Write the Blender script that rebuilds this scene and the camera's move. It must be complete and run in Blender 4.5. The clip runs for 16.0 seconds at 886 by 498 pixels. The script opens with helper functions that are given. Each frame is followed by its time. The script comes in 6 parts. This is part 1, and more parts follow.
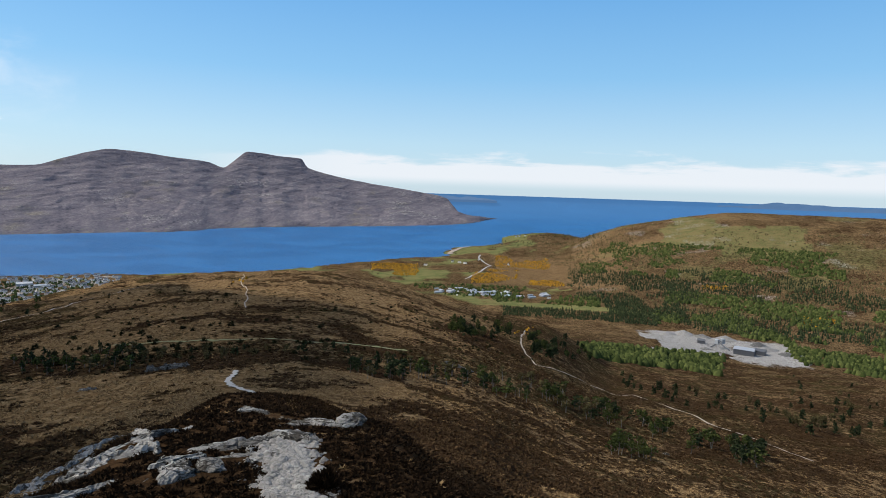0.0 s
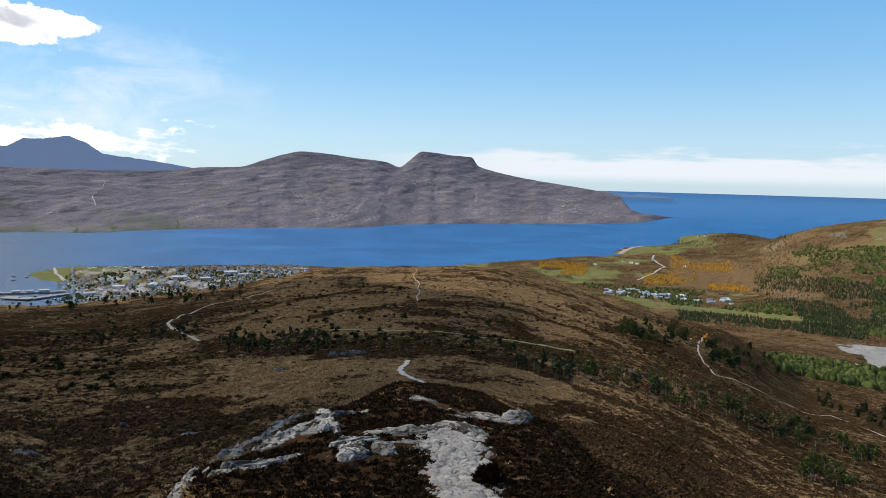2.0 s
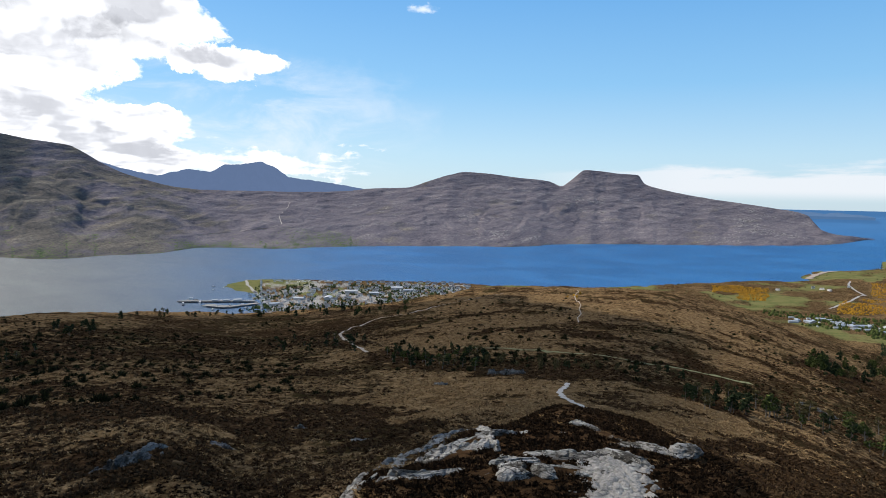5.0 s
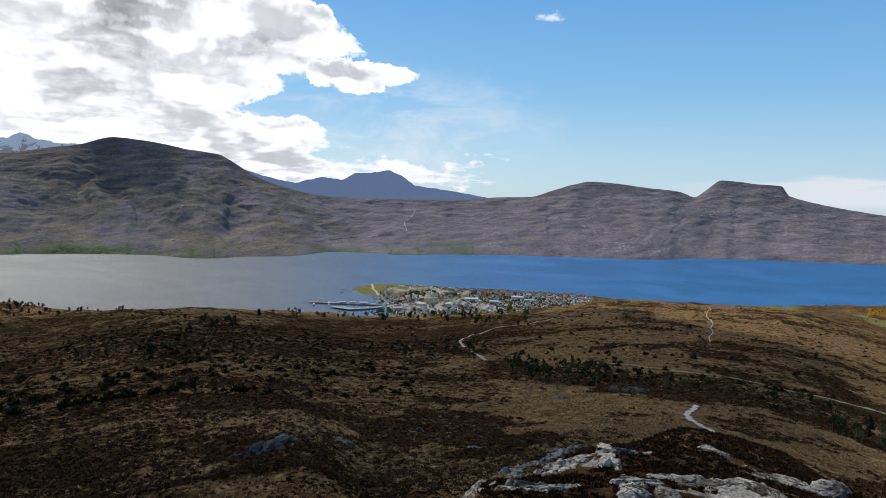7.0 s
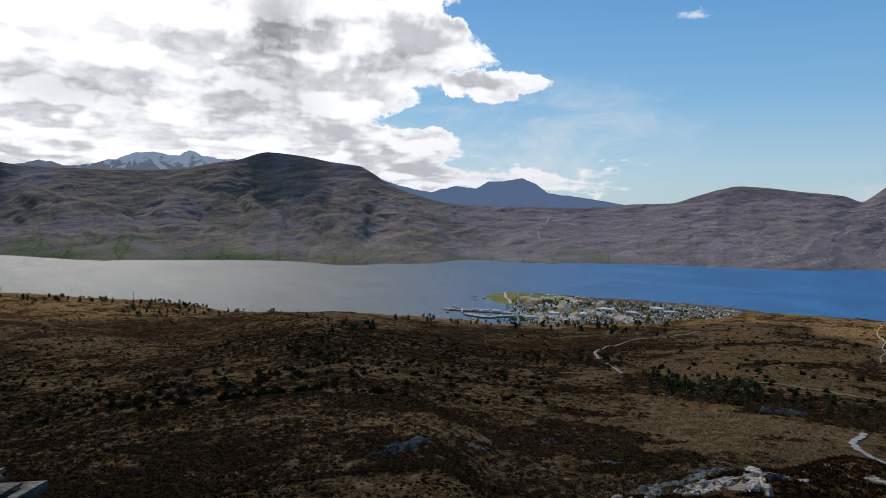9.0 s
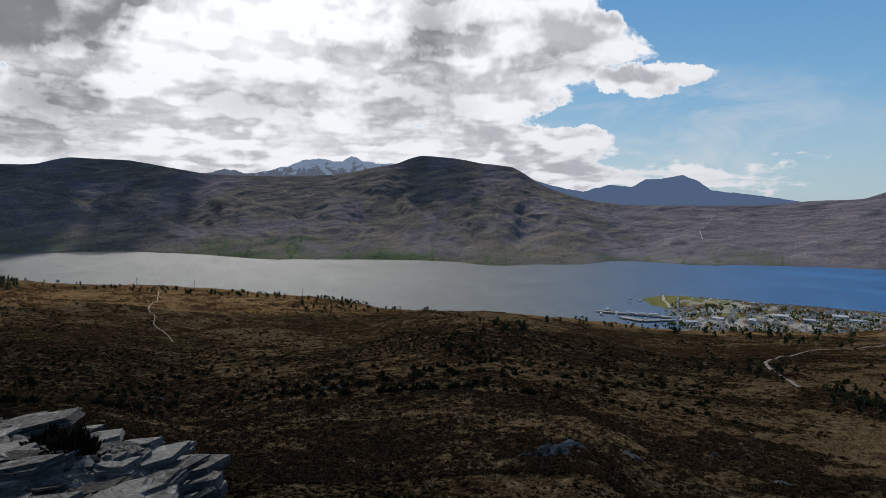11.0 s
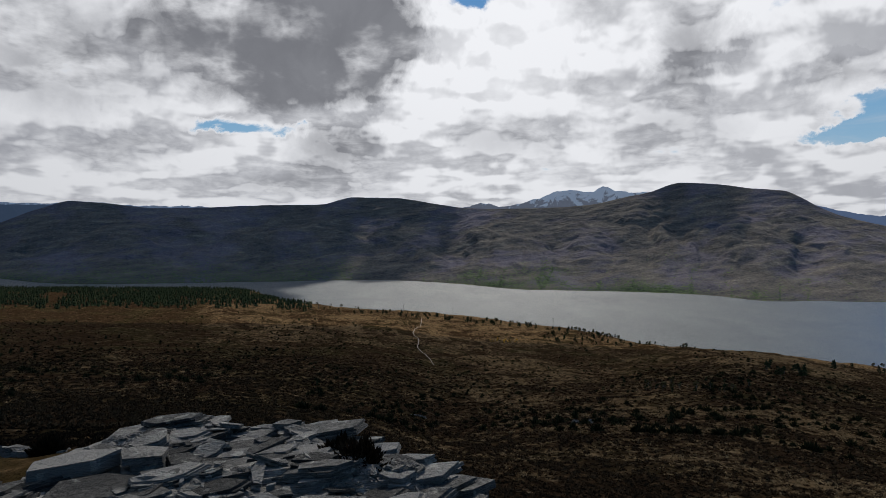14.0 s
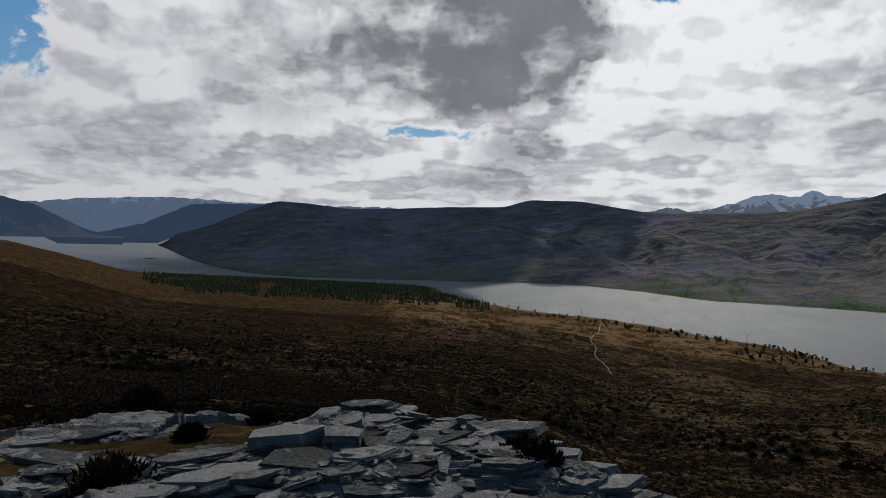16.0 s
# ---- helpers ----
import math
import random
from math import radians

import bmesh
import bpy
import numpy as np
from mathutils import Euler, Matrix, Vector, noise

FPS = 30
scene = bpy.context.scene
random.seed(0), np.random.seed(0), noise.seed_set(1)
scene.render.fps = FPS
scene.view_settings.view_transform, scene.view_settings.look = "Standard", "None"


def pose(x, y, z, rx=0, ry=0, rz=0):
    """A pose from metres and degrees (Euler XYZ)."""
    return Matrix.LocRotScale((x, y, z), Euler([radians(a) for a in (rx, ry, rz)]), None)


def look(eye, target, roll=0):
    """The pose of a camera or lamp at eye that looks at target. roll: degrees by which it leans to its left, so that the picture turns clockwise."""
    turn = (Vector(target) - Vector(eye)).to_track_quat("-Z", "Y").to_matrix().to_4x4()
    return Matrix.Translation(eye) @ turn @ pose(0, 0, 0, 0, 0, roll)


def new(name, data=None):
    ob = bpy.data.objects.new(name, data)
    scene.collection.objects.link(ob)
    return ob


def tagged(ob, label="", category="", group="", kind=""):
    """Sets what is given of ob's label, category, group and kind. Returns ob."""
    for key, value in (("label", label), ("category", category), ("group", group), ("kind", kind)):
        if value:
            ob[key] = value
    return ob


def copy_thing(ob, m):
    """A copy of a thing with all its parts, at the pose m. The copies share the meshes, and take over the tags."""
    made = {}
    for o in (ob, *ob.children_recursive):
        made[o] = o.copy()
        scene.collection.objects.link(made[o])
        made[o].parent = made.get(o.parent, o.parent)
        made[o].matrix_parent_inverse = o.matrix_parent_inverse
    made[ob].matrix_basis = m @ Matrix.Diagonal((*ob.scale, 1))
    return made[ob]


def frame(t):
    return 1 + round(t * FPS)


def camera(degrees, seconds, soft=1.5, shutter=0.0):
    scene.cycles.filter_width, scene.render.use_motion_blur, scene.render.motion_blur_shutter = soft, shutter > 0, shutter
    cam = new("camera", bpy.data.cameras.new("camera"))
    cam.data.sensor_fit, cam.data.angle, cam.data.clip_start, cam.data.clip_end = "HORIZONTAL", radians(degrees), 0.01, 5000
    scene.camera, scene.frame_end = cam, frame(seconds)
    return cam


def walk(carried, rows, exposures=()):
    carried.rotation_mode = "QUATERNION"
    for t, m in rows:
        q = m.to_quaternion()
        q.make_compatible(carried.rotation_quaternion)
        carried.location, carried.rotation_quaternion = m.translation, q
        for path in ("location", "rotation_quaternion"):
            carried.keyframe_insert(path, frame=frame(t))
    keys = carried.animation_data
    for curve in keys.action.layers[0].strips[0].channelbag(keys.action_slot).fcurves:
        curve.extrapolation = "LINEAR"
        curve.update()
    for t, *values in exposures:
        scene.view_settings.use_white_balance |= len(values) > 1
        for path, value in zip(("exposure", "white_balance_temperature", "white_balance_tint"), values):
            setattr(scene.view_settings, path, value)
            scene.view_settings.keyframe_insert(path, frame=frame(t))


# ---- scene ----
cam = camera(68.58, 16.0, soft=0.55)
EYE = 270.0  # the eye above the water
ROWS = [
    (0.0, 0.000, 0.000, 0.000, 0.00, -5.12, 1.82),
    (0.5, -0.005, 0.032, -0.008, 4.10, -4.62, 1.42),
    (1.0, -0.011, 0.046, -0.013, 8.37, -4.38, 1.35),
    (1.5, -0.018, 0.044, -0.015, 11.81, -5.04, 1.62),
    (2.0, -0.025, 0.036, -0.013, 14.79, -5.74, 1.49),
    (2.5, -0.031, 0.026, -0.008, 17.96, -5.62, 1.73),
    (3.0, -0.033, 0.013, -0.002, 20.22, -5.11, 1.73),
    (3.5, -0.031, -0.008, 0.006, 22.56, -5.09, 1.73),
    (4.0, -0.023, -0.051, 0.018, 24.75, -4.89, 1.15),
    (6.5, -0.010, -0.119, 0.037, 36.52, -4.05, 2.28),
    (7.0, 0.011, -0.198, 0.057, 39.72, -3.87, 1.94),
    (7.5, 0.038, -0.263, 0.070, 43.16, -3.22, 0.95),
    (8.0, 0.069, -0.301, 0.067, 46.10, -3.21, 1.02),
    (10.5, 0.093, -0.311, 0.054, 60.88, -3.63, 1.11),
    (11.0, 0.095, -0.307, 0.043, 64.73, -3.71, 0.76),
    (11.5, 0.069, -0.310, 0.038, 67.76, -3.81, 0.74),
    (12.0, 0.031, -0.327, 0.033, 70.09, -2.73, 0.95),
    (12.5, 0.002, -0.349, 0.028, 71.61, -2.56, 0.02),
    (13.0, -0.016, -0.370, 0.023, 77.10, -2.55, 0.42),
    (13.5, -0.028, -0.390, 0.019, 81.49, -1.94, 0.29),
    (14.0, -0.037, -0.413, 0.014, 86.60, -1.13, 0.03),
    (14.5, -0.036, -0.437, 0.010, 91.01, -0.78, 0.61),
    (15.0, -0.025, -0.459, 0.008, 94.74, -0.93, 0.96),
    (15.5, -0.005, -0.478, 0.007, 98.18, -0.89, 1.11),
    (16.0, 0.019, -0.498, 0.006, 102.24, -1.07, 1.45),
]
walk(cam, [(t, pose(x, y, EYE + z, 0, 0, yaw) @ pose(0, 0, 0, 90 + pitch, 0, 0) @ pose(0, 0, 0, 0, 0, roll)) for t, x, y, z, yaw, pitch, roll in ROWS],
     exposures=[(0.0, 0.06), (4.0, 0.12), (8.0, -0.22), (11.0, -0.52), (13.0, -0.65), (16.0, -0.78)])

# ---------------------------------------------------------------- light
SUN_BEARING, SUN_HEIGHT = 82.0, 47.0  # degrees to the left of the first view, degrees up


def heading(bearing, dip=0.0):
    b, d = radians(bearing), radians(dip)
    return Vector((-math.sin(b) * math.cos(d), math.cos(b) * math.cos(d), math.sin(d)))


SUN_WAY = heading(SUN_BEARING, SUN_HEIGHT)
sun_data = bpy.data.lights.new("sun", "SUN")
sun_data.energy, sun_data.angle, sun_data.color = 5.0, radians(0.55), (1.0, 0.94, 0.85)
sun = new("sun", sun_data)
sun.matrix_basis = look((0, 0, 900), Vector((0, 0, 900)) - SUN_WAY)


class Net:
    """Short hand for a node tree."""

    def __init__(self, tree):
        self.tree = tree
        self.tree.nodes.clear()

    def put(self, kind, **sockets):
        n = self.tree.nodes.new(kind)
        for key, value in sockets.items():
            self.join(value, n, key)
        return n

    def join(self, value, n, key):
        s = n.inputs[int(key[1:])] if key[0] == "i" and key[1:].isdigit() else n.inputs[key.replace("_", " ")]
        if isinstance(value, bpy.types.NodeSocket):
            self.tree.links.new(value, s)
        elif isinstance(value, bpy.types.Node):
            self.tree.links.new(value.outputs[0], s)
        else:
            s.default_value = value

    def math(self, op, a, b=0.0, c=0.0, clamp=False):
        n = self.put("ShaderNodeMath", i0=a, i1=b, i2=c)
        n.operation, n.use_clamp = op, clamp
        return n.outputs[0]

    def vec(self, op, a, b=(0, 0, 0)):
        n = self.put("ShaderNodeVectorMath", i0=a, i1=b)
        n.operation = op
        return n.outputs[0]

    def dot(self, a, b):
        n = self.put("ShaderNodeVectorMath", i0=a, i1=tuple(b))
        n.operation = "DOT_PRODUCT"
        return n.outputs["Value"]

    def length(self, a):
        n = self.put("ShaderNodeVectorMath", i0=a)
        n.operation = "LENGTH"
        return n.outputs["Value"]

    def mix(self, f, a, b, blend="MIX"):
        n = self.put("ShaderNodeMix")
        n.data_type, n.blend_type = "RGBA", blend
        self.join(f, n, "i0"), self.join(a, n, "i6"), self.join(b, n, "i7")
        return n.outputs[2]

    def noise(self, at, scale, detail=4.0, rough=0.55, warp=0.0):
        return self.put("ShaderNodeTexNoise", Vector=at, Scale=scale, Detail=detail, Roughness=rough, Distortion=warp).outputs[0]

    def step(self, v, lo, hi):
        n = self.put("ShaderNodeMapRange", Value=v)
        n.interpolation_type = "SMOOTHSTEP"
        n.inputs[1].default_value, n.inputs[2].default_value = lo, hi
        return n.outputs[0]

    def ramp(self, v, stops):
        n = self.put("ShaderNodeValToRGB", Fac=v)
        e = n.color_ramp.elements
        while len(e) < len(stops):
            e.new(0.5)
        for s, (p, col) in zip(e, stops):
            s.position, s.color = p, (*col, 1)
        return n.outputs[0]


def rgb(*c):
    return (*c, 1.0)


def make_world():
    w = bpy.data.worlds.new("sky")
    scene.world = w
    w.use_nodes = True
    n = Net(w.node_tree)
    sky = n.put("ShaderNodeTexSky")
    sky.sky_type, sky.sun_disc = "NISHITA", False
    sky.sun_elevation, sky.sun_rotation = radians(SUN_HEIGHT), radians(-SUN_BEARING)
    sky.altitude, sky.air_density, sky.dust_density, sky.ozone_density = 200.0, 1.0, 0.6, 2.0
    way = n.put("ShaderNodeTexCoord").outputs["Generated"]
    part_ = n.put("ShaderNodeSeparateXYZ", Vector=way)
    up = n.math("MAXIMUM", part_.outputs[2], 0.0)
    # bearing and height of each way, in degrees, with a ragged warp
    around = n.math("MULTIPLY", n.math("ARCTAN2", n.math("MULTIPLY", part_.outputs[0], -1.0), part_.outputs[1]), 57.2958)
    above = n.math("MULTIPLY", n.math("ARCSINE", part_.outputs[2]), 57.2958)
    ragged = n.math("SUBTRACT", n.noise(way, 11.0, 6.0, 0.62, 0.3), 0.5)
    ragged_up = n.math("SUBTRACT", n.noise(n.vec("ADD", way, (5, 3, 1)), 13.0, 6.0, 0.62, 0.3), 0.5)
    around_r = n.math("ADD", around, n.math("MULTIPLY", ragged, 9.0))
    above_r = n.math("ADD", above, n.math("MULTIPLY", ragged_up, 4.5))

    def heap(bearing, height, wide, tall):
        """1 in the middle of one cloud mass, 0 at its rim."""
        u = n.math("DIVIDE", n.math("SUBTRACT", around_r, bearing), wide)
        v = n.math("DIVIDE", n.math("SUBTRACT", above_r, height), tall)
        q = n.math("ADD", n.math("MULTIPLY", u, u), n.math("MULTIPLY", v, v))
        return n.math("SUBTRACT", 1.0, q, clamp=True)

    def heaps(rows):
        total = 0.0
        for bearing, height, wide, tall, amount in rows:
            total = n.math("ADD", total, n.math("MULTIPLY", heap(bearing, height, wide, tall), amount))
        return total

    def density(v, fine=9.0):
        """Thickness of the cumulus field along a way: a level sheet of heaps, so that rows crowd together towards the horizon."""
        rise = n.math("MAXIMUM", n.put("ShaderNodeSeparateXYZ", Vector=v).outputs[2], 0.0)
        scaled = n.vec("SCALE", v)
        n.join(n.math("DIVIDE", 1.0, n.math("ADD", rise, 0.17)), scaled.node, "Scale")
        flat = n.vec("MULTIPLY", scaled, (1, 1, 0.35))
        big = n.noise(flat, 1.5, 2.0, 0.5)
        mid = n.noise(flat, 3.9, fine, 0.58, 0.2)
        curl = n.put("ShaderNodeTexVoronoi", Vector=n.vec("ADD", v, n.vec("MULTIPLY", n.put("ShaderNodeTexNoise", Vector=v, Scale=9.0, Detail=4.0).outputs["Color"], (0.10, 0.10, 0.10))), Scale=15.0, Detail=3.0, Roughness=0.6)
        curl.feature = "SMOOTH_F1"
        bulge = n.math("SUBTRACT", 1.0, curl.outputs["Distance"])
        return n.math("ADD", n.math("ADD", n.math("MULTIPLY", big, 0.34), n.math("MULTIPLY", mid, 0.50)), n.math("MULTIPLY", bulge, 0.16))

    d0 = density(way)
    d1 = density(n.vec("ADD", way, (0.0, 0.0, 0.034)), 2.0)
    # little cloud in the clear quarter, much of it round the sun and to the left of it
    cover = n.math("MAXIMUM", n.math("MULTIPLY", n.math("MULTIPLY", n.step(around_r, 50.0, 57.0), 1.22), n.step(n.dot(way, heading(85.0)), 0.1, 0.45)), n.math("MULTIPLY", n.step(n.dot(way, heading(130.0, 50.0)), 0.2, 0.55), n.step(up, 0.33, 0.45)))
    cover = n.math("ADD", cover, heaps([(51.0, 12.8, 5.0, 3.4, 1.2), (46.5, 10.5, 5.6, 1.5, 1.3), (54, 16.5, 5, 4.5, 0.9), (54, 5.0, 8, 3.2, 0.75), (45, 2.6, 13, 1.8, 0.92), (35.8, 4.5, 3.0, 0.7, 0.62), (31.0, 15.9, 3.0, 1.0, 0.62)]))
    cover = n.math("SUBTRACT", cover, heaps([(53.5, 7.9, 6.5, 1.0, 0.75), (103.5, 9.0, 6.0, 0.9, 0.72), (84.5, 19.8, 4, 1.2, 0.75), (137.5, 14, 5, 4.5, 1.2), (60, 17.5, 3.5, 1.5, 0.5)]))
    cover = n.math("MULTIPLY", n.math("MINIMUM", n.math("MAXIMUM", cover, 0.0), 1.4), n.math("SUBTRACT", 1.0, n.math("MULTIPLY", n.step(up, 0.38, 0.6), 0.31)))
    edge = n.math("SUBTRACT", 0.68, n.math("MULTIPLY", cover, 0.40))
    over = n.math("SUBTRACT", d0, edge)
    cloud = n.step(over, -0.015, 0.10)
    # the low bank over the sea
    low = n.noise(n.vec("MULTIPLY", way, (5, 5, 30)), 1.0, 7.0, 0.6, 0.3)
    top = n.math("ADD", 0.052, n.math("MULTIPLY", n.math("SUBTRACT", low, 0.5), 0.10))
    bank = n.math("MULTIPLY", n.step(up, 0.004, 0.022), n.step(n.math("SUBTRACT", top, up), -0.004, 0.014))
    bank = n.math("MULTIPLY", bank, n.math("SUBTRACT", 0.85, n.step(n.dot(way, heading(80.0)), 0.30, 0.62), clamp=True))
    # sunward edges are bright, thick and averted parts grey
    glow = n.step(n.dot(way, SUN_WAY), 0.45, 0.97)
    slope = n.math("SUBTRACT", density(way, 2.0), d1)
    lit = n.step(slope, -0.105, 0.07)
    thick = n.step(over, 0.02, 0.28)
    shade = heaps([(99.5, 17.2, 13.5, 7.6, 2.5), (117, 14, 9, 5.5, 0.9), (66, 14.5, 4, 5.0, 0.9), (67, 8.5, 7, 3.5, 0.55), (55.8, 12.2, 4.0, 2.0, 0.8), (96, 7.8, 6, 2.6, 0.9), (81, 8.8, 7, 2.6, 0.55), (99, 4.8, 9, 1.8, 0.7), (128, 6.5, 9, 2.6, 0.8), (113, 7.0, 6, 1.8, 0.6)])
    bright = heaps([(83, 15.5, 10, 6.0, 0.7), (88.5, 11, 3.5, 4.0, 0.5)])
    dark = n.math("ADD", n.math("MULTIPLY", n.math("SUBTRACT", 1.0, lit), 0.9), n.math("SUBTRACT", n.math("MULTIPLY", shade, n.math("SUBTRACT", 1.0, n.math("MULTIPLY", lit, 0.2))), n.math("MULTIPLY", bright, 0.7)))
    grey = n.math("MULTIPLY", thick, n.math("MINIMUM", n.math("MAXIMUM", dark, 0.0), 1.0), clamp=True)
    white = n.mix(glow, rgb(1.0, 1.02, 1.07), rgb(1.48, 1.50, 1.56))
    dull = n.mix(glow, rgb(0.52, 0.54, 0.60), rgb(0.66, 0.675, 0.72))
    dull = n.mix(n.step(shade, 0.25, 1.1), dull, rgb(0.315, 0.325, 0.36))
    dull = n.mix(n.step(n.noise(way, 9.0, 6.0, 0.6, 0.4), 0.35, 0.65), n.mix(1.0, dull, rgb(0.93, 0.93, 0.94), "MULTIPLY"), n.mix(1.0, dull, rgb(1.10, 1.10, 1.10), "MULTIPLY"))
    body = n.mix(grey, white, dull)
    clear = n.ramp(up, [(0.0, (0.60, 0.76, 0.88)), (0.07, (0.50, 0.73, 0.91)), (0.17, (0.26, 0.57, 0.90)), (0.34, (0.10, 0.38, 0.82)), (1.0, (0.04, 0.19, 0.55))])
    blue = n.mix(1.0, sky.outputs[0], rgb(0.10, 0.115, 0.125), "MULTIPLY")
    blue = n.mix(0.75, blue, clear)
    # thin high vapour round the edge of the heaps
    wisp = n.math("MULTIPLY", heaps([(46, 6.0, 17, 6.5, 1.0)]), n.step(n.noise(n.vec("MULTIPLY", way, (1, 1, 2.6)), 7.0, 7.0, 0.62, 0.5), 0.38, 0.72))
    blue = n.mix(n.math("MULTIPLY", wisp, 0.75, clamp=True), blue, rgb(0.86, 0.92, 1.0))
    sky_all = n.mix(bank, blue, rgb(0.84, 0.87, 0.92))
    sky_all = n.mix(cloud, sky_all, body)
    bg = n.put("ShaderNodeBackground", Color=sky_all, Strength=1.0)
    n.put("ShaderNodeOutputWorld", Surface=bg.outputs[0])


make_world()

# ---------------------------------------------------------------- shape of the land
# Places are given from the eye: bearing (degrees to the left of the first view), distance and dip (degrees above the level).


def shrink(r):
    """Distances past 1.5 km are drawn closer and closer together, so that the far ranges stay within 4.7 km; bearings and dips are kept."""
    r = np.asarray(r, float)
    far = np.maximum(r - 1500.0, 0.0)
    return np.where(r < 1500.0, r, 1500.0 + 3200.0 * (1 - np.exp(-far / 3200.0)))


def spot(bearing, r, dip):
    b, d = np.radians(bearing), np.tan(np.radians(dip))
    s = shrink(r)
    return np.stack([-np.sin(b) * s, np.cos(b) * s, EYE + d * s], -1)


def hashed(i, j, seed):
    h = (i * 374761393 + j * 668265263 + seed * 974634777) & 0xFFFFFFFF
    h = ((h ^ (h >> 13)) * 1274126177) & 0xFFFFFFFF
    return ((h ^ (h >> 16)) & 0xFFFF) / 65535.0


def value_noise(x, y, seed=0):
    i, j = np.floor(x).astype(np.int64), np.floor(y).astype(np.int64)
    u, v = x - i, y - j
    u, v = u * u * u * (u * (u * 6 - 15) + 10), v * v * v * (v * (v * 6 - 15) + 10)
    a, b = hashed(i, j, seed), hashed(i + 1, j, seed)
    c, d = hashed(i, j + 1, seed), hashed(i + 1, j + 1, seed)
    return (a + (b - a) * u) * (1 - v) + (c + (d - c) * u) * v


def fbm(x, y, octaves=4, seed=0, gain=0.5):
    total, amp, norm = 0.0, 1.0, 0.0
    for k in range(octaves):
        total = total + amp * value_noise(x * 2.03 ** k + 17.3 * k, y * 2.03 ** k - 9.1 * k, seed + k)
        norm, amp = norm + amp, amp * gain
    return total / norm * 2 - 1


def smooth_curve(x, xs, ys):
    """A smooth line through knots that does not overshoot (monotone cubic)."""
    x, xs, ys = np.asarray(x, float), np.asarray(xs, float), np.asarray(ys, float)
    h = np.diff(xs)
    d = np.diff(ys) / h
    m = np.zeros_like(ys)
    m[0], m[-1] = d[0], d[-1]
    same = d[:-1] * d[1:] > 0
    w1, w2 = 2 * h[1:] + h[:-1], h[1:] + 2 * h[:-1]
    with np.errstate(divide="ignore", invalid="ignore"):
        m[1:-1] = np.where(same, (w1 + w2) / (w1 / d[:-1] + w2 / d[1:]), 0.0)
    k = np.clip(np.searchsorted(xs, x) - 1, 0, len(h) - 1)
    t = np.clip((x - xs[k]) / h[k], 0, 1)
    return ((1 + 2 * t) * (1 - t) ** 2 * ys[k] + t * (1 - t) ** 2 * h[k] * m[k] + t * t * (3 - 2 * t) * ys[k + 1] + t * t * (t - 1) * h[k] * m[k + 1])


PROFILES = []


def profile(bearing, *pairs):
    """The line of the ground away from the eye along one bearing: pairs of distance and dip."""
    PROFILES.append((bearing, [(1.2, -55.0), (2.0, -40.5)] + list(pairs)))


profile(-150, (4, -30), (10, -25), (30, -20), (120, -12), (400, -5), (1000, 0), (2500, 2), (4500, 1))
profile(-90, (4, -30), (10, -27), (30, -25), (120, -20), (400, -12), (1000, -5), (2500, 0), (4500, 0))
profile(-60, (4, -32), (12, -29), (30, -28), (80, -25), (160, -21), (400, -15), (900, -9), (1700, -3.5), (2600, -0.6), (4500, -3))
profile(-35, (4, -33), (12, -30), (30, -28), (80, -24.5), (160, -20.5), (300, -16.5), (550, -13.8), (900, -12.0), (1300, -8.2), (1800, -4.2), (2400, -1.2), (2600, -1.05), (3300, -2.6), (4300, -4.2))
profile(-25, (4, -33), (12, -30), (30, -28), (80, -24.0), (160, -20), (300, -16.8), (550, -14.5), (850, -12.6), (1000, -11.1), (1300, -8.6), (1800, -4.6), (2400, -1.3), (2600, -1.0), (3200, -2.6), (4200, -4.2))
profile(-16, (4, -33), (12, -30), (30, -27), (80, -23), (160, -19.2), (300, -16.5), (500, -14.6), (750, -12.6), (1000, -11.1), (1400, -8.0), (2000, -4.7), (2600, -2.45), (2800, -2.35), (3300, -4.0), (3900, -4.5))
profile(-9, (4, -32), (12, -29), (30, -26), (80, -21), (200, -15.5), (400, -12.0), (500, -11.3), (700, -12.5), (1000, -11.3), (1300, -9.7), (1518, -8.8), (2000, -6.8), (2800, -4.7), (3600, -3.5), (4000, -3.36), (4500, -3.8))
profile(-3, (4, -32), (8, -27), (14, -26), (30, -23), (80, -18.5), (200, -13.6), (400, -10.5), (460, -10.3), (700, -12), (1000, -11.3), (1400, -9.3), (2000, -7.05), (2800, -5.2), (3250, -4.75), (3500, -5.0))
profile(5, (3.5, -34), (8, -26.4), (12, -21.7), (15, -20.0), (22, -21.7), (40, -20.3), (65, -18.0), (120, -14.6), (250, -10.4), (400, -8.55), (460, -8.45), (700, -11), (1200, -10.3), (1600, -8.7), (2100, -6.95), (2550, -6.15), (2750, -6.4))
profile(12, (3.5, -34), (8, -26.2), (12, -21.0), (20, -17.7), (26, -19), (45, -18.3), (65, -17.0), (120, -13.6), (250, -9.2), (420, -7.35), (490, -7.3), (700, -9.5), (1300, -9.3), (1800, -7.7), (2200, -6.95), (2450, -6.75), (2600, -7))
profile(18, (3.5, -34), (8, -26.4), (12, -21.3), (20, -17.1), (26, -18.4), (45, -18.0), (65, -16.8), (120, -13.4), (250, -9.3), (450, -7.45), (530, -7.45), (700, -9.5), (1300, -9.6), (1900, -7.75), (2120, -7.4), (2300, -7.8))
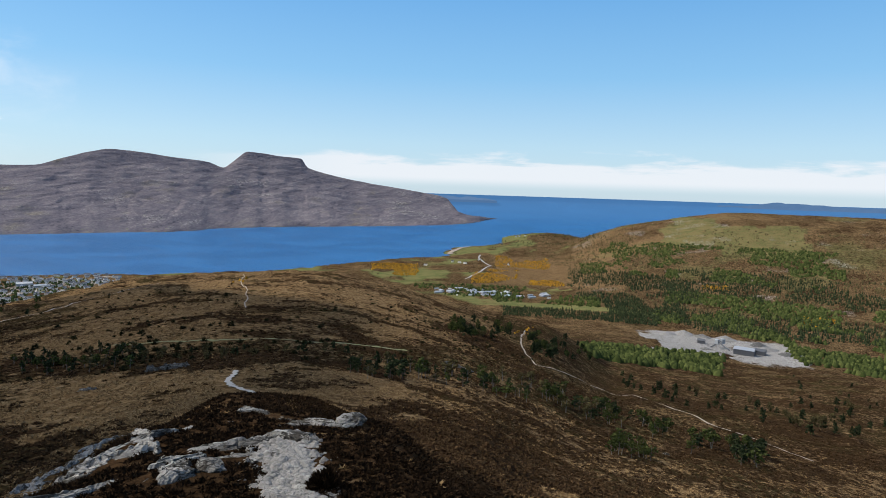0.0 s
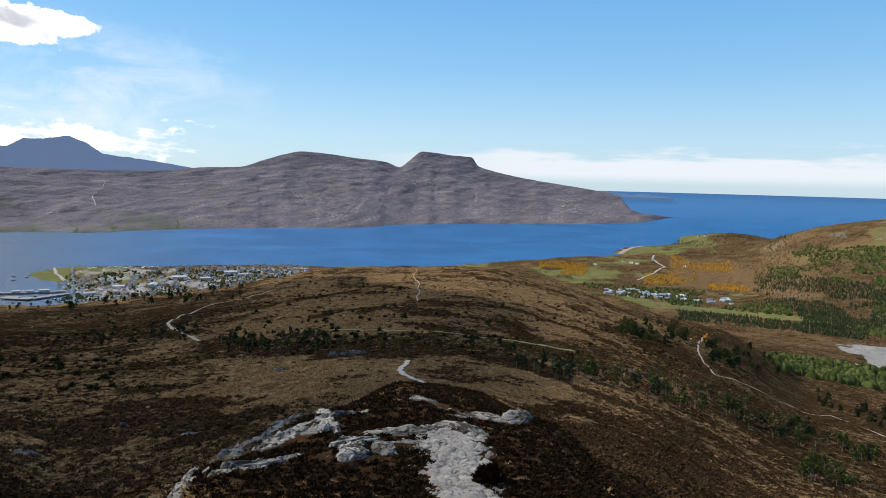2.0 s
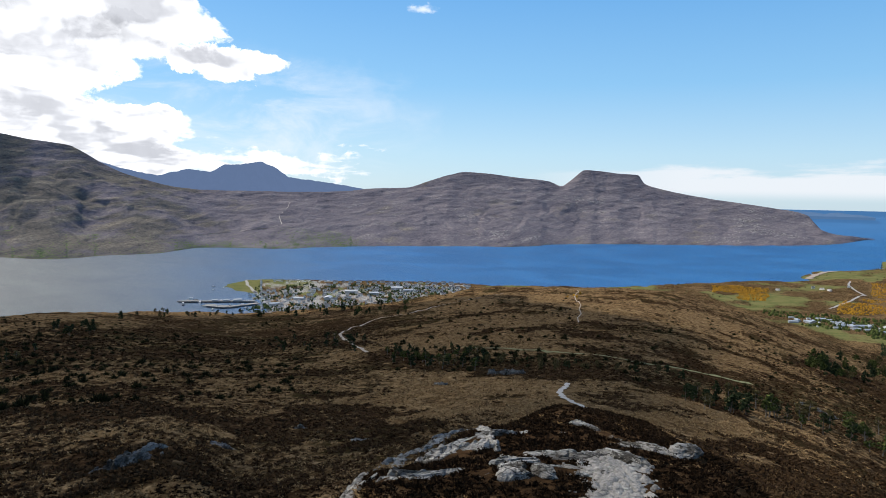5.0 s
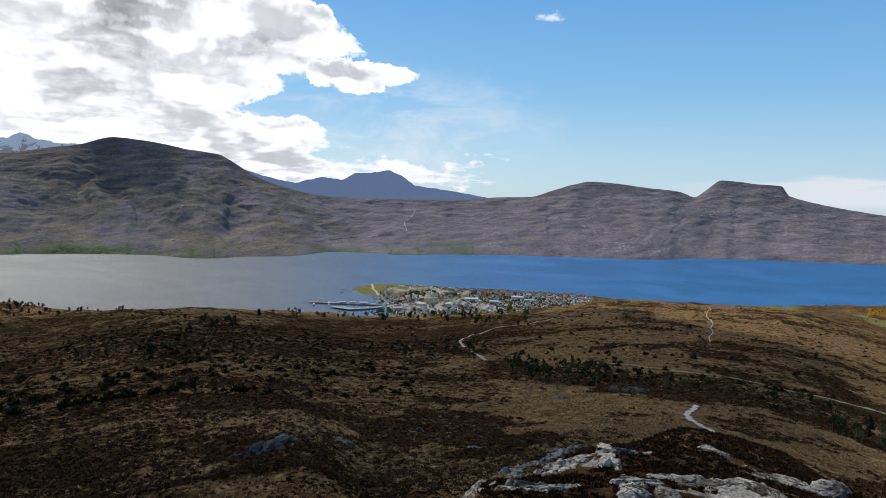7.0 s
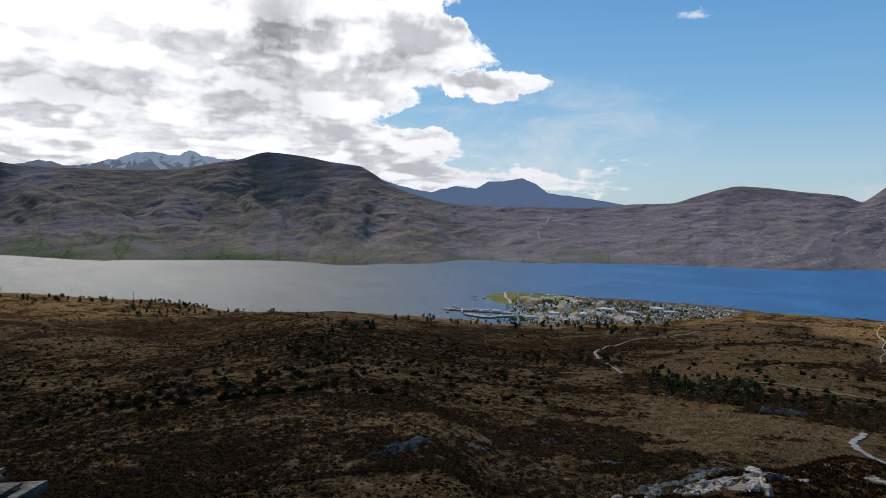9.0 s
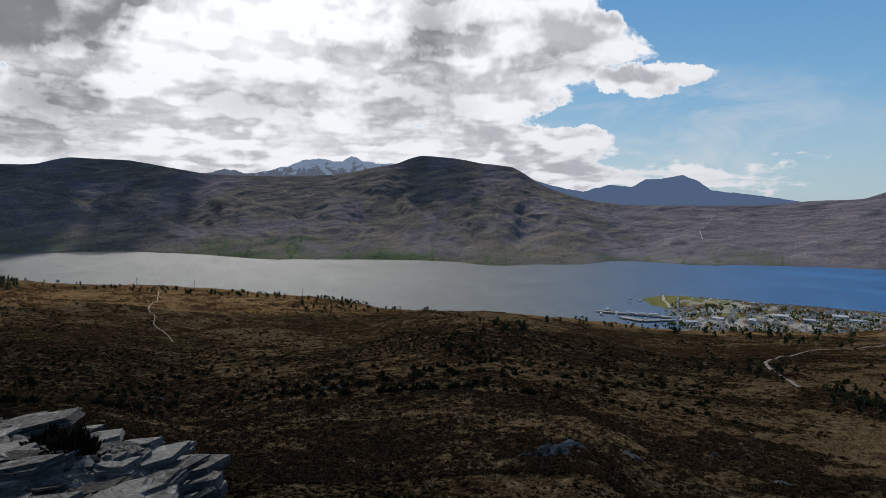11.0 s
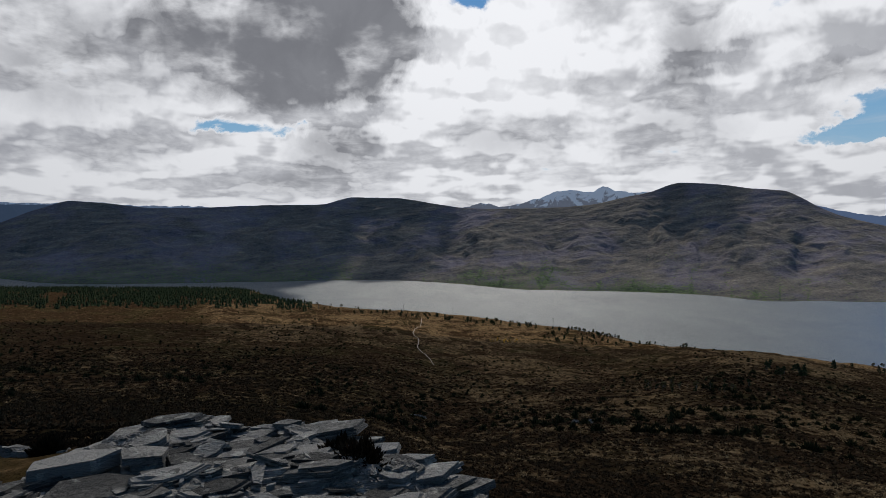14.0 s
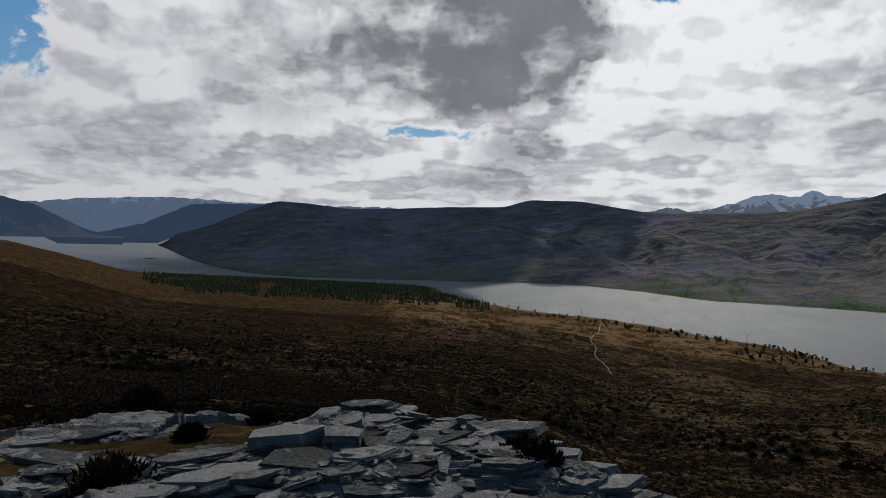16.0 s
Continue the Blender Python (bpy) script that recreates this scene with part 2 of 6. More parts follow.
profile(25, (3.5, -34), (8, -26.6), (11, -22.5), (15, -19.6), (22, -21.2), (45, -19), (65, -17.3), (120, -13.7), (250, -9.7), (450, -7.8), (530, -7.8), (800, -10), (1400, -9.5), (1900, -7.7), (2120, -7.4), (2300, -7.8))
profile(34, (3.5, -34), (7, -28), (10.5, -23.2), (16, -25), (30, -22.3), (65, -18), (120, -14.5), (250, -11), (450, -9.35), (530, -9.25), (800, -11), (1300, -10.5), (1700, -8.7), (2150, -7.25), (2300, -7.5))
profile(45, (3.5, -35), (7, -32), (14, -28), (30, -23.3), (65, -18), (120, -15), (250, -12), (450, -10.15), (550, -9.95), (800, -11.6), (1300, -11), (1520, -10.05), (1800, -8.5), (2170, -7.15), (2400, -7.2))
profile(53, (3.5, -35), (7, -32), (14, -27.5), (30, -20.8), (65, -17), (120, -14), (250, -11), (420, -9.8), (500, -9.6), (800, -12), (1450, -10.7), (1620, -10.0))
profile(62, (3.5, -35), (7, -32), (14, -27.5), (30, -21.5), (65, -16.5), (120, -13.2), (250, -10.3), (400, -9.2), (450, -9.15), (800, -12), (1480, -10.8), (1620, -10.2))
profile(74, (3.5, -35), (7, -32), (14, -27.5), (30, -22), (65, -17), (120, -14.5), (250, -12), (450, -9.4), (600, -8.3), (650, -8.2), (900, -10), (1480, -10.8), (1620, -10.2))
profile(85, (3, -34), (5, -30), (8, -27), (12, -26.5), (30, -21), (65, -18), (120, -15.5), (250, -12), (450, -9), (700, -7.05), (760, -7.0), (1000, -9), (1480, -10.8), (1620, -10.2))
profile(94, (3, -32), (4.5, -26.5), (6, -21.5), (8, -20.5), (12, -21), (30, -18), (65, -15.7), (120, -13.6), (250, -10.5), (450, -8), (700, -6.4), (760, -6.35), (1000, -8), (1600, -10.3))
profile(104, (3, -32), (4.5, -26), (7, -18.6), (9, -16.4), (12, -17), (30, -15.5), (65, -14), (120, -12), (250, -9.8), (450, -7.5), (700, -5.6), (1000, -4.7), (1200, -4.5), (1800, -7.5), (2700, -6.1))
profile(115, (3, -32), (4.5, -26), (7, -18.6), (9, -15.6), (12, -16), (30, -14), (65, -12.8), (120, -11.3), (250, -9), (450, -6.8), (700, -5.2), (1000, -4.3), (1400, -4.1), (2500, -6.3), (2900, -6))
profile(125, (3, -32), (4.5, -26), (8, -17.2), (11, -14.6), (15, -14.8), (30, -13), (65, -11.8), (120, -10.4), (250, -8), (450, -6), (800, -4.4), (1300, -3.7), (1500, -3.65), (2800, -5.7), (3200, -5.5))
profile(132, (3, -32), (4.5, -26), (8, -17.2), (12, -14), (20, -13.8), (65, -11), (120, -9), (250, -6.3), (450, -4), (700, -2.5), (900, -2.25), (1500, -3), (2800, -5.7), (3200, -5.5))
profile(140, (3, -32), (4.5, -26), (8, -17.5), (12, -14), (20, -13), (65, -10), (120, -7.5), (250, -4.2), (450, -1.8), (700, -0.6), (900, -0.3), (1500, -2), (2800, -5.7))
profile(165, (4, -28), (10, -20), (30, -14), (120, -8), (400, 0), (900, 2), (1500, 1), (2800, 0))
profile(210, (4, -30), (10, -25), (30, -20), (120, -12), (400, -5), (1000, 0), (2500, 2), (4500, 1))

STEPS = 380
RS = np.exp(np.linspace(math.log(1.2), math.log(4500.0), STEPS))


def land_table():
    """Dip of the ground for every profile, at the common distances."""
    rows = []
    for bearing, pairs in PROFILES:
        lr = np.log([p[0] for p in pairs])
        e = smooth_curve(np.log(RS), lr, [p[1] for p in pairs])
        last = pairs[-1]
        past = RS > last[0]
        z_end = last[0] * math.tan(radians(last[1]))
        fall = np.degrees(np.arctan2(np.maximum(z_end - (RS - last[0]) * 0.12, -290.0), RS))
        rows.append(np.where(past, fall, e))
    return np.array([p[0] for p in PROFILES], float), np.array(rows)


KNOTS, TABLE = land_table()


def land_dip_columns(bearings):
    """Dips at all common distances for an array of bearings: a cubic between the profiles, without overshoot."""
    out = np.empty((len(bearings), STEPS))
    h = np.diff(KNOTS)[:, None]
    d = np.diff(TABLE, axis=0) / h
    m = np.zeros_like(TABLE)
    same = d[:-1] * d[1:] > 0
    with np.errstate(divide="ignore", invalid="ignore"):
        m[1:-1] = np.where(same, 2 * d[:-1] * d[1:] / (d[:-1] + d[1:]), 0.0)
    for n, b in enumerate(bearings):
        k = int(np.clip(np.searchsorted(KNOTS, b) - 1, 0, len(KNOTS) - 2))
        t = min(max((b - KNOTS[k]) / h[k, 0], 0.0), 1.0)
        out[n] = ((1 + 2 * t) * (1 - t) ** 2 * TABLE[k] + t * (1 - t) ** 2 * h[k] * m[k] + t * t * (3 - 2 * t) * TABLE[k + 1] + t * t * (t - 1) * h[k] * m[k + 1])
    return out


def relief(bearing, r):
    """Hummocks and hollows, as a change of height in metres."""
    b = np.radians(bearing)
    x, y = -np.sin(b) * r, np.cos(b) * r
    far = np.clip(r / 400.0, 0, 1)
    near = np.clip((r - 3) / 12.0, 0, 1) * (1 - 0.8 * (bearing > -2) * (bearing < 33) * (r > 12) * (r < 26))
    crest = -0.15 * np.exp(-((bearing - 17) / 12.0) ** 2 - ((r - 18.5) / 4.5) ** 2)
    return (crest + near * 0.24 * fbm(x / 1.9, y / 1.9, 3, 5) + 0.0065 * np.minimum(r, 320) * fbm(x / 26.0, y / 26.0, 4, 11) * np.clip(r / 40, 0, 1)
            + 1.0 * far * fbm(x / 8.0, y / 8.0, 3, 23) + 2.5 * np.clip((r - 900) / 900, 0, 1) * fbm(x / 120.0, y / 120.0, 4, 31))


def land_dip(bearings):
    e = land_dip_columns(np.atleast_1d(bearings))
    rr = np.broadcast_to(RS, e.shape)
    bb = np.broadcast_to(np.atleast_1d(bearings)[:, None], e.shape)
    return np.degrees(np.arctan2(rr * np.tan(np.radians(e)) + relief(bb, rr), rr))


FINE = np.concatenate([np.arange(-150, -48, 3.0), np.arange(-48, 145, 0.2), np.arange(145, 210.1, 3.0)])
DIPS = land_dip(FINE)


def ground(bearing, r):
    """The true distance's place on the ground."""
    fb, fr = np.interp(bearing, FINE, np.arange(len(FINE))), np.interp(math.log(r), np.log(RS), np.arange(STEPS))
    i, j = min(int(fb), len(FINE) - 2), min(int(fr), STEPS - 2)
    u, v = fb - i, fr - j
    d = (DIPS[i, j] * (1 - u) + DIPS[i + 1, j] * u) * (1 - v) + (DIPS[i, j + 1] * (1 - u) + DIPS[i + 1, j + 1] * u) * v
    return Vector(spot(bearing, r, d))


def seen_at(bearing, dip, start=3.0):
    """The first distance past start at which the ground along the bearing rises to the dip."""
    i = int(round(np.interp(bearing, FINE, np.arange(len(FINE)))))
    hit = np.nonzero((DIPS[i] >= dip) & (RS > start))[0]
    if not len(hit):
        return None
    j = hit[0]
    if j == 0 or RS[j - 1] < start:
        return float(RS[j])
    a, b = DIPS[i, j - 1], DIPS[i, j]
    return float(np.exp(np.interp(dip, [a, b], [math.log(RS[j - 1]), math.log(RS[j])])))


def grid_mesh(name, points, wrap=False):
    """A sheet of quads through an array of rows of points."""
    rows, cols = points.shape[:2]
    mesh = bpy.data.meshes.new(name)
    idx = np.arange(rows * cols).reshape(rows, cols)
    quads = np.stack([idx[:-1, :-1], idx[1:, :-1], idx[1:, 1:], idx[:-1, 1:]], -1).reshape(-1, 4)
    mesh.vertices.add(rows * cols)
    mesh.vertices.foreach_set("co", points.reshape(-1).astype(np.float32))
    mesh.loops.add(quads.size)
    mesh.loops.foreach_set("vertex_index", quads.reshape(-1).astype(np.int32))
    mesh.polygons.add(len(quads))
    mesh.polygons.foreach_set("loop_start", np.arange(0, quads.size, 4, dtype=np.int32))
    mesh.polygons.foreach_set("use_smooth", np.ones(len(quads), dtype=bool))
    mesh.update(calc_edges=True)
    mesh.validate()
    return mesh


def paint(mesh, name, values):
    """Ground cover as a point colour: what grows or lies there."""
    a = mesh.color_attributes.new(name, "FLOAT_COLOR", "POINT")
    flat = np.ones((len(values), 4), dtype=np.float32)
    flat[:, :values.shape[1]] = values
    a.data.foreach_set("color", flat.reshape(-1))

# ---------------------------------------------------------------- materials


def material(name):
    m = bpy.data.materials.new(name)
    m.use_nodes = True
    n = Net(m.node_tree)
    return m, n


def finish(n, colour, rough=0.9, bump=None, height=0.05, strength=1.0, spec=0.3, metal=0.0, glow=None):
    b = n.put("ShaderNodeBsdfPrincipled", Base_Color=colour, Roughness=rough, Metallic=metal)
    b.inputs["Specular IOR Level"].default_value = spec
    if bump is not None:
        k = n.put("ShaderNodeBump", Height=bump, Strength=strength, Distance=height)
        n.join(k.outputs[0], b, "Normal")
    n.put("ShaderNodeOutputMaterial", Surface=b.outputs[0])
    return b


def plain(name, colour, rough=0.7, vary=0.12, scale=6.0, metal=0.0, spec=0.3):
    """Paint, cloth, stone and the like with a little unevenness."""
    m, n = material(name)
    at = n.put("ShaderNodeTexCoord").outputs["Object"]
    a = n.noise(at, scale, 5.0, 0.6)
    r = n.put("ShaderNodeObjectInfo").outputs["Random"]
    f = n.math("MULTIPLY", n.math("ADD", n.math("SUBTRACT", a, 0.5), n.math("MULTIPLY", n.math("SUBTRACT", r, 0.5), 0.8)), 2 * vary)
    dark, light = [max(c * (1 - 2 * vary), 0) for c in colour], [min(c * (1 + 2 * vary), 1) for c in colour]
    finish(n, n.mix(n.math("ADD", f, 0.5, clamp=True), rgb(*dark), rgb(*light)), rough, a, 0.02, 0.4, spec, metal)
    return m


def land_material():
    """Moor: heather, straw-coloured grass, bright fields and bare ground, by the cover of each spot."""
    m, n = material("moor")
    at = n.put("ShaderNodeNewGeometry").outputs["Position"]
    flat = n.vec("MULTIPLY", at, (1, 1, 0.3))
    cover = n.put("ShaderNodeVertexColor")
    cover.layer_name = "cover"
    c = n.put("ShaderNodeSeparateColor", Color=cover.outputs[0])
    straw, green, bare = c.outputs[0], c.outputs[1], c.outputs[2]
    fine = n.noise(flat, 9.0, 5.0, 0.65)
    tuft = n.noise(flat, 1.8, 6.0, 0.68, 0.3)
    bush = n.noise(flat, 0.62, 5.0, 0.66, 0.3)
    clump = n.noise(flat, 0.20, 6.0, 0.66, 0.4)
    broad = n.noise(flat, 0.03, 6.0, 0.62, 0.3)
    heather = n.ramp(n.math("ADD", n.math("MULTIPLY", tuft, 0.35), n.math("ADD", n.math("MULTIPLY", bush, 0.3), n.math("ADD", n.math("MULTIPLY", clump, 0.2), n.math("MULTIPLY", fine, 0.15)))),
                     [(0.40, (0.010, 0.0058, 0.0032)), (0.47, (0.023, 0.0133, 0.0070)), (0.53, (0.041, 0.0240, 0.0123)), (0.60, (0.075, 0.047, 0.025))])
    heather = n.mix(n.step(broad, 0.45, 0.62), heather, n.mix(0.45, heather, rgb(0.030, 0.027, 0.010)))
    grass = n.ramp(n.math("ADD", n.math("MULTIPLY", tuft, 0.35), n.math("ADD", n.math("MULTIPLY", fine, 0.25), n.math("MULTIPLY", bush, 0.4))),
                   [(0.40, (0.050, 0.029, 0.0130)), (0.47, (0.098, 0.060, 0.028)), (0.53, (0.150, 0.097, 0.047)), (0.61, (0.235, 0.162, 0.088))])
    patchy = n.math("ADD", n.math("MULTIPLY", clump, 0.33), n.math("ADD", n.math("MULTIPLY", bush, 0.32), n.math("ADD", n.math("MULTIPLY", broad, 0.17), n.math("MULTIPLY", tuft, 0.18))))
    amount = n.math("ADD", n.math("MULTIPLY", straw, 0.75), n.math("MULTIPLY", n.math("SUBTRACT", patchy, 0.5), 5.5))
    ground_col = n.mix(n.step(amount, 0.08, 0.76), heather, grass)
    field = n.mix(n.step(broad, 0.4, 0.6), rgb(0.066, 0.086, 0.028), rgb(0.120, 0.118, 0.045))
    field = n.mix(n.step(bush, 0.40, 0.66), field, rgb(0.125, 0.108, 0.046))
    ground_col = n.mix(n.step(n.math("ADD", green, n.math("MULTIPLY", n.math("SUBTRACT", clump, 0.5), 0.6)), 0.35, 0.6), ground_col, field)
    stone = n.ramp(n.math("ADD", n.math("MULTIPLY", fine, 0.5), n.math("ADD", n.math("MULTIPLY", clump, 0.2), n.math("MULTIPLY", bush, 0.3))), [(0.38, (0.07, 0.063, 0.055)), (0.5, (0.21, 0.198, 0.182)), (0.62, (0.42, 0.40, 0.37))])
    ground_col = n.mix(n.step(n.math("ADD", bare, n.math("MULTIPLY", n.math("SUBTRACT", n.math("ADD", n.math("MULTIPLY", clump, 0.5), n.math("MULTIPLY", bush, 0.5)), 0.5), 1.1)), 0.32, 0.58), ground_col, stone)
    lump = n.math("ADD", n.math("MULTIPLY", tuft, 0.7), n.math("MULTIPLY", fine, 0.3))
    finish(n, ground_col, 0.95, n.math("ADD", lump, n.math("ADD", bush, n.math("MULTIPLY", clump, 1.5))), 0.26, 1.0, 0.0)
    return m


def far_hill_material():
    """Heather hillside, tinted with air haze: tilted rock bands, paler grass, dark gullies, scree and birch scrub at
    the foot.
    """
    m, n = material("far_moor")
    at = n.put("ShaderNodeNewGeometry").outputs["Position"]
    cover = n.put("ShaderNodeVertexColor")
    cover.layer_name = "cover"
    c = n.put("ShaderNodeSeparateColor", Color=cover.outputs[0])
    wood, rock, grassy = c.outputs[0], c.outputs[1], c.outputs[2]
    xyz = n.put("ShaderNodeSeparateXYZ", Vector=at)
    # the beds sink towards the left hand
    bed = n.math("SUBTRACT", xyz.outputs[2], n.math("MULTIPLY", n.math("ADD", xyz.outputs[0], xyz.outputs[1]), 0.13))
    tilted = n.put("ShaderNodeCombineXYZ", X=xyz.outputs[0], Y=xyz.outputs[1], Z=n.math("MULTIPLY", bed, 7.0)).outputs[0]
    broad = n.noise(at, 0.0035, 5.0, 0.6, 0.4)
    mid = n.noise(tilted, 0.006, 6.0, 0.60, 0.25)
    fine = n.noise(tilted, 0.030, 5.0, 0.70, 0.2)
    speck = n.noise(n.vec("MULTIPLY", at, (1, 1, 1.6)), 0.09, 5.0, 0.72, 0.2)
    tone = n.math("ADD", n.math("MULTIPLY", mid, 0.38), n.math("ADD", n.math("MULTIPLY", fine, 0.27), n.math("MULTIPLY", speck, 0.35)))
    # the blue-violet of air haze is mixed into these heather tones
    hazy_heath = n.ramp(tone, [(0.38, (0.056, 0.052, 0.064)), (0.46, (0.106, 0.096, 0.109)), (0.54, (0.146, 0.129, 0.138)), (0.63, (0.220, 0.195, 0.192))])
    sward = n.ramp(tone, [(0.38, (0.036, 0.036, 0.038)), (0.46, (0.078, 0.072, 0.067)), (0.54, (0.125, 0.110, 0.092)), (0.63, (0.200, 0.175, 0.140))])
    lush = n.math("ADD", grassy, n.math("ADD", n.math("MULTIPLY", n.math("SUBTRACT", broad, 0.5), 2.2), n.math("MULTIPLY", n.math("SUBTRACT", mid, 0.5), 1.2)))
    col = n.mix(n.step(lush, 0.25, 0.75), hazy_heath, sward)
    cliff = n.step(n.math("ADD", rock, n.math("ADD", n.math("MULTIPLY", n.math("SUBTRACT", fine, 0.5), 2.0), n.math("MULTIPLY", n.math("SUBTRACT", mid, 0.5), 1.5))), 0.62, 0.80)
    col = n.mix(n.math("MULTIPLY", cliff, 0.7), col, n.ramp(speck, [(0.40, (0.045, 0.042, 0.048)), (0.5, (0.15, 0.138, 0.14)), (0.60, (0.27, 0.25, 0.24))]))
    trees = n.step(n.math("ADD", wood, n.math("ADD", n.math("MULTIPLY", n.math("SUBTRACT", speck, 0.5), 2.4), n.math("MULTIPLY", n.math("SUBTRACT", fine, 0.5), 1.2))), 0.50, 0.62)
    col = n.mix(trees, col, n.ramp(speck, [(0.40, (0.020, 0.030, 0.020)), (0.52, (0.060, 0.082, 0.040)), (0.64, (0.125, 0.150, 0.070))]))
    finish(n, col, 0.95, n.math("ADD", n.math("MULTIPLY", mid, 0.8), n.math("ADD", n.math("MULTIPLY", fine, 0.35), n.math("MULTIPLY", speck, 0.18))), 14.0, 0.75, 0.0)
    return m


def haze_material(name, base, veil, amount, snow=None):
    """The farthest ranges: rock mixed with an even glow that paints in miles of lit air."""
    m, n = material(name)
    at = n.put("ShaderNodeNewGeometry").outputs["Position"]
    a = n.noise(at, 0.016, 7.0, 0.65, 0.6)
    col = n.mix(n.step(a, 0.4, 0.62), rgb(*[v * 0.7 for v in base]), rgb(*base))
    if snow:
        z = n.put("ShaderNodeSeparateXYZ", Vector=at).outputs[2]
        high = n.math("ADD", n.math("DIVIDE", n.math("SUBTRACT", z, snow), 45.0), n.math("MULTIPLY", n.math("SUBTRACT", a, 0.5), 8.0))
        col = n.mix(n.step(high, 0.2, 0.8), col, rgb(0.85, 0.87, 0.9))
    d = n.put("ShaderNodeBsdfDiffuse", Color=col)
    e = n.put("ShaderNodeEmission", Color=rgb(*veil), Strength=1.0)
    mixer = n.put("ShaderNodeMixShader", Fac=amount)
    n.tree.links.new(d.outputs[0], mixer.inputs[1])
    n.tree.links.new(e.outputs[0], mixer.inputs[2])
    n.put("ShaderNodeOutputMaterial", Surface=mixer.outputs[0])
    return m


def water_material():
    """Clear blue sea, its base colour greyed up the loch to stand in for silver reflections."""
    m, n = material("sea_water")
    at = n.put("ShaderNodeNewGeometry").outputs["Position"]
    ripple = n.noise(n.vec("MULTIPLY", at, (1, 1, 0)), 0.06, 8.0, 0.78, 0.3)
    wind = n.noise(n.vec("MULTIPLY", at, (1, 1.6, 0)), 0.0035, 5.0, 0.55, 0.8)
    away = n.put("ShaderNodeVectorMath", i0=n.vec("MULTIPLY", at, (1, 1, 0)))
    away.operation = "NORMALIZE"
    # by bearing: the silver of mirrored cloud is put into the base colour
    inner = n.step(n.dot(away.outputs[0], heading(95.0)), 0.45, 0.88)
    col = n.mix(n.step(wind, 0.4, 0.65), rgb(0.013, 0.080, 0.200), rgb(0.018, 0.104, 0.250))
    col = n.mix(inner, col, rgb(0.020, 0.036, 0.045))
    b = finish(n, col, 0.26, ripple, 4.0, 1.0, 0.5)
    n.tree.nodes.remove([k for k in n.tree.nodes if k.type == "OUTPUT_MATERIAL"][0])
    b.inputs["IOR"].default_value = 1.33
    # distant water is given a glow in place of air haze and mirrored sky
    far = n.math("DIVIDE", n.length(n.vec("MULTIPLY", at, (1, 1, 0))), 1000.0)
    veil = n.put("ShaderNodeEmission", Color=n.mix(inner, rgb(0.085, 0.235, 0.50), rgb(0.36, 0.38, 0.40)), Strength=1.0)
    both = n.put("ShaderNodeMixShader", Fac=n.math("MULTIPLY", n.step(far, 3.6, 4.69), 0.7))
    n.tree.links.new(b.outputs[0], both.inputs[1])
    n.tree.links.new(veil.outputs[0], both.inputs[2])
    n.put("ShaderNodeOutputMaterial", Surface=both.outputs[0])
    n.join(n.math("ADD", 0.36, n.math("MULTIPLY", wind, 0.24)), b, "Roughness")
    return m


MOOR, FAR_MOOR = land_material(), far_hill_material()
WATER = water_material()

# ---------------------------------------------------------------- ground, water, ranges


def inside(bearing, dip, b0, b1, d0, d1, soft=0.6):
    """1 within a window of bearings and dips, with an uneven rim."""
    bearing = bearing + 2.2 * fbm(bearing * 0.35, dip * 1.4, 4, 91)
    dip = dip + min(soft, 1.2) * 1.1 * fbm(bearing * 0.25 + 40, dip * 1.1, 4, 93)

    def edge(v, lo, hi):
        return np.clip((v - lo) / soft + 0.5, 0, 1) * np.clip((hi - v) / soft + 0.5, 0, 1)
    return edge(bearing, b0, b1) * edge(dip, d0, d1)


def moor_straw(bb, dips, rr, x, y):
    """How far straw grass takes the place of heather."""
    straw = 0.46 + 0.42 * fbm(x / 45, y / 45, 4, 3) + 0.40 * fbm(x / 9, y / 9, 4, 19) * np.clip(1.3 - rr / 400, 0.3, 1)
    straw = straw + 0.36 * inside(bb, dips, -2, 33, -13.2, -5, 2) * (rr < 700)
    straw = straw + 0.62 * inside(bb, dips, 3, 34, -18.8, -15.0, 1.2) * (rr > 30)
    straw = straw + 0.12 * inside(bb, dips, 66, 104, -9.0, -5, 1.4) + 0.3 * inside(bb, dips, 40, 66, -10.4, -8.5, 0.6)
    straw = straw - 0.20 * inside(bb, dips, -40, -3, -24, -11.5, 2.0) * (rr < 900) + 0.10 * inside(bb, dips, 36, 90, -24, -13, 2.0)
    straw = straw - 0.30 * inside(bb, dips, 0, 36, -15.2, -13.6, 0.8) * (rr > 60)
    # darker heather to the left; part of this thinning puts shade into the cover
    straw = straw - 0.30 * np.clip((bb - 78) / 14, 0, 1) * (rr < 330) - 0.6 * inside(bb, dips, 106, 150, -9.0, -1.0, 1.4) - 0.2 * np.clip((bb - 58) / 10, 0, 1) * (rr < 140)
    straw = straw - 0.16 * np.clip((bb - 40) / 10, 0, 1) * (rr < 90) - 0.35 * (rr < 45) * np.clip((bb - 84) / 6, 0, 1)
    mats = np.clip((fbm(x / 12, y / 12, 4, 140) - 0.15) / 0.08, 0, 1) * (rr > 24) * np.clip(2.6 - rr / 300, 0, 1)
    straw = straw - 0.8 * mats
    return straw - 0.55 * ((rr < 24) & (bb < 36)) - 0.6 * ((rr < 13) & (bb > 84)) - 0.25 * inside(bb, dips, 36, 70, -13.5, -10.6, 1.0)


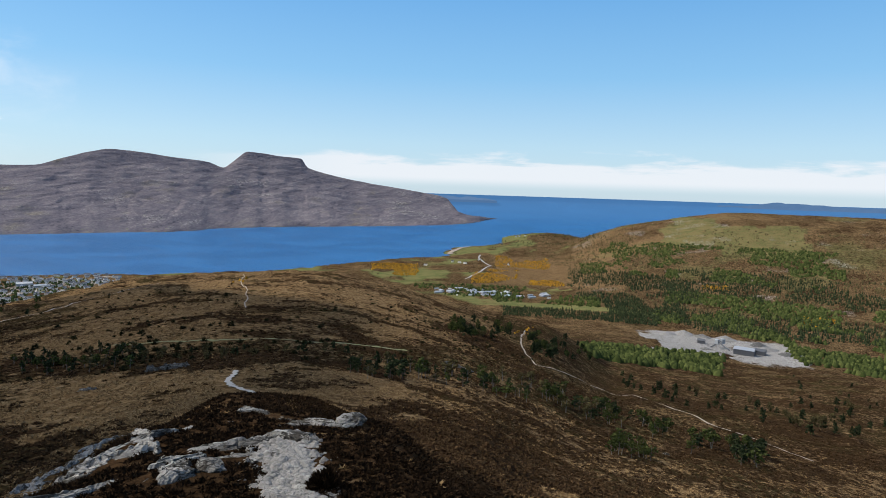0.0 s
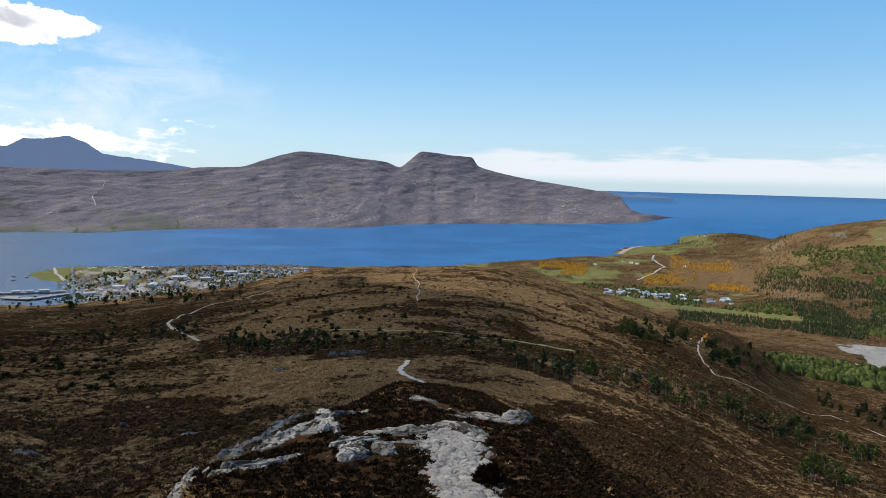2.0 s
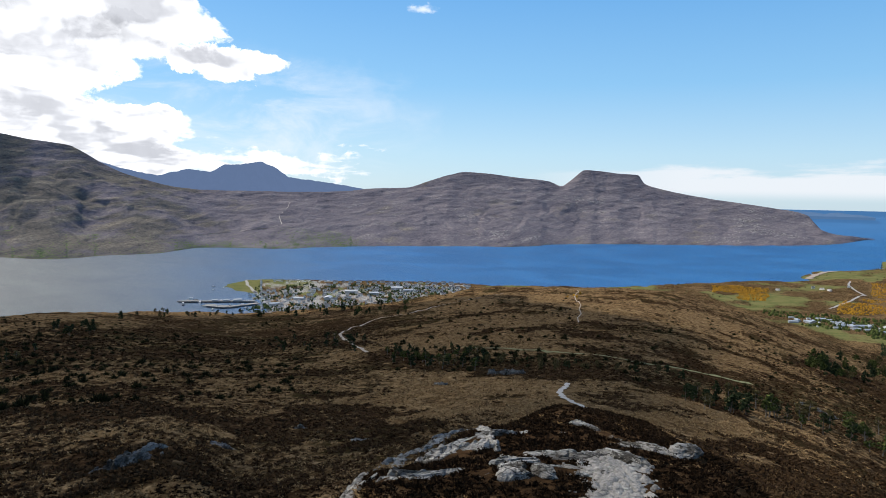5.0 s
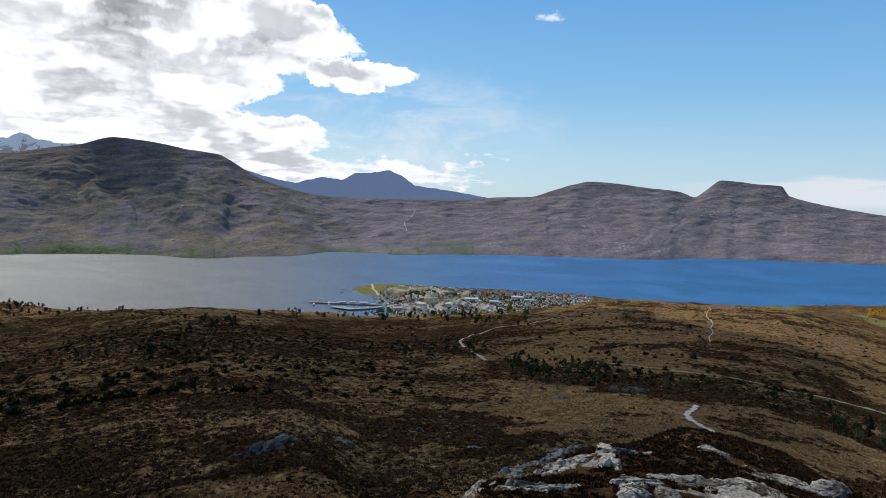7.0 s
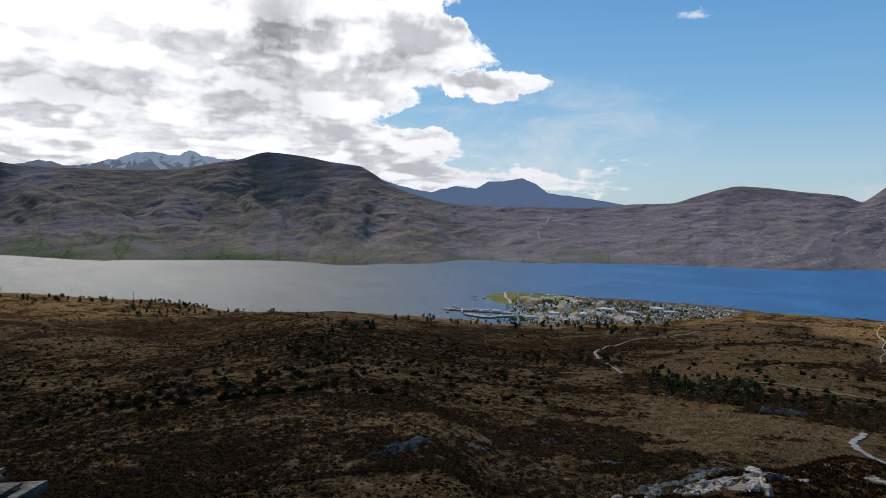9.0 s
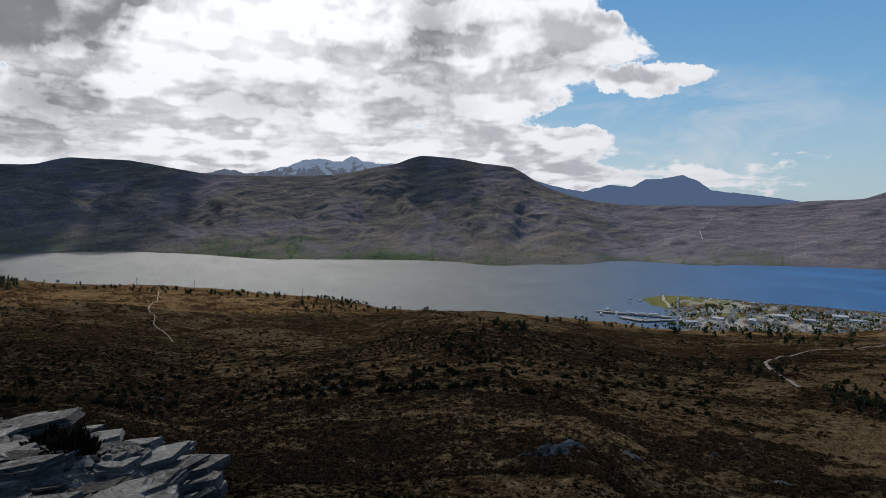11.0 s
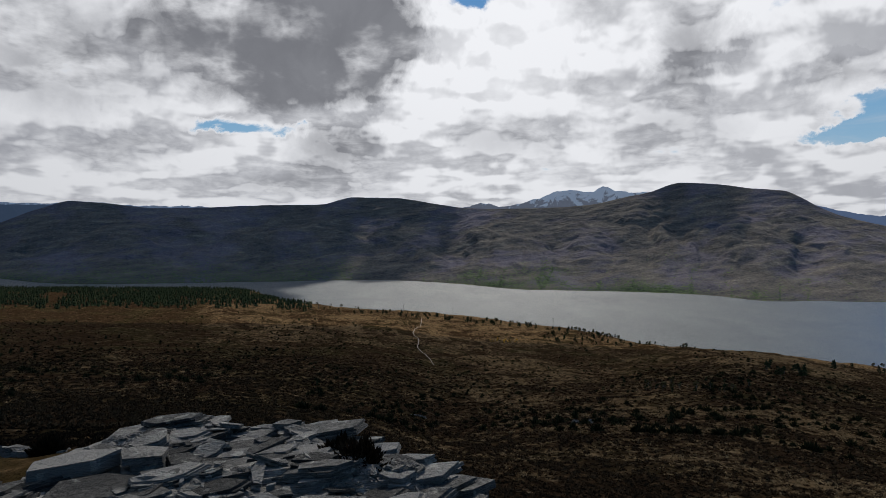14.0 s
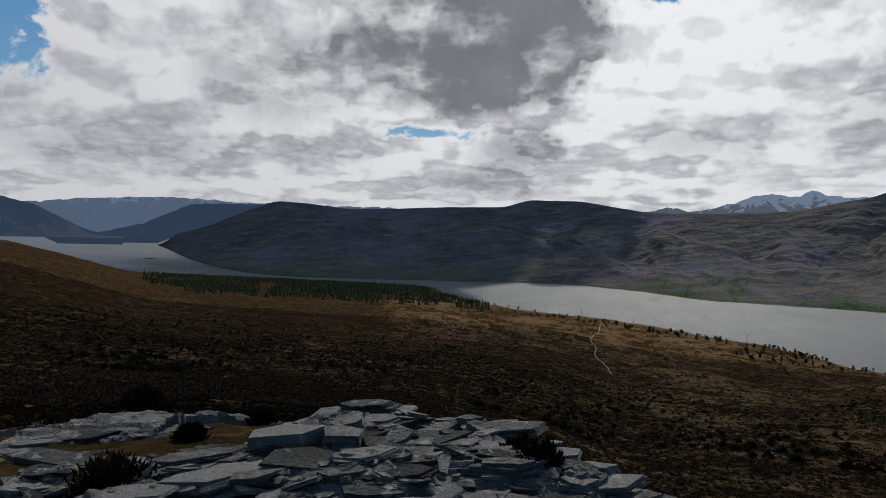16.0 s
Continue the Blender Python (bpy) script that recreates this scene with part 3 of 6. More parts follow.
def build_ground():
    # the sheet closes under the eye
    peak = float(np.mean(RS[0] * np.tan(np.radians(DIPS[:, 0]))))
    dips = np.concatenate([np.full((len(FINE), 1), math.degrees(math.atan2(peak, 0.01))), DIPS], 1)
    bb = np.broadcast_to(FINE[:, None], dips.shape)
    rr = np.broadcast_to(np.concatenate([[0.01], RS]), dips.shape)
    pts = spot(bb, rr, dips)
    mesh = grid_mesh("ground", pts)
    x, y, z = pts[..., 0], pts[..., 1], pts[..., 2]
    straw = moor_straw(bb, dips, rr, x, y)
    low = np.clip((120 - z) / 40, 0, 1) * (rr > 1250)
    green = low * np.clip(0.36 + 1.1 * fbm(x / 110, y / 160, 3, 44), 0, 1) * inside(bb, dips, -13, 45, -10, -3.6, 1.5)
    hill = inside(bb, dips, -48, -11, -9, -0.5, 1.5) * (rr > 1100)
    green = np.maximum(green, 0.45 * hill * np.clip(0.5 + 1.4 * fbm(x / 150, y / 150, 4, 61), 0, 1))
    straw = np.maximum(straw, hill * np.clip(0.4 + 1.3 * fbm(x / 190, y / 190, 4, 71), 0, 1))
    straw = np.maximum(straw, 1.2 * inside(bb, dips, -29, -18.5, -4.0, -1.9, 0.7) * (rr > 1500))
    green = np.where(inside(bb, dips, -29, -18.5, -4.0, -1.9, 0.7) * (rr > 1500) > 0.3, 0.5, green)
    straw = np.maximum(straw, 0.8 * inside(bb, dips, -15, -5, -8.3, -5.6, 0.5) * (rr > 1300))
    green = np.where(inside(bb, dips, -15.5, -5, -8.3, -5.2, 0.5) * (rr > 1300) > 0.4, 0.1, green)
    green = np.maximum(green, 0.8 * inside(bb, dips, -18, -5, -10.0, -9.5, 0.3) * (rr > 900))
    green = np.maximum(green, 0.7 * inside(bb, dips, 40, 44, -7.75, -7.2, 0.2) * (rr > 1500))
    bare = inside(bb, dips, -31, -18.5, -12.9 - 0.0 * bb, -11.0, 0.5) * (rr > 700) * np.clip(0.9 + 0.9 * fbm(x / 30, y / 30, 3, 8), 0, 1)
    bare = np.maximum(bare, hill * np.clip(0.05 + 0.9 * fbm(x / 70, y / 70, 4, 151), 0, 0.38))
    town = inside(bb, dips, 26.5, 46.5, -10.2, -7.35, 0.3) * (rr > 1450)
    green = green * (1 - 0.75 * town * (fbm(x / 40, y / 40, 3, 121) > -0.25)) 
    green = np.maximum(green, 0.9 * inside(bb, dips, 40, 44.2, -7.75, -7.25, 0.1) * (rr > 1500))
    bare = np.maximum(bare, town * np.clip(0.42 + 0.8 * fbm(x / 30, y / 30, 3, 131), 0, 0.6))
    spit = inside(bb, dips, 44.6, 48.5, -8.9, -6.9, 0.2) * (rr > 1500)
    green, bare = np.maximum(green, 0.62 * spit), bare * (1 - spit)
    shore = np.clip((4.0 - z) / 2.5, 0, 1) * (rr > 1200)
    bare = np.maximum(bare, shore * 0.8)
    trail = np.radians(bb - np.interp(rr, [6.5, 9.4, 12.5], [10.8, 13.0, 14.4])) * rr
    bare = np.maximum(bare, 0.45 * np.clip(1.0 - np.abs(trail) / 0.34 + 0.7 * fbm(x * 1.3, y * 1.3, 4, 161), 0, 1) * (rr > 5) * (rr < 12.4))
    paint(mesh, "cover", np.stack([np.clip(v, 0, 1).reshape(-1) for v in (straw, green, bare)], 1))
    mesh.materials.append(MOOR)
    return tagged(new("ground", mesh), "brown heather moorland and straw grass falling to the loch", "moorland", kind="structure")


build_ground()


def build_water(name, b0, b1, mat, label, category):
    b = np.linspace(b0, b1, int(b1 - b0) + 1)
    r = 900.0 + (60000.0 - 900.0) * np.linspace(0, 1, 260) ** 4
    B, R = np.meshgrid(b, r, indexing="ij")
    mesh = grid_mesh(name, spot(B, R, np.degrees(np.arctan2(-EYE, R))))
    mesh.materials.append(mat)
    return tagged(new(name, mesh), label, category, kind="structure")


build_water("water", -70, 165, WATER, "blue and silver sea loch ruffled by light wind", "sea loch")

SHORE_B = [-6, -4.4, -2.5, -0.7, 6.7, 14, 19, 22, 27, 34, 39, 43, 49, 53, 57, 60, 64, 69, 79, 86, 92, 102, 115, 121, 123, 126, 129, 136]
SHORE_D = [-2.2, -2.33, -2.75, -2.95, -3.32, -3.52, -3.72, -4.0, -4.1, -4.22, -4.32, -4.5, -4.38, -4.82, -4.95, -5.12, -4.82, -4.72, -4.68, -4.15, -3.85, -3.88, -3.76, -3.1, -2.55, -1.25, -0.45, -0.45]
RIDGE_B = [-6, -4.4, -2.9, -1.3, -0.7, -0.2, 2.3, 7.3, 11.2, 11.9, 12.5, 14, 16.8, 17.9, 18.8, 20, 23, 25.4, 27.1, 28.5, 30.4, 32.2, 35, 38, 42.5, 48, 51, 53.7]
RIDGE_D = [-2.3, -2.3, -2.15, -1.8, -1.2, -0.68, -0.17, 0.56, 1.35, 1.61, 2.36, 2.46, 2.73, 1.95, 1.36, 1.75, 2.07, 2.34, 2.42, 2.17, 1.55, 0.97, 0.84, 0.52, 0.38, 0.38, 0.52, 1.14]
RIDGE_B += [55, 56.6, 58.9, 61.6, 64, 66.5, 69, 71, 74, 78.6, 81.4, 84.8, 87, 91, 94.4, 97.2, 102, 107, 110.4, 114, 116.3, 118.3, 120.6, 122.5, 124.4, 126, 136]
RIDGE_D += [1.5, 2.25, 3.55, 3.87, 4.25, 4.42, 3.7, 3.3, 2.7, 2.43, 2.4, 2.5, 2.8, 3.35, 3.38, 2.75, 2.62, 2.35, 2.26, 2.56, 2.68, 2.1, 1.1, 0.3, -0.3, -1.2, -1.3]


def build_range():
    """The heather hills across the loch, from the low headland to the bend."""
    b = np.arange(-6, 128.01, 0.12)
    rows = 210
    u = np.concatenate([np.linspace(-0.06, 0, 4)[:-1], np.linspace(0, 1, rows - 30), np.linspace(1, 1.5, 28)[1:]])
    sd, rd = smooth_curve(b, SHORE_B, SHORE_D), smooth_curve(b, RIDGE_B, RIDGE_D)
    sd = sd + 0.03 * fbm(b / 1.1, b * 0 + 3.0, 3, 4)
    r0 = EYE / np.tan(np.radians(-sd))
    span = np.interp(rd - sd, [0.1, 1.5, 4, 9], [250, 1100, 2100, 3000])
    B, U = np.broadcast_to(b[:, None], (len(b), len(u))), np.broadcast_to(u, (len(b), len(u)))
    R = r0[:, None] + span[:, None] * U
    x, y = -np.sin(np.radians(B)) * R, np.cos(np.radians(B)) * R
    rise = np.clip(U, 0, 1)
    # steeper foot, spurs and gullies
    cut = fbm(B / 3.2 + 0.7 * fbm(x / 500, y / 500, 4, 2), rise * 2.2, 3, 9, 0.55)
    shape = 0.62 * rise ** 0.85 + 0.38 * rise ** 2.2
    shape = shape + 0.15 * np.clip((B - 25) / 28, 0.4, 1) * np.sin(np.pi * rise) * cut + 0.055 * np.sin(np.pi * rise) * fbm(x / 800, y / 800, 3, 63) + 0.024 * np.sin(np.pi * rise) * fbm(x / 260, y / 260, 5, 15, 0.55)
    # tilted rock bands stand out as low terraces, and burns cut narrow gullies down the slope
    band = (shape * 9.0 - 1.1 * (B / 10.0) + 1.6 * fbm(x / 420, y / 420, 3, 41))
    ledge = band - np.floor(band)
    shape = shape + 0.013 * np.sin(np.pi * rise) * (np.clip(ledge / 0.8, 0, 1) - np.clip((ledge - 0.8) / 0.2, 0, 1) - 0.4) * np.clip(0.5 + 1.6 * fbm(x / 300, y / 300, 3, 43), 0, 1)
    lane = B / 2.6 + 0.5 * rise + 0.9 * fbm(B * 0.4, rise * 3.0, 4, 47)
    burn = np.exp(-((lane - np.round(lane)) / 0.055) ** 2) * (hashed(np.round(lane).astype(np.int64), np.full(lane.shape, 3), 5) > 0.35)
    shape = shape - 0.012 * np.sin(np.pi * np.clip(rise * 1.1, 0, 1)) * burn
    zt = R * np.tan(np.radians(rd))[:, None] + EYE
    top = (r0 + span) * np.tan(np.radians(rd)) + EYE
    kernel = np.exp(-(np.arange(-60, 61) * 0.12 / 4.0) ** 2)
    broad_top = np.convolve(np.pad(top, 60, mode="edge"), kernel / kernel.sum(), "valid")
    w = np.clip((rise - 0.35) / 0.65, 0, 1) ** 2
    z = (broad_top[:, None] * (1 - w) + top[:, None] * w) * shape
    ridge_noise = 10 * fbm(x / 120, y / 120, 4, 33) * np.clip(rise * 4, 0, 1)
    z = np.where(U > 1, top[:, None] * (1 - 1.1 * (U - 1)), np.minimum(z, EYE + R * np.tan(np.radians(rd))[:, None])) + ridge_noise * np.where(U > 0.97, 0.35, 1.0)
    z = np.where(U < 0, -12.0, z)
    dip = np.degrees(np.arctan2(z - EYE, R))
    mesh = grid_mesh("hill_range", spot(B, R, dip))
    foot = np.clip(0.42 - rise * 1.5 + 0.5 * fbm(x / 380, y / 380, 4, 77), 0, 1)
    wood = 1.15 * foot * np.clip((B - 33) / 5, 0, 1) * np.clip((92 - B) / 8, 0, 1) + 0.42 * burn * np.clip(0.75 - rise, 0, 1) * (B > 36)
    wood = np.maximum(wood, 0.30 * np.clip(1 - rise * 12, 0, 1) * ((B > 8) & (B < 40)))
    wood = np.maximum(wood, 0.6 * np.clip(0.95 - rise * 2.0, 0, 1) * np.clip((B - 91) / 4, 0, 1))
    rock = np.clip(0.30 + 0.6 * fbm(x / 420, y / 420, 4, 5), 0, 1) * np.clip(1.4 - B / 55, 0.45, 1)
    grassy = np.clip((B - 46) / 14, 0, 1) * 0.52 + 0.12
    grassy = np.broadcast_to(grassy, rise.shape)
    paint(mesh, "cover", np.stack([wood.reshape(-1), rock.reshape(-1), grassy.reshape(-1)], 1))
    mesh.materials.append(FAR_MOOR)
    return tagged(new("hill_range", mesh), "long hazy purple-brown heather hills across the loch", "hills", kind="structure")


build_range()


def skyline(name, label, bearings, dips, r, base_dip, mat, rough=0.1, seed=1):
    """A far range: a sheet from its foot over its crest, with its own uneven crest."""
    b = np.arange(bearings[0], bearings[-1], 0.08)
    top = np.interp(b, bearings, dips) + rough * fbm(b * 1.7, b * 0 + seed, 4, seed) * np.clip(np.minimum(b - b[0], b[-1] - b) / 1.0, 0, 1)
    u = np.concatenate([np.linspace(0, 1, 34), [1.06, 1.15]])
    B, U = np.broadcast_to(b[:, None], (len(b), len(u))), np.broadcast_to(u, (len(b), len(u)))
    rise = np.clip(U, 0, 1)
    fold = fbm(B * 0.8, rise * 2.0, 4, seed + 5) * np.sin(np.pi * rise) * 0.16
    dip = base_dip + (top[:, None] - base_dip) * np.clip(rise + fold, 0, 1)
    dip = np.where(U > 1, dip - (U - 1) * 14, dip)
    mesh = grid_mesh(name, spot(B, r + (U - 0.5) * 0.22 * r, dip))
    mesh.materials.append(mat)
    return tagged(new(name, mesh), label, "mountains", kind="structure")


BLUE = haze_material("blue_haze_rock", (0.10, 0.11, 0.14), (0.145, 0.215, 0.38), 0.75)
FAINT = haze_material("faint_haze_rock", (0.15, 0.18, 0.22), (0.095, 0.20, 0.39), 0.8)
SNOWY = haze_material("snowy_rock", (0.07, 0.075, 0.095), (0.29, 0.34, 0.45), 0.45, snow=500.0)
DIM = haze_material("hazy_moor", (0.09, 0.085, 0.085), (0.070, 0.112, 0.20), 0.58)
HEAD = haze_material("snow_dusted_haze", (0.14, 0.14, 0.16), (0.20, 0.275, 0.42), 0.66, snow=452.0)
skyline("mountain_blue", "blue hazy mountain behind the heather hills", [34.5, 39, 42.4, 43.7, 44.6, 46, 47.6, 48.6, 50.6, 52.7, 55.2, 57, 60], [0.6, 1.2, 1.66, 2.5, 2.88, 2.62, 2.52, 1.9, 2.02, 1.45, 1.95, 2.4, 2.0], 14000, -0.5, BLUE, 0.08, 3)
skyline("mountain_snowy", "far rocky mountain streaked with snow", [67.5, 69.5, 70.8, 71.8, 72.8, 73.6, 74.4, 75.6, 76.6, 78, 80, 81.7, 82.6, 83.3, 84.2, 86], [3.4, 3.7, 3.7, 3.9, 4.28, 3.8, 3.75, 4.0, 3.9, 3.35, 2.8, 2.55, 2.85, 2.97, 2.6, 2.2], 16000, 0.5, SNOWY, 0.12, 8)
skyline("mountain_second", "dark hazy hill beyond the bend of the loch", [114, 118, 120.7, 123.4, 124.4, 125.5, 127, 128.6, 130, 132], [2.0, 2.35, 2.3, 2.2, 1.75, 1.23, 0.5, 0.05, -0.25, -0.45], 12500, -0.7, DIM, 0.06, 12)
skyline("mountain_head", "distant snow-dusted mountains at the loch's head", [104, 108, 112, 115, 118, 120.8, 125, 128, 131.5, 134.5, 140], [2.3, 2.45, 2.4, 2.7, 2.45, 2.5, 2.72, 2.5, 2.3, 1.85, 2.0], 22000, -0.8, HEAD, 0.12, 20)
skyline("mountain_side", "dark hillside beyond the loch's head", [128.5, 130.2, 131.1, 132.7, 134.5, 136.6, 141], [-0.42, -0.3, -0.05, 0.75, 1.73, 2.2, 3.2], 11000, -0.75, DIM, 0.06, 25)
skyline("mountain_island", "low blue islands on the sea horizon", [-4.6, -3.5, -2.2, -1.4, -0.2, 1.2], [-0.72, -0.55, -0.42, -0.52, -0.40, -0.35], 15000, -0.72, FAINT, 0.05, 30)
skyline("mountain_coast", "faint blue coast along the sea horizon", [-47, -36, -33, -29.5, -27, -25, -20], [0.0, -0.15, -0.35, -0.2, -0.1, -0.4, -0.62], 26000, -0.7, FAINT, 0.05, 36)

from mathutils.bvhtree import BVHTree


def on_range(tree, bearing, dip):
    return tree.ray_cast(Vector((0, 0, EYE)), heading(bearing, dip))[0]


def hill_track():
    """The pale zigzag track on the slope across the loch."""
    mesh = bpy.data.objects["hill_range"].data
    tree = BVHTree.FromPolygons([v.co for v in mesh.vertices], [tuple(p.vertices) for p in mesh.polygons])
    knots = [(42.25, -0.5), (42.5, -1.03), (43.2, -1.7), (42.95, -2.4), (44.2, -2.78), (47.6, -3.13), (50.0, -3.4)]
    line = []
    for (b0, d0), (b1, d1) in zip(knots, knots[1:]):
        line += [(b0 + (b1 - b0) * k / 8, d0 + (d1 - d0) * k / 8 + 0.04 * math.sin(k * 2.1)) for k in range(8)]
    verts, faces = [], []
    for b, d in line:
        p = on_range(tree, b, d)
        if p is None:
            continue
        for off in (-2.2, 2.2):
            verts.append(p + heading(b - 90) * off * 0.6 + Vector((0, 0, 1.2 + off * 0.35)))
    faces = [(2 * k, 2 * k + 1, 2 * k + 3, 2 * k + 2) for k in range(len(verts) // 2 - 1)]
    m = bpy.data.meshes.new("track_hill")
    m.from_pydata(verts, [], faces)
    m.materials.append(plain("pale_track", (0.36, 0.32, 0.28), 0.9, 0.15, 0.05))
    tagged(new("track_hill", m), "pale zigzag track on the far hillside", "track", kind="structure")


hill_track()


def blank_thing(name, place=(0, 0, 0)):
    ob = new(name)
    ob.location = place
    return ob


def mesh_of(name, verts, faces, mat, smooth=False):
    mesh = bpy.data.meshes.new(name)
    mesh.from_pydata([tuple(v) for v in verts], [], faces)
    mesh.validate()
    if smooth:
        mesh.polygons.foreach_set("use_smooth", np.ones(len(mesh.polygons), dtype=bool))
    mesh.materials.append(mat)
    mesh.update()
    return mesh


def part(name, mesh, parent, label=""):
    ob = new(name, mesh)
    ob.parent = parent
    return tagged(ob, label)


def bm_mesh(name, bm, mat, smooth=False):
    mesh = bpy.data.meshes.new(name)
    if smooth:
        for f in bm.faces:
            f.smooth = True
    bm.to_mesh(mesh)
    bm.free()
    mesh.materials.append(mat)
    return mesh


# ---------------------------------------------------------------- clouds that shade the land


def cloud_material(name, clear):
    m, n = material(name)
    at = n.put("ShaderNodeTexCoord").outputs["Object"]
    a = n.noise(at, 0.02, 5.0, 0.6)
    b = finish(n, n.mix(n.step(a, 0.35, 0.65), rgb(0.72, 0.74, 0.78), rgb(0.88, 0.88, 0.9)), 1.0, a, 6.0, 0.6, 0.0)
    b.inputs["Alpha"].default_value = 1.0 - clear
    return m


VAPOUR = cloud_material("cloud_vapour", 0.0)
THIN_VAPOUR = cloud_material("thin_cloud_vapour", 0.54)


def build_cloud(shadow_bearing, shadow_r, height, long, wide, away, turn, seed, mat, label, ragged=0.34):
    """A heaped, flat-bottomed cloud whose shadow falls round a spot of the land."""
    foot = heading(shadow_bearing) * shadow_r + Vector((0, 0, height))
    bm = bmesh.new()
    bmesh.ops.create_icosphere(bm, subdivisions=6, radius=1.0)
    for v in bm.verts:
        p = v.co.copy()
        lump = 1 + ragged * noise.fractal(p * 1.8 + Vector((seed, 0, 0)), 0.8, 2.1, 5)
        p = p * lump
        p.z = p.z if p.z > 0 else p.z * 0.25
        v.co = (p.x * wide, p.y * long, p.z * 0.22 * min(long, wide))
    ob = new("cloud", bm_mesh("cloud", bm, mat, True))
    ob.matrix_basis = Matrix.Translation(foot + SUN_WAY * away) @ pose(0, 0, 0, 0, 0, turn)
    return tagged(ob, label, "cloud", kind="structure")


build_cloud(92, 262, 262, 247, 350, 1300, 92, 3.0, THIN_VAPOUR, "half-thick grey cumulus cloud drifting over the moor", 0.10)
build_cloud(109.5, 3800, 450, 760, 1000, 9500, 140, 9.0, VAPOUR, "broad dark cumulus cloud over the far hills", 0.62)
build_cloud(88.5, 3960, 480, 420, 190, 7000, 60, 33.0, THIN_VAPOUR, "ragged thin cumulus cloud beside the broad one", 0.45)
build_cloud(66, 4050, 500, 420, 170, 7000, 80, 14.0, THIN_VAPOUR, "small thin cumulus cloud over the far hills", 0.7)

# ---------------------------------------------------------------- moor plants near the eye


def ground_many(b, r):
    fb = np.interp(b, FINE, np.arange(len(FINE)))
    fr = np.interp(np.log(r), np.log(RS), np.arange(STEPS))
    i, j = np.minimum(fb.astype(int), len(FINE) - 2), np.minimum(fr.astype(int), STEPS - 2)
    u, v = fb - i, fr - j
    d = (DIPS[i, j] * (1 - u) + DIPS[i + 1, j] * u) * (1 - v) + (DIPS[i, j + 1] * (1 - u) + DIPS[i + 1, j + 1] * u) * v
    return spot(b, r, d), d


def strew(name, label, category, mat, template, faces, places, sizes, tall, seed, jitter=0.35):
    """Many small plants or stones, joined: copies of a few templates, each turned, sized and bent at random."""
    rng = np.random.default_rng(seed)
    n, k = len(places), len(template)
    turn = rng.uniform(0, 2 * np.pi, n)
    c, s = np.cos(turn)[:, None], np.sin(turn)[:, None]
    t = np.asarray(template)[None] * (1 + rng.uniform(-jitter, jitter, (n, k, 3)))
    x, y = t[..., 0] * c - t[..., 1] * s, t[..., 0] * s + t[..., 1] * c
    v = np.stack([x * sizes[:, None], y * sizes[:, None], t[..., 2] * (sizes * tall)[:, None]], -1) + places[:, None]
    f = np.asarray(faces)
    mesh = bpy.data.meshes.new(name)
    mesh.vertices.add(n * k)
    mesh.vertices.foreach_set("co", v.reshape(-1).astype(np.float32))
    loops = (f[None] + (np.arange(n) * k)[:, None, None]).reshape(-1)
    mesh.loops.add(len(loops))
    mesh.loops.foreach_set("vertex_index", loops.astype(np.int32))
    m = n * len(f)
    mesh.polygons.add(m)
    mesh.polygons.foreach_set("loop_start", np.arange(0, m * 3, 3, dtype=np.int32))
    mesh.update(calc_edges=True)
    mesh.materials.append(mat)
    return tagged(new(name, mesh), label, category, kind="stuff")


def plant_material(name, stops, rough=0.9):
    """Leaf and straw colours that differ from plant to plant."""
    m, n = material(name)
    r = n.put("ShaderNodeNewGeometry").outputs["Random Per Island"]
    at = n.put("ShaderNodeNewGeometry").outputs["Position"]
    a = n.noise(at, 3.0, 4.0, 0.6)
    wide = n.noise(at, 0.06, 4.0, 0.6)
    f = n.math("ADD", n.math("MULTIPLY", r, 0.45), n.math("ADD", n.math("MULTIPLY", a, 0.3), n.math("MULTIPLY", wide, 0.35)))
    finish(n, n.ramp(f, stops), rough, a, 0.05, 0.5, 0.0)
    return m


STRAW = plant_material("straw_grass", [(0.25, (0.048, 0.028, 0.0125)), (0.55, (0.118, 0.074, 0.033)), (0.85, (0.25, 0.172, 0.088))])
HEATHER = plant_material("heather", [(0.25, (0.018, 0.0103, 0.0055)), (0.55, (0.042, 0.0245, 0.0122)), (0.85, (0.085, 0.053, 0.027))])
DARK_HEATHER = plant_material("old_heather", [(0.25, (0.006, 0.0038, 0.0024)), (0.55, (0.016, 0.0098, 0.0056)), (0.85, (0.040, 0.0255, 0.0145))])


def blade_tuft(blades=7):
    v, f = [], []
    for k in range(blades):
        a = 2 * math.pi * k / blades
        out, lift = (0.55, 0.8) if k % 2 else (0.9, 0.45)
        c, s = math.cos(a), math.sin(a)
        v += [(0.22 * math.cos(a - 1.2), 0.22 * math.sin(a - 1.2), -0.05), (0.22 * math.cos(a + 1.2), 0.22 * math.sin(a + 1.2), -0.05), (out * c, out * s, lift)]
        f.append((3 * k, 3 * k + 1, 3 * k + 2))
    return v, f


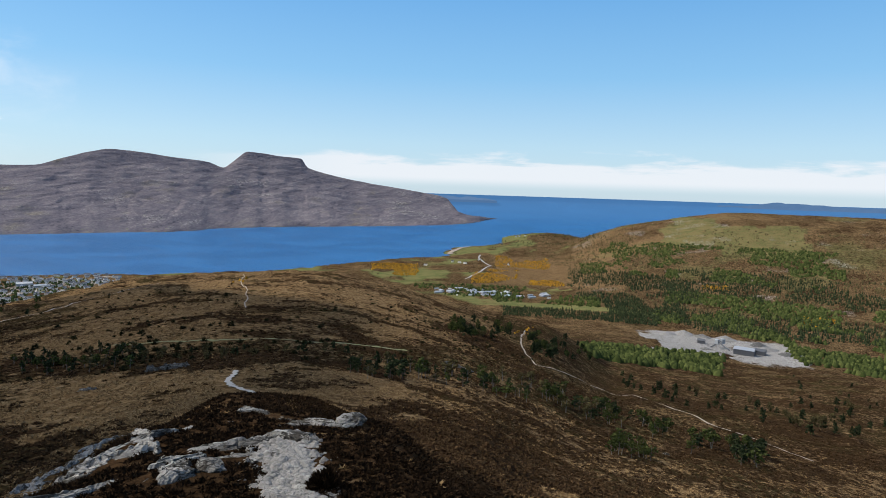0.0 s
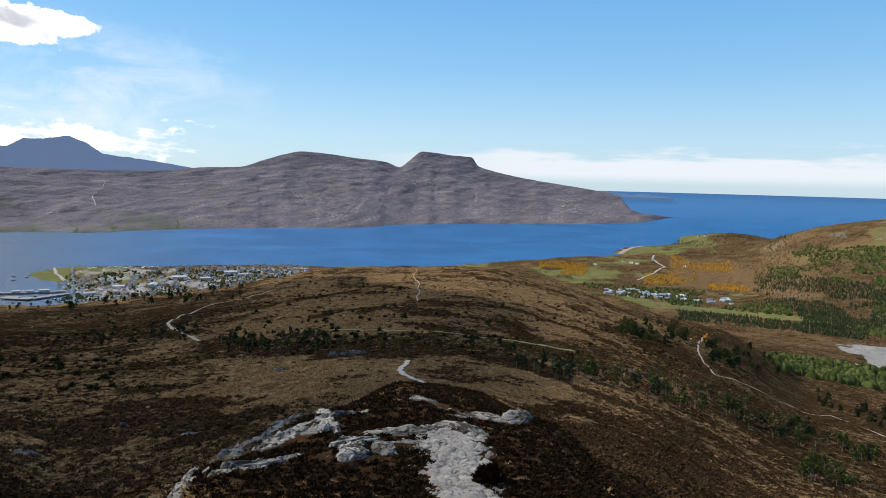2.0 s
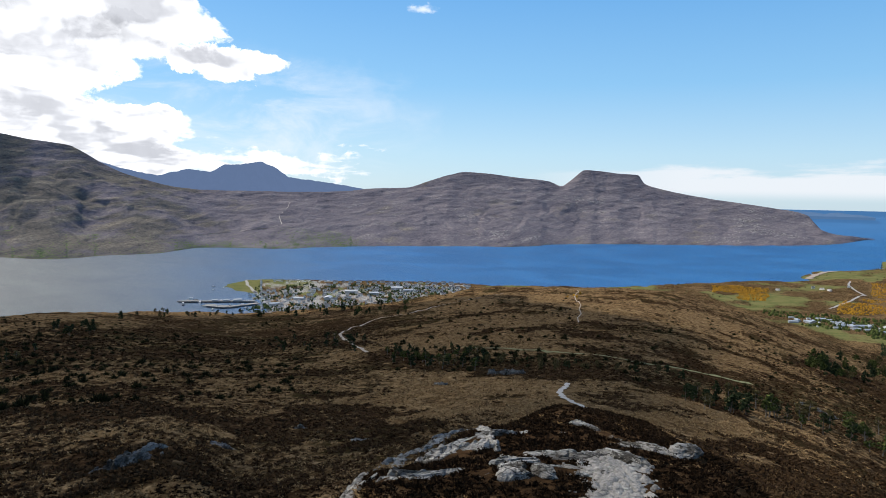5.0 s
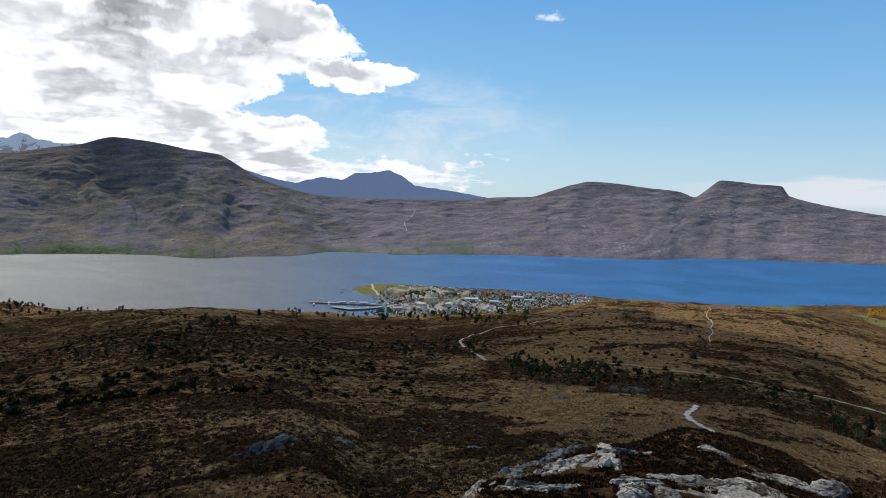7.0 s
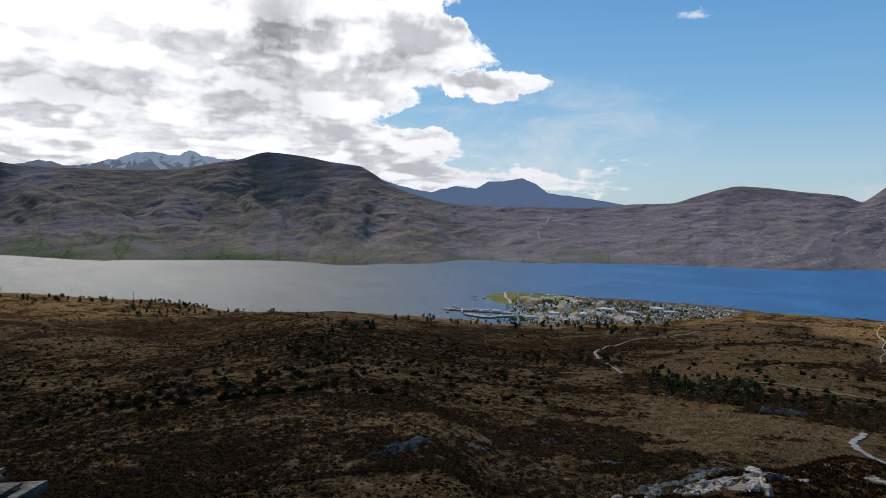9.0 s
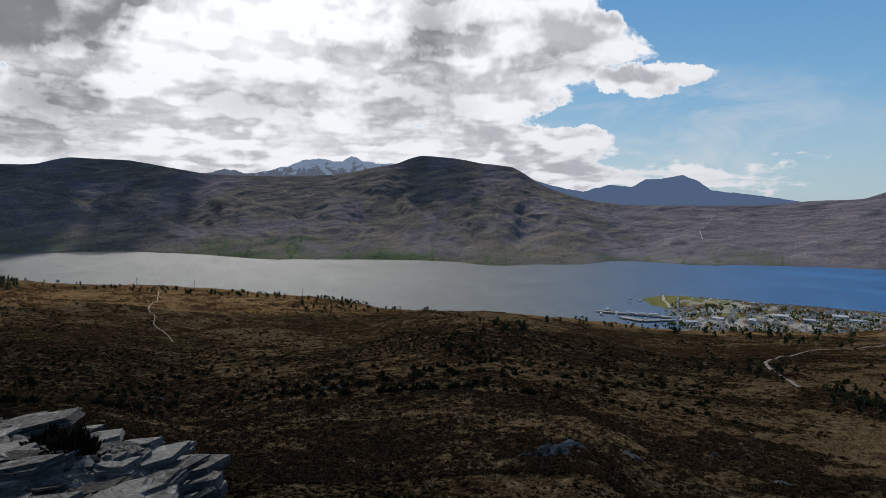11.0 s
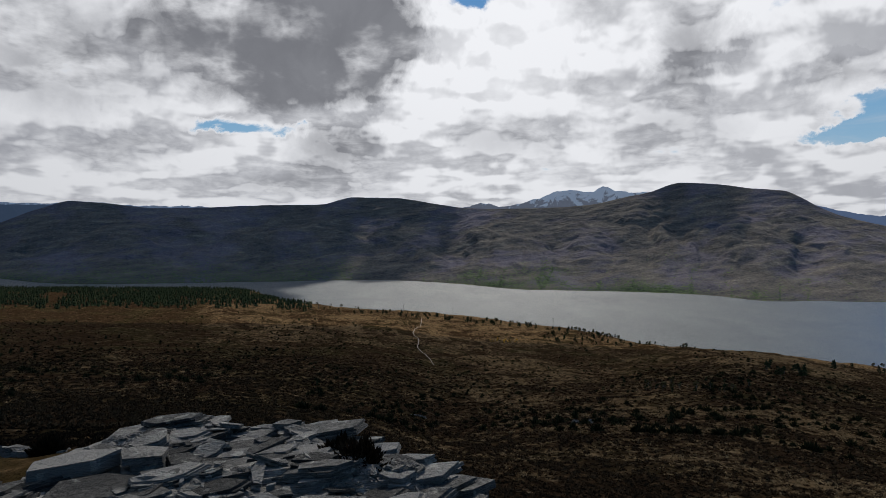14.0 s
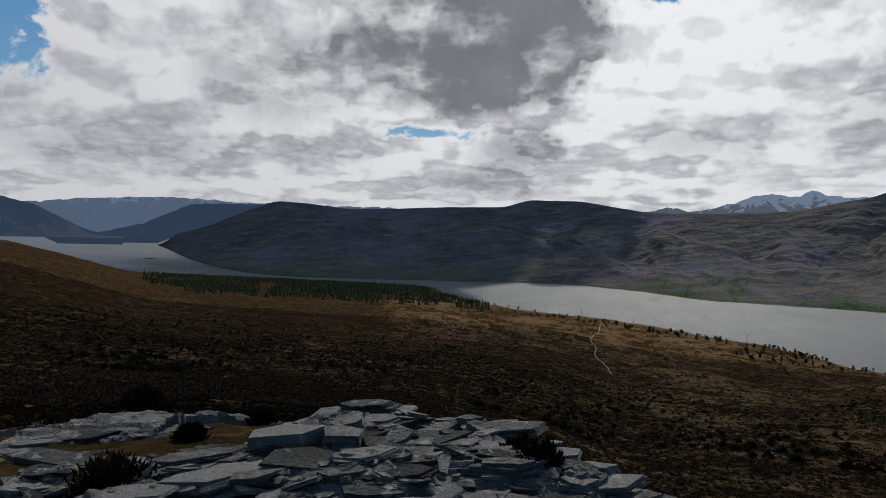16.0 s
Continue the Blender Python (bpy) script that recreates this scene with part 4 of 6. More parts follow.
def sprig_tuft(count=13, seed=3, wide=0.24):
    """A heather clump: short sprigs that point every way over a low dome."""
    rng = random.Random(seed)
    v, f = [], []
    for k in range(count):
        a, e = 2 * math.pi * (k * 0.618 % 1), 0.05 + 1.4 * k / count
        n = Vector((math.cos(a) * math.cos(e), math.sin(a) * math.cos(e), math.sin(e)))
        s = n.cross(Vector((rng.uniform(-1, 1), rng.uniform(-1, 1), rng.uniform(-1, 1)))).normalized() * wide
        lift = Vector((0, 0, 0.25))
        v += [tuple(n * 0.35 - s), tuple(n * 0.35 + s), tuple(n * rng.uniform(0.8, 1.1) + lift)]
        f.append((3 * k, 3 * k + 1, 3 * k + 2))
    return v, f


def dome_tuft():
    v = [(0, 0, 0.75)]
    for ring, (rad, z, count) in enumerate(((0.55, 0.62, 6), (1.0, -0.1, 6))):
        for k in range(count):
            a = 2 * math.pi * (k + 0.5 * ring) / count
            v.append((rad * math.cos(a), rad * math.sin(a), z))
    f = [(0, 1 + k, 1 + (k + 1) % 6) for k in range(6)]
    for k in range(6):
        f += [(1 + k, 7 + k, 1 + (k + 1) % 6), (1 + (k + 1) % 6, 7 + k, 7 + (k + 1) % 6)]
    return v, f


def on_bare_rock(b, d, r):
    """Windows that stay free of plants: the bedrock of the near knoll, its gravel and the slate outcrop."""
    knoll = (r < 22) & (inside(b, d, 10.5, 15.5, -29, -21.2, 0.8) > 0.35)
    slate = (r < 10.5) & (b > 88) & (b < 140) & (d > -25)
    return knoll | slate



# ---------------------------------------------------------------- paths and tracks
PATH_DIRT = plain("path_gravel_bed", (0.25, 0.205, 0.16), 0.95, 0.15, 3.0)
PATH_PALE = plain("pale_path_gravel", (0.38, 0.335, 0.285), 0.95, 0.15, 3.0)
TURF = plain("turf_track", (0.15, 0.145, 0.06), 0.95, 0.2, 0.4)
ROAD = plain("road_surface", (0.24, 0.225, 0.205), 0.9, 0.12, 0.6)


TRODDEN = []


def strip(name, label, pairs, width, mat, start, seed=0, category="path"):
    """A trodden path through spots given by bearing and dip, lying on the ground."""
    rng = random.Random(seed)
    spots = [(b, seen_at(b, d, start)) for b, d in pairs]
    spots = [s for s in spots if s[1]]
    fine = []
    for (b0, r0), (b1, r1) in zip(spots, spots[1:]):
        for k in range(8):
            t = k / 8
            fine.append((b0 + (b1 - b0) * t, math.exp(math.log(r0) + math.log(r1 / r0) * t)))
    fine.append(spots[-1])
    pts = [ground(*s) for s in fine]
    TRODDEN.extend((q.x, q.y, width) for q in pts)
    verts, faces = [], []
    for k, p in enumerate(pts):
        way = (pts[min(k + 1, len(pts) - 1)] - pts[max(k - 1, 0)])
        way.z = 0
        side = Vector((-way.y, way.x, 0)).normalized()
        wob, w = rng.uniform(-0.25, 0.25) * width, width * rng.uniform(0.8, 1.25) / 2
        for off in (-w, 0.0, w):
            q = p + side * (off + wob)
            g = math.hypot(q.x, q.y)
            bear = math.degrees(math.atan2(-q.x, q.y))
            true = g if g < 1500 else 1500 - 3200 * math.log(1 - (g - 1500) / 3200)
            z = ground(bear, true).z
            verts.append((q.x, q.y, z + 0.08 + 0.0008 * g - (0.03 if off else 0.0)))
        if k:
            a = 3 * (k - 1)
            faces += [(a, a + 3, a + 4, a + 1), (a + 1, a + 4, a + 5, a + 2)]
    return tagged(new(name, mesh_of(name, verts, faces, mat, True)), label, category, kind="structure")


strip("path_summit", "pale gravel footpath below the knoll", [(17.7, -15.6), (17.9, -15.9), (18.4, -16.45), (18.1, -16.8), (17.4, -17.06), (16.7, -17.3), (16.1, -17.6)], 0.6, PATH_PALE, 32, 1)
strip("path_ridge", "pale footpath climbing the brown ridge", [(17.15, -7.62), (17.05, -7.8), (17.35, -8.2), (17.3, -8.4), (16.8, -8.9), (16.95, -9.3), (16.75, -9.66), (17.05, -10.0), (16.95, -10.4)], 0.34, PATH_DIRT, 60, 2)
strip("path_moor", "long pale footpath curving over the moor", [(35.6, -13.5), (36.9, -12.7), (37.6, -12.4), (38.0, -11.9), (37.0, -11.35), (34.2, -10.5), (31.6, -10.05), (29.6, -9.5), (26.4, -8.74), (23.6, -8.2)], 0.85, PATH_DIRT, 60, 3)
strip("path_valley", "pale footpath running down to the valley", [(-7.6, -12.0), (-7.2, -12.68), (-7.3, -13.4), (-7.8, -14.1), (-8.7, -14.9)], 0.7, PATH_DIRT, 60, 4)
strip("path_far", "pale footpath winding down the lit slope", [(88.5, -7.2), (88.6, -7.9), (89.3, -8.5), (88.8, -9.1), (88.9, -9.8), (88.2, -10.4), (87.5, -11.3)], 0.45, PATH_DIRT, 60, 5)
strip("track_turf", "old grassy track crossing the moor", [(27.1, -12.95), (21.7, -13.0), (17.2, -13.1), (12.4, -13.37), (7.0, -13.7), (3.0, -14.1)], 1.1, TURF, 60, 6, "track")
strip("road_coast", "pale country road between the fields", [(-3.3, -5.55), (-3.2, -5.85), (-3.7, -6.23), (-4.3, -6.5), (-3.9, -6.6), (-3.1, -7.2), (-2.1, -7.7)], 6, ROAD, 1500, 7, "road")
strip("road_shore", "pale promenade along the town's shore", [(46.1, -7.14), (45.8, -7.56), (45.3, -8.05), (44.6, -8.67), (44.2, -9.31)], 7, ROAD, 1500, 17, "road")
strip("track_valley", "stony track crossing the lower moor", [(-8.7, -14.9), (-12, -15.6), (-17, -16.6), (-24, -18.2), (-31, -19.4)], 0.6, PATH_DIRT, 60, 8, "track")
strip("beach", "white shingle beach at the bay", [(-0.5, -5.6), (-0.9, -5.3), (-1.4, -5.05), (-2.3, -4.86)], 22, PATH_DIRT, 2000, 9, "beach")



ROCK_SPOTS = []


def clear_of(p, room):
    """Which of the places lie clear of the paths and bare rocks."""
    ok = np.ones(len(p), bool)
    for cx, cy, turn, long, wide in ROCK_SPOTS:
        dx, dy = p[:, 0] - cx, p[:, 1] - cy
        u, w = dx * math.cos(turn) + dy * math.sin(turn), -dx * math.sin(turn) + dy * math.cos(turn)
        ok &= (u / (long * 0.5)) ** 2 + (w / (wide * 0.5)) ** 2 > 0.9
    tx = np.array(TRODDEN)
    for k in range(0, len(p), 4000):
        q = p[k:k + 4000, None, :2] - tx[None, :, :2]
        ok[k:k + 4000] &= ((q ** 2).sum(-1) > (0.5 * tx[None, :, 2] + room) ** 2).all(1)
    return ok


def plant_moor():
    rng = np.random.default_rng(7)
    # a close coat of small sprigs round the summit
    n = 62000
    b, r = rng.uniform(-40, 139, n), np.exp(rng.uniform(math.log(4.2), math.log(27), n))
    p, d = ground_many(b, r)
    ok = clear_of(p, 0.1) & ~on_bare_rock(b, d, r)
    straw = moor_straw(b, d, r, p[:, 0], p[:, 1]) + rng.normal(0, 0.2, n) > 0.55
    size = np.clip(0.035 * r ** 0.6, 0.07, 0.17) * rng.uniform(0.7, 1.5, n)
    v, f = sprig_tuft(12, 3, 0.22)
    strew("summit_heather", "low dark heather sprigs round the summit rocks", "heather", DARK_HEATHER, v, f, p[ok & ~straw], size[ok & ~straw] * 0.6, 0.5, 6)
    v, f = blade_tuft(7)
    strew("summit_grass", "straw grass tufts round the summit rocks", "grass", STRAW, v, f, p[ok & straw], size[ok & straw] * 0.85, 0.5, 7)
    n = 84000
    b, r = rng.uniform(-40, 139, n), np.exp(rng.uniform(math.log(24), math.log(260), n))
    p, d = ground_many(b, r)
    ok = clear_of(p, 1.0)
    patch = moor_straw(b, d, r, p[:, 0], p[:, 1]) + rng.normal(0, 0.26, n)
    size = np.clip(0.027 * r ** 0.6, 0.10, 0.6) * rng.uniform(0.6, 1.5, n)
    grassy = ok & (patch > 0.42)
    v, f = blade_tuft(7)
    strew("moor_grass", "straw-coloured grass tufts over the moor", "grass", STRAW, v, f, p[grassy], size[grassy], 0.42, 1)
    woody = ok & ~grassy
    v, f = sprig_tuft(10, 4, 0.3)
    strew("heather_mat", "dark brown heather clumps over the moor", "heather", HEATHER, v, f, p[woody], size[woody], 0.42, 2)
    # larger tussocks and bushes over the farther slopes
    n = 46000
    b = rng.uniform(-40, 137, n)
    r = np.exp(rng.uniform(math.log(170), math.log(900), n))
    p, d = ground_many(b, r)
    patch = moor_straw(b, d, r, p[:, 0], p[:, 1]) + rng.normal(0, 0.3, n)
    size = rng.uniform(0.25, 0.75, n) * (1 + 0.5 * fbm(p[:, 0] / 30, p[:, 1] / 30, 3, 171))
    tx = np.array([q for q in TRODDEN if q[2] < 3])
    ok = np.ones(n, bool)
    for k in range(0, n, 4000):
        q = p[k:k + 4000, None, :2] - tx[None, :, :2]
        ok[k:k + 4000] &= ((q ** 2).sum(-1) > (0.5 * tx[None, :, 2] + 2.5) ** 2).all(1)
    far_grass, far_heath = ok & (patch > 0.5), ok & (patch < 0.42)
    v, f = blade_tuft(5)
    strew("slope_grass", "straw tussocks over the farther slopes", "grass", STRAW, v, f, p[far_grass], size[far_grass], 0.45, 3)
    v, f = sprig_tuft(9, 5)
    strew("slope_heather", "dark heather bushes over the farther slopes", "heather", HEATHER, v, f, p[far_heath], size[far_heath] * 1.1, 0.5, 4)

# ---------------------------------------------------------------- bedrock, slate and gravel


def rock_material(name, dark, mid, pale, grain=(1, 1, 3), soil=0.70, split=0.2, differ=0.16):
    m, n = material(name)
    at = n.put("ShaderNodeNewGeometry").outputs["Position"]
    lay = n.vec("MULTIPLY", at, grain)
    r = n.put("ShaderNodeObjectInfo").outputs["Random"]
    big = n.noise(lay, 1.3, 6.0, 0.62, 0.6)
    fine = n.noise(lay, 14.0, 6.0, 0.65, 0.4)
    f = n.math("ADD", n.math("ADD", n.math("MULTIPLY", big, 0.5), n.math("MULTIPLY", fine, 0.4)), n.math("MULTIPLY", n.math("SUBTRACT", r, 0.5), differ))
    col = n.ramp(f, [(0.30, dark), (0.40, mid), (0.52, pale)])
    lichen = n.noise(at, 5.0, 5.0, 0.6)
    col = n.mix(n.math("MULTIPLY", n.step(lichen, 0.58, 0.66), 0.5), col, rgb(*[0.5 * (a + b) for a, b in zip(pale, (0.5, 0.5, 0.44))]))
    # joints and splits, and moss and heather soil lodged in the hollows
    bent = n.vec("ADD", n.vec("MULTIPLY", lay, (1.0, 1.0, 0.8)), n.vec("MULTIPLY", n.put("ShaderNodeTexNoise", Vector=at, Scale=2.2, Detail=4.0).outputs["Color"], (0.55, 0.55, 0.55)))
    web = n.put("ShaderNodeTexVoronoi", Vector=bent, Scale=2.6)
    web.feature = "DISTANCE_TO_EDGE"
    joint = n.math("SUBTRACT", 1.0, n.step(web.outputs["Distance"], 0.0, 0.045))
    col = n.mix(n.math("MULTIPLY", joint, split), col, rgb(*[0.45 * v for v in dark]))
    hollow = n.math("ADD", n.math("MULTIPLY", n.noise(at, 1.5, 6.0, 0.62, 0.6), 0.7), n.math("MULTIPLY", fine, 0.3))
    col = n.mix(n.math("MULTIPLY", n.step(hollow, soil, soil + 0.035), 0.92), col, rgb(0.022, 0.017, 0.010))
    height = n.math("SUBTRACT", n.math("ADD", fine, n.math("MULTIPLY", big, 1.5)), n.math("MULTIPLY", joint, 0.8 * split))
    finish(n, col, 0.85, height, 0.06, 1.0, 0.25)
    return m


BEDROCK = rock_material("pale_quartzite", (0.035, 0.032, 0.028), (0.125, 0.118, 0.106), (0.275, 0.26, 0.235), (1, 1, 3), 0.525, 0.8)
SLATE = rock_material("grey_slate", (0.012, 0.0115, 0.0105), (0.048, 0.046, 0.042), (0.145, 0.138, 0.126), (1, 1, 6), 0.64, 0.0, 0.34)
SLATE_BED = rock_material("dark_slate_bed", (0.012, 0.011, 0.010), (0.036, 0.034, 0.031), (0.15, 0.142, 0.128), (1, 1, 7), 0.62, 0.35)
RUBBLE = rock_material("rubble_stone", (0.04, 0.037, 0.033), (0.075, 0.071, 0.065), (0.22, 0.208, 0.19), (1, 1, 1), differ=0.16)


def ground_xy(x, y):
    return ground_many(np.degrees(np.arctan2(-x, y)), np.hypot(x, y))[0][..., 2]


def bedrock(bearing, dip, long, wide, turn, lift, seed, label, mat=None, name="bedrock", start=3.0, at=0.0):
    """A patch of bare rock that breaks through the heather: terraced, cracked, sinking into the soil at its uneven rim."""
    r = at or seen_at(bearing, dip, start)
    c = spot(bearing, r, 0)
    ROCK_SPOTS.append((c[0], c[1], radians(bearing + turn), long, wide))
    nu, nv = max(int(long * 26), 30), max(int(wide * 26), 24)
    u, v = np.meshgrid(np.linspace(-1.15, 1.15, nu), np.linspace(-1.15, 1.15, nv), indexing="ij")
    a = radians(bearing + turn)
    lx, ly = u * long / 2, v * wide / 2
    x, y = c[0] + lx * math.cos(a) - ly * math.sin(a), c[1] + lx * math.sin(a) + ly * math.cos(a)
    rim = 1 - np.sqrt(u * u + v * v) + 0.6 * fbm(lx * 0.9 + seed, ly * 1.9, 4, seed) + 0.38 * fbm(lx * 2.6, ly * 5 + seed, 4, seed + 3)
    body = np.clip(rim / 0.22, -1.5, 1)
    steps = fbm(lx * 0.9 + seed, ly * 2.6, 4, seed + 9) * 2.2
    stairs = np.floor(steps * 2) / 2 + 0.35 * (steps * 2 - np.floor(steps * 2)) / 2
    cracks = np.abs(fbm(lx * 1.4 + 0.4 * ly, ly * 3.0 + seed, 3, seed + 17))
    cracks = np.where(cracks < 0.035, -0.07, 0.0)
    lift = 0.62 * lift
    h = np.where(body > 0, np.sqrt(np.maximum(body, 0)) * (lift + 1.1 * lift * stairs), body * 0.5) + (cracks + 0.012 * fbm(lx * 9, ly * 14, 3, seed + 23)) * (body > 0.15)
    z = ground_xy(x, y) + h - 0.03
    mesh = grid_mesh(name, np.stack([x, y, z], -1))
    mesh.polygons.foreach_set("use_smooth", np.zeros(len(mesh.polygons), dtype=bool))
    mesh.materials.append(mat or BEDROCK)
    return tagged(new(name, mesh), label, "rock")


PALE = "pale grey bedrock slab showing through dark heather"


def bedrock_run(b0, d0, b1, d1, wide, lift, seed, label=PALE):
    """A run of bare rock between two spots."""
    p, q = ground(b0, seen_at(b0, d0)), ground(b1, seen_at(b1, d1))
    mid = (p + q) / 2
    bear = math.degrees(math.atan2(-mid.x, mid.y))
    dip = math.degrees(math.atan2(mid.z - EYE, math.hypot(mid.x, mid.y)))
    turn = math.degrees(math.atan2(q.y - p.y, q.x - p.x)) - bear
    r = math.hypot(mid.x, mid.y)
    bedrock(bear, dip, (q - p).length * 1.12, wide, turn, lift, seed, label, at=r)


BESIDE = "cracked pale grey bedrock beside the gravel path"
bedrock_run(37.4, -25.2, 32.6, -22.3, 0.75, 0.14, 1)
bedrock_run(34.0, -22.9, 28.4, -20.5, 1.0, 0.18, 2)
bedrock_run(29.3, -20.6, 25.3, -19.6, 0.7, 0.16, 3)
bedrock_run(31.0, -22.7, 25.6, -21.3, 1.25, 0.18, 4)
bedrock_run(28.6, -21.2, 24.3, -20.9, 0.5, 0.14, 5)
bedrock_run(34.4, -24.2, 30.6, -23.5, 0.5, 0.10, 10)
bedrock_run(26.5, -23.7, 24.8, -23.1, 0.32, 0.10, 8)
bedrock_run(23.6, -23.7, 20.8, -23.2, 0.55, 0.14, 7)
bedrock_run(20.3, -21.6, 13.4, -21.2, 0.8, 0.10, 6, BESIDE)
bedrock_run(16.6, -22.3, 13.6, -22.6, 0.6, 0.07, 16, BESIDE)
bedrock_run(17.6, -18.5, 15.2, -19.2, 0.35, 0.10, 12)
bedrock_run(15.3, -19.1, 13.0, -19.8, 0.4, 0.10, 11)
bedrock_run(13.2, -20.1, 9.2, -20.5, 0.75, 0.14, 9)
bedrock_run(19.0, -19.6, 17.0, -19.7, 0.32, 0.10, 13)
bedrock(55.3, -21.0, 2.8, 1.3, 35, 0.35, 21, "weathered grey outcrop in straw grass", start=14)
bedrock(53.6, -20.2, 2.0, 0.5, 30, 0.3, 22, "weathered grey outcrop in straw grass", start=14)
bedrock(47.9, -20.6, 1.6, 0.8, 10, 0.3, 23, "small weathered outcrop in dark heather", start=14)
bedrock(41.4, -19.6, 1.1, 0.6, 0, 0.25, 24, "small weathered outcrop in dark heather", start=14)
bedrock(36.1, -20.8, 1.3, 0.7, 20, 0.25, 25, "small weathered outcrop in dark heather", start=14)
bedrock(74.6, -15.8, 2.6, 0.9, 15, 0.35, 26, "low grey outcrop in dark heather", start=14)
bedrock(89.0, -15.6, 2.6, 0.8, 12, 0.35, 27, "low grey outcrop in dark heather", start=14)
bedrock(-20.0, -20.9, 2.0, 0.8, 5, 0.3, 28, "low grey outcrop in brown heather", start=20)
bedrock(23.2, -15.1, 5.0, 1.6, 5, 0.7, 29, "pale rocky hump on the moor", start=40)
bedrock(29.0, -16.2, 2.2, 0.9, 5, 0.4, 30, "pale rocky hump on the moor", start=40)
bedrock(-1.8, -15.4, 7.0, 1.6, 3, 0.5, 31, "pale bare rock strip on the moor", start=40)


def boulder(bearing, dip, size, seed, label, mat=None, start=3.0):
    p = ground(bearing, seen_at(bearing, dip, start))
    bm = bmesh.new()
    bmesh.ops.create_icosphere(bm, subdivisions=4, radius=1.0)
    for v in bm.verts:
        q = v.co.copy()
        k = 1 + 0.28 * noise.fractal(q * 1.3 + Vector((seed, 3, 0)), 0.9, 2.0, 4)
        q = q * k
        q.z = math.floor(q.z * 7 + 0.3 * noise.noise(q * 2)) / 7 * 0.55 + q.z * 0.45
        v.co = (q.x * size * 0.78, q.y * size * 0.5, q.z * size * 0.30 + size * 0.14)
    ob = new("boulder", bm_mesh("boulder", bm, mat or BEDROCK))
    ob.matrix_basis = Matrix.Translation(p) @ pose(0, 0, 0, 0, 0, bearing + seed * 30)
    return tagged(ob, label, "boulder")


boulder(7.9, -20.4, 0.55, 2, "rounded pale grey boulder among dark heather")
boulder(19.8, -23.1, 0.35, 4, "small pale boulder among dark heather")
boulder(22.6, -23.4, 0.3, 6, "small pale boulder among dark heather")


def slab_mesh(seed):
    """A split slate block: an uneven many-sided slab in two or three thin layers, each a little set back."""
    rng = random.Random(seed)
    sides = rng.randint(5, 7)
    angles = sorted(2 * math.pi * (k + rng.uniform(-0.3, 0.3)) / sides for k in range(sides))
    ring = [(math.cos(a) * rng.uniform(0.75, 1.1), math.sin(a) * rng.uniform(0.7, 1.1)) for a in angles]
    layers = rng.randint(2, 3)
    bm = bmesh.new()
    z = 0.0
    for n in range(layers):
        t = 1.0 / layers * rng.uniform(0.85, 1.1)
        k, dx, dy = rng.uniform(0.82, 1.06), rng.uniform(-0.11, 0.11), rng.uniform(-0.11, 0.11)
        low = [bm.verts.new((x * k + dx, y * k + dy, z + 0.02)) for x, y in ring]
        high = [bm.verts.new((x * k * 0.97 + dx, y * k * 0.97 + dy, z + t + rng.uniform(-0.03, 0.03))) for x, y in ring]
        mid = bm.verts.new((dx, dy, z + t))
        for i in range(sides):
            j = (i + 1) % sides
            bm.faces.new((low[i], low[j], high[j], high[i]))
            bm.faces.new((high[i], high[j], mid))
        bm.faces.new(low[::-1])
        z += t
    return bm_mesh("slab", bm, SLATE)


SLABS = [slab_mesh(100 + k) for k in range(16)]
STRIKE = 112.0  # the bearing that the bedding faces


def outcrop_height(x, y):
    """Height of the slate pavement over the ground: broad steps that run along the strike."""
    a = radians(STRIKE)
    along, across = x * math.cos(a) + y * math.sin(a), -x * math.sin(a) + y * math.cos(a)
    n = fbm(along / 2.6, across / 0.75, 4, 51) * 1.5 + 0.25 * fbm(along / 0.7, across / 0.22, 3, 57)
    q = n * 4.0
    return 0.08 + 0.20 * (np.floor(q) + np.clip((q - np.floor(q) - 0.75) / 0.25, 0, 1)) / 4.0


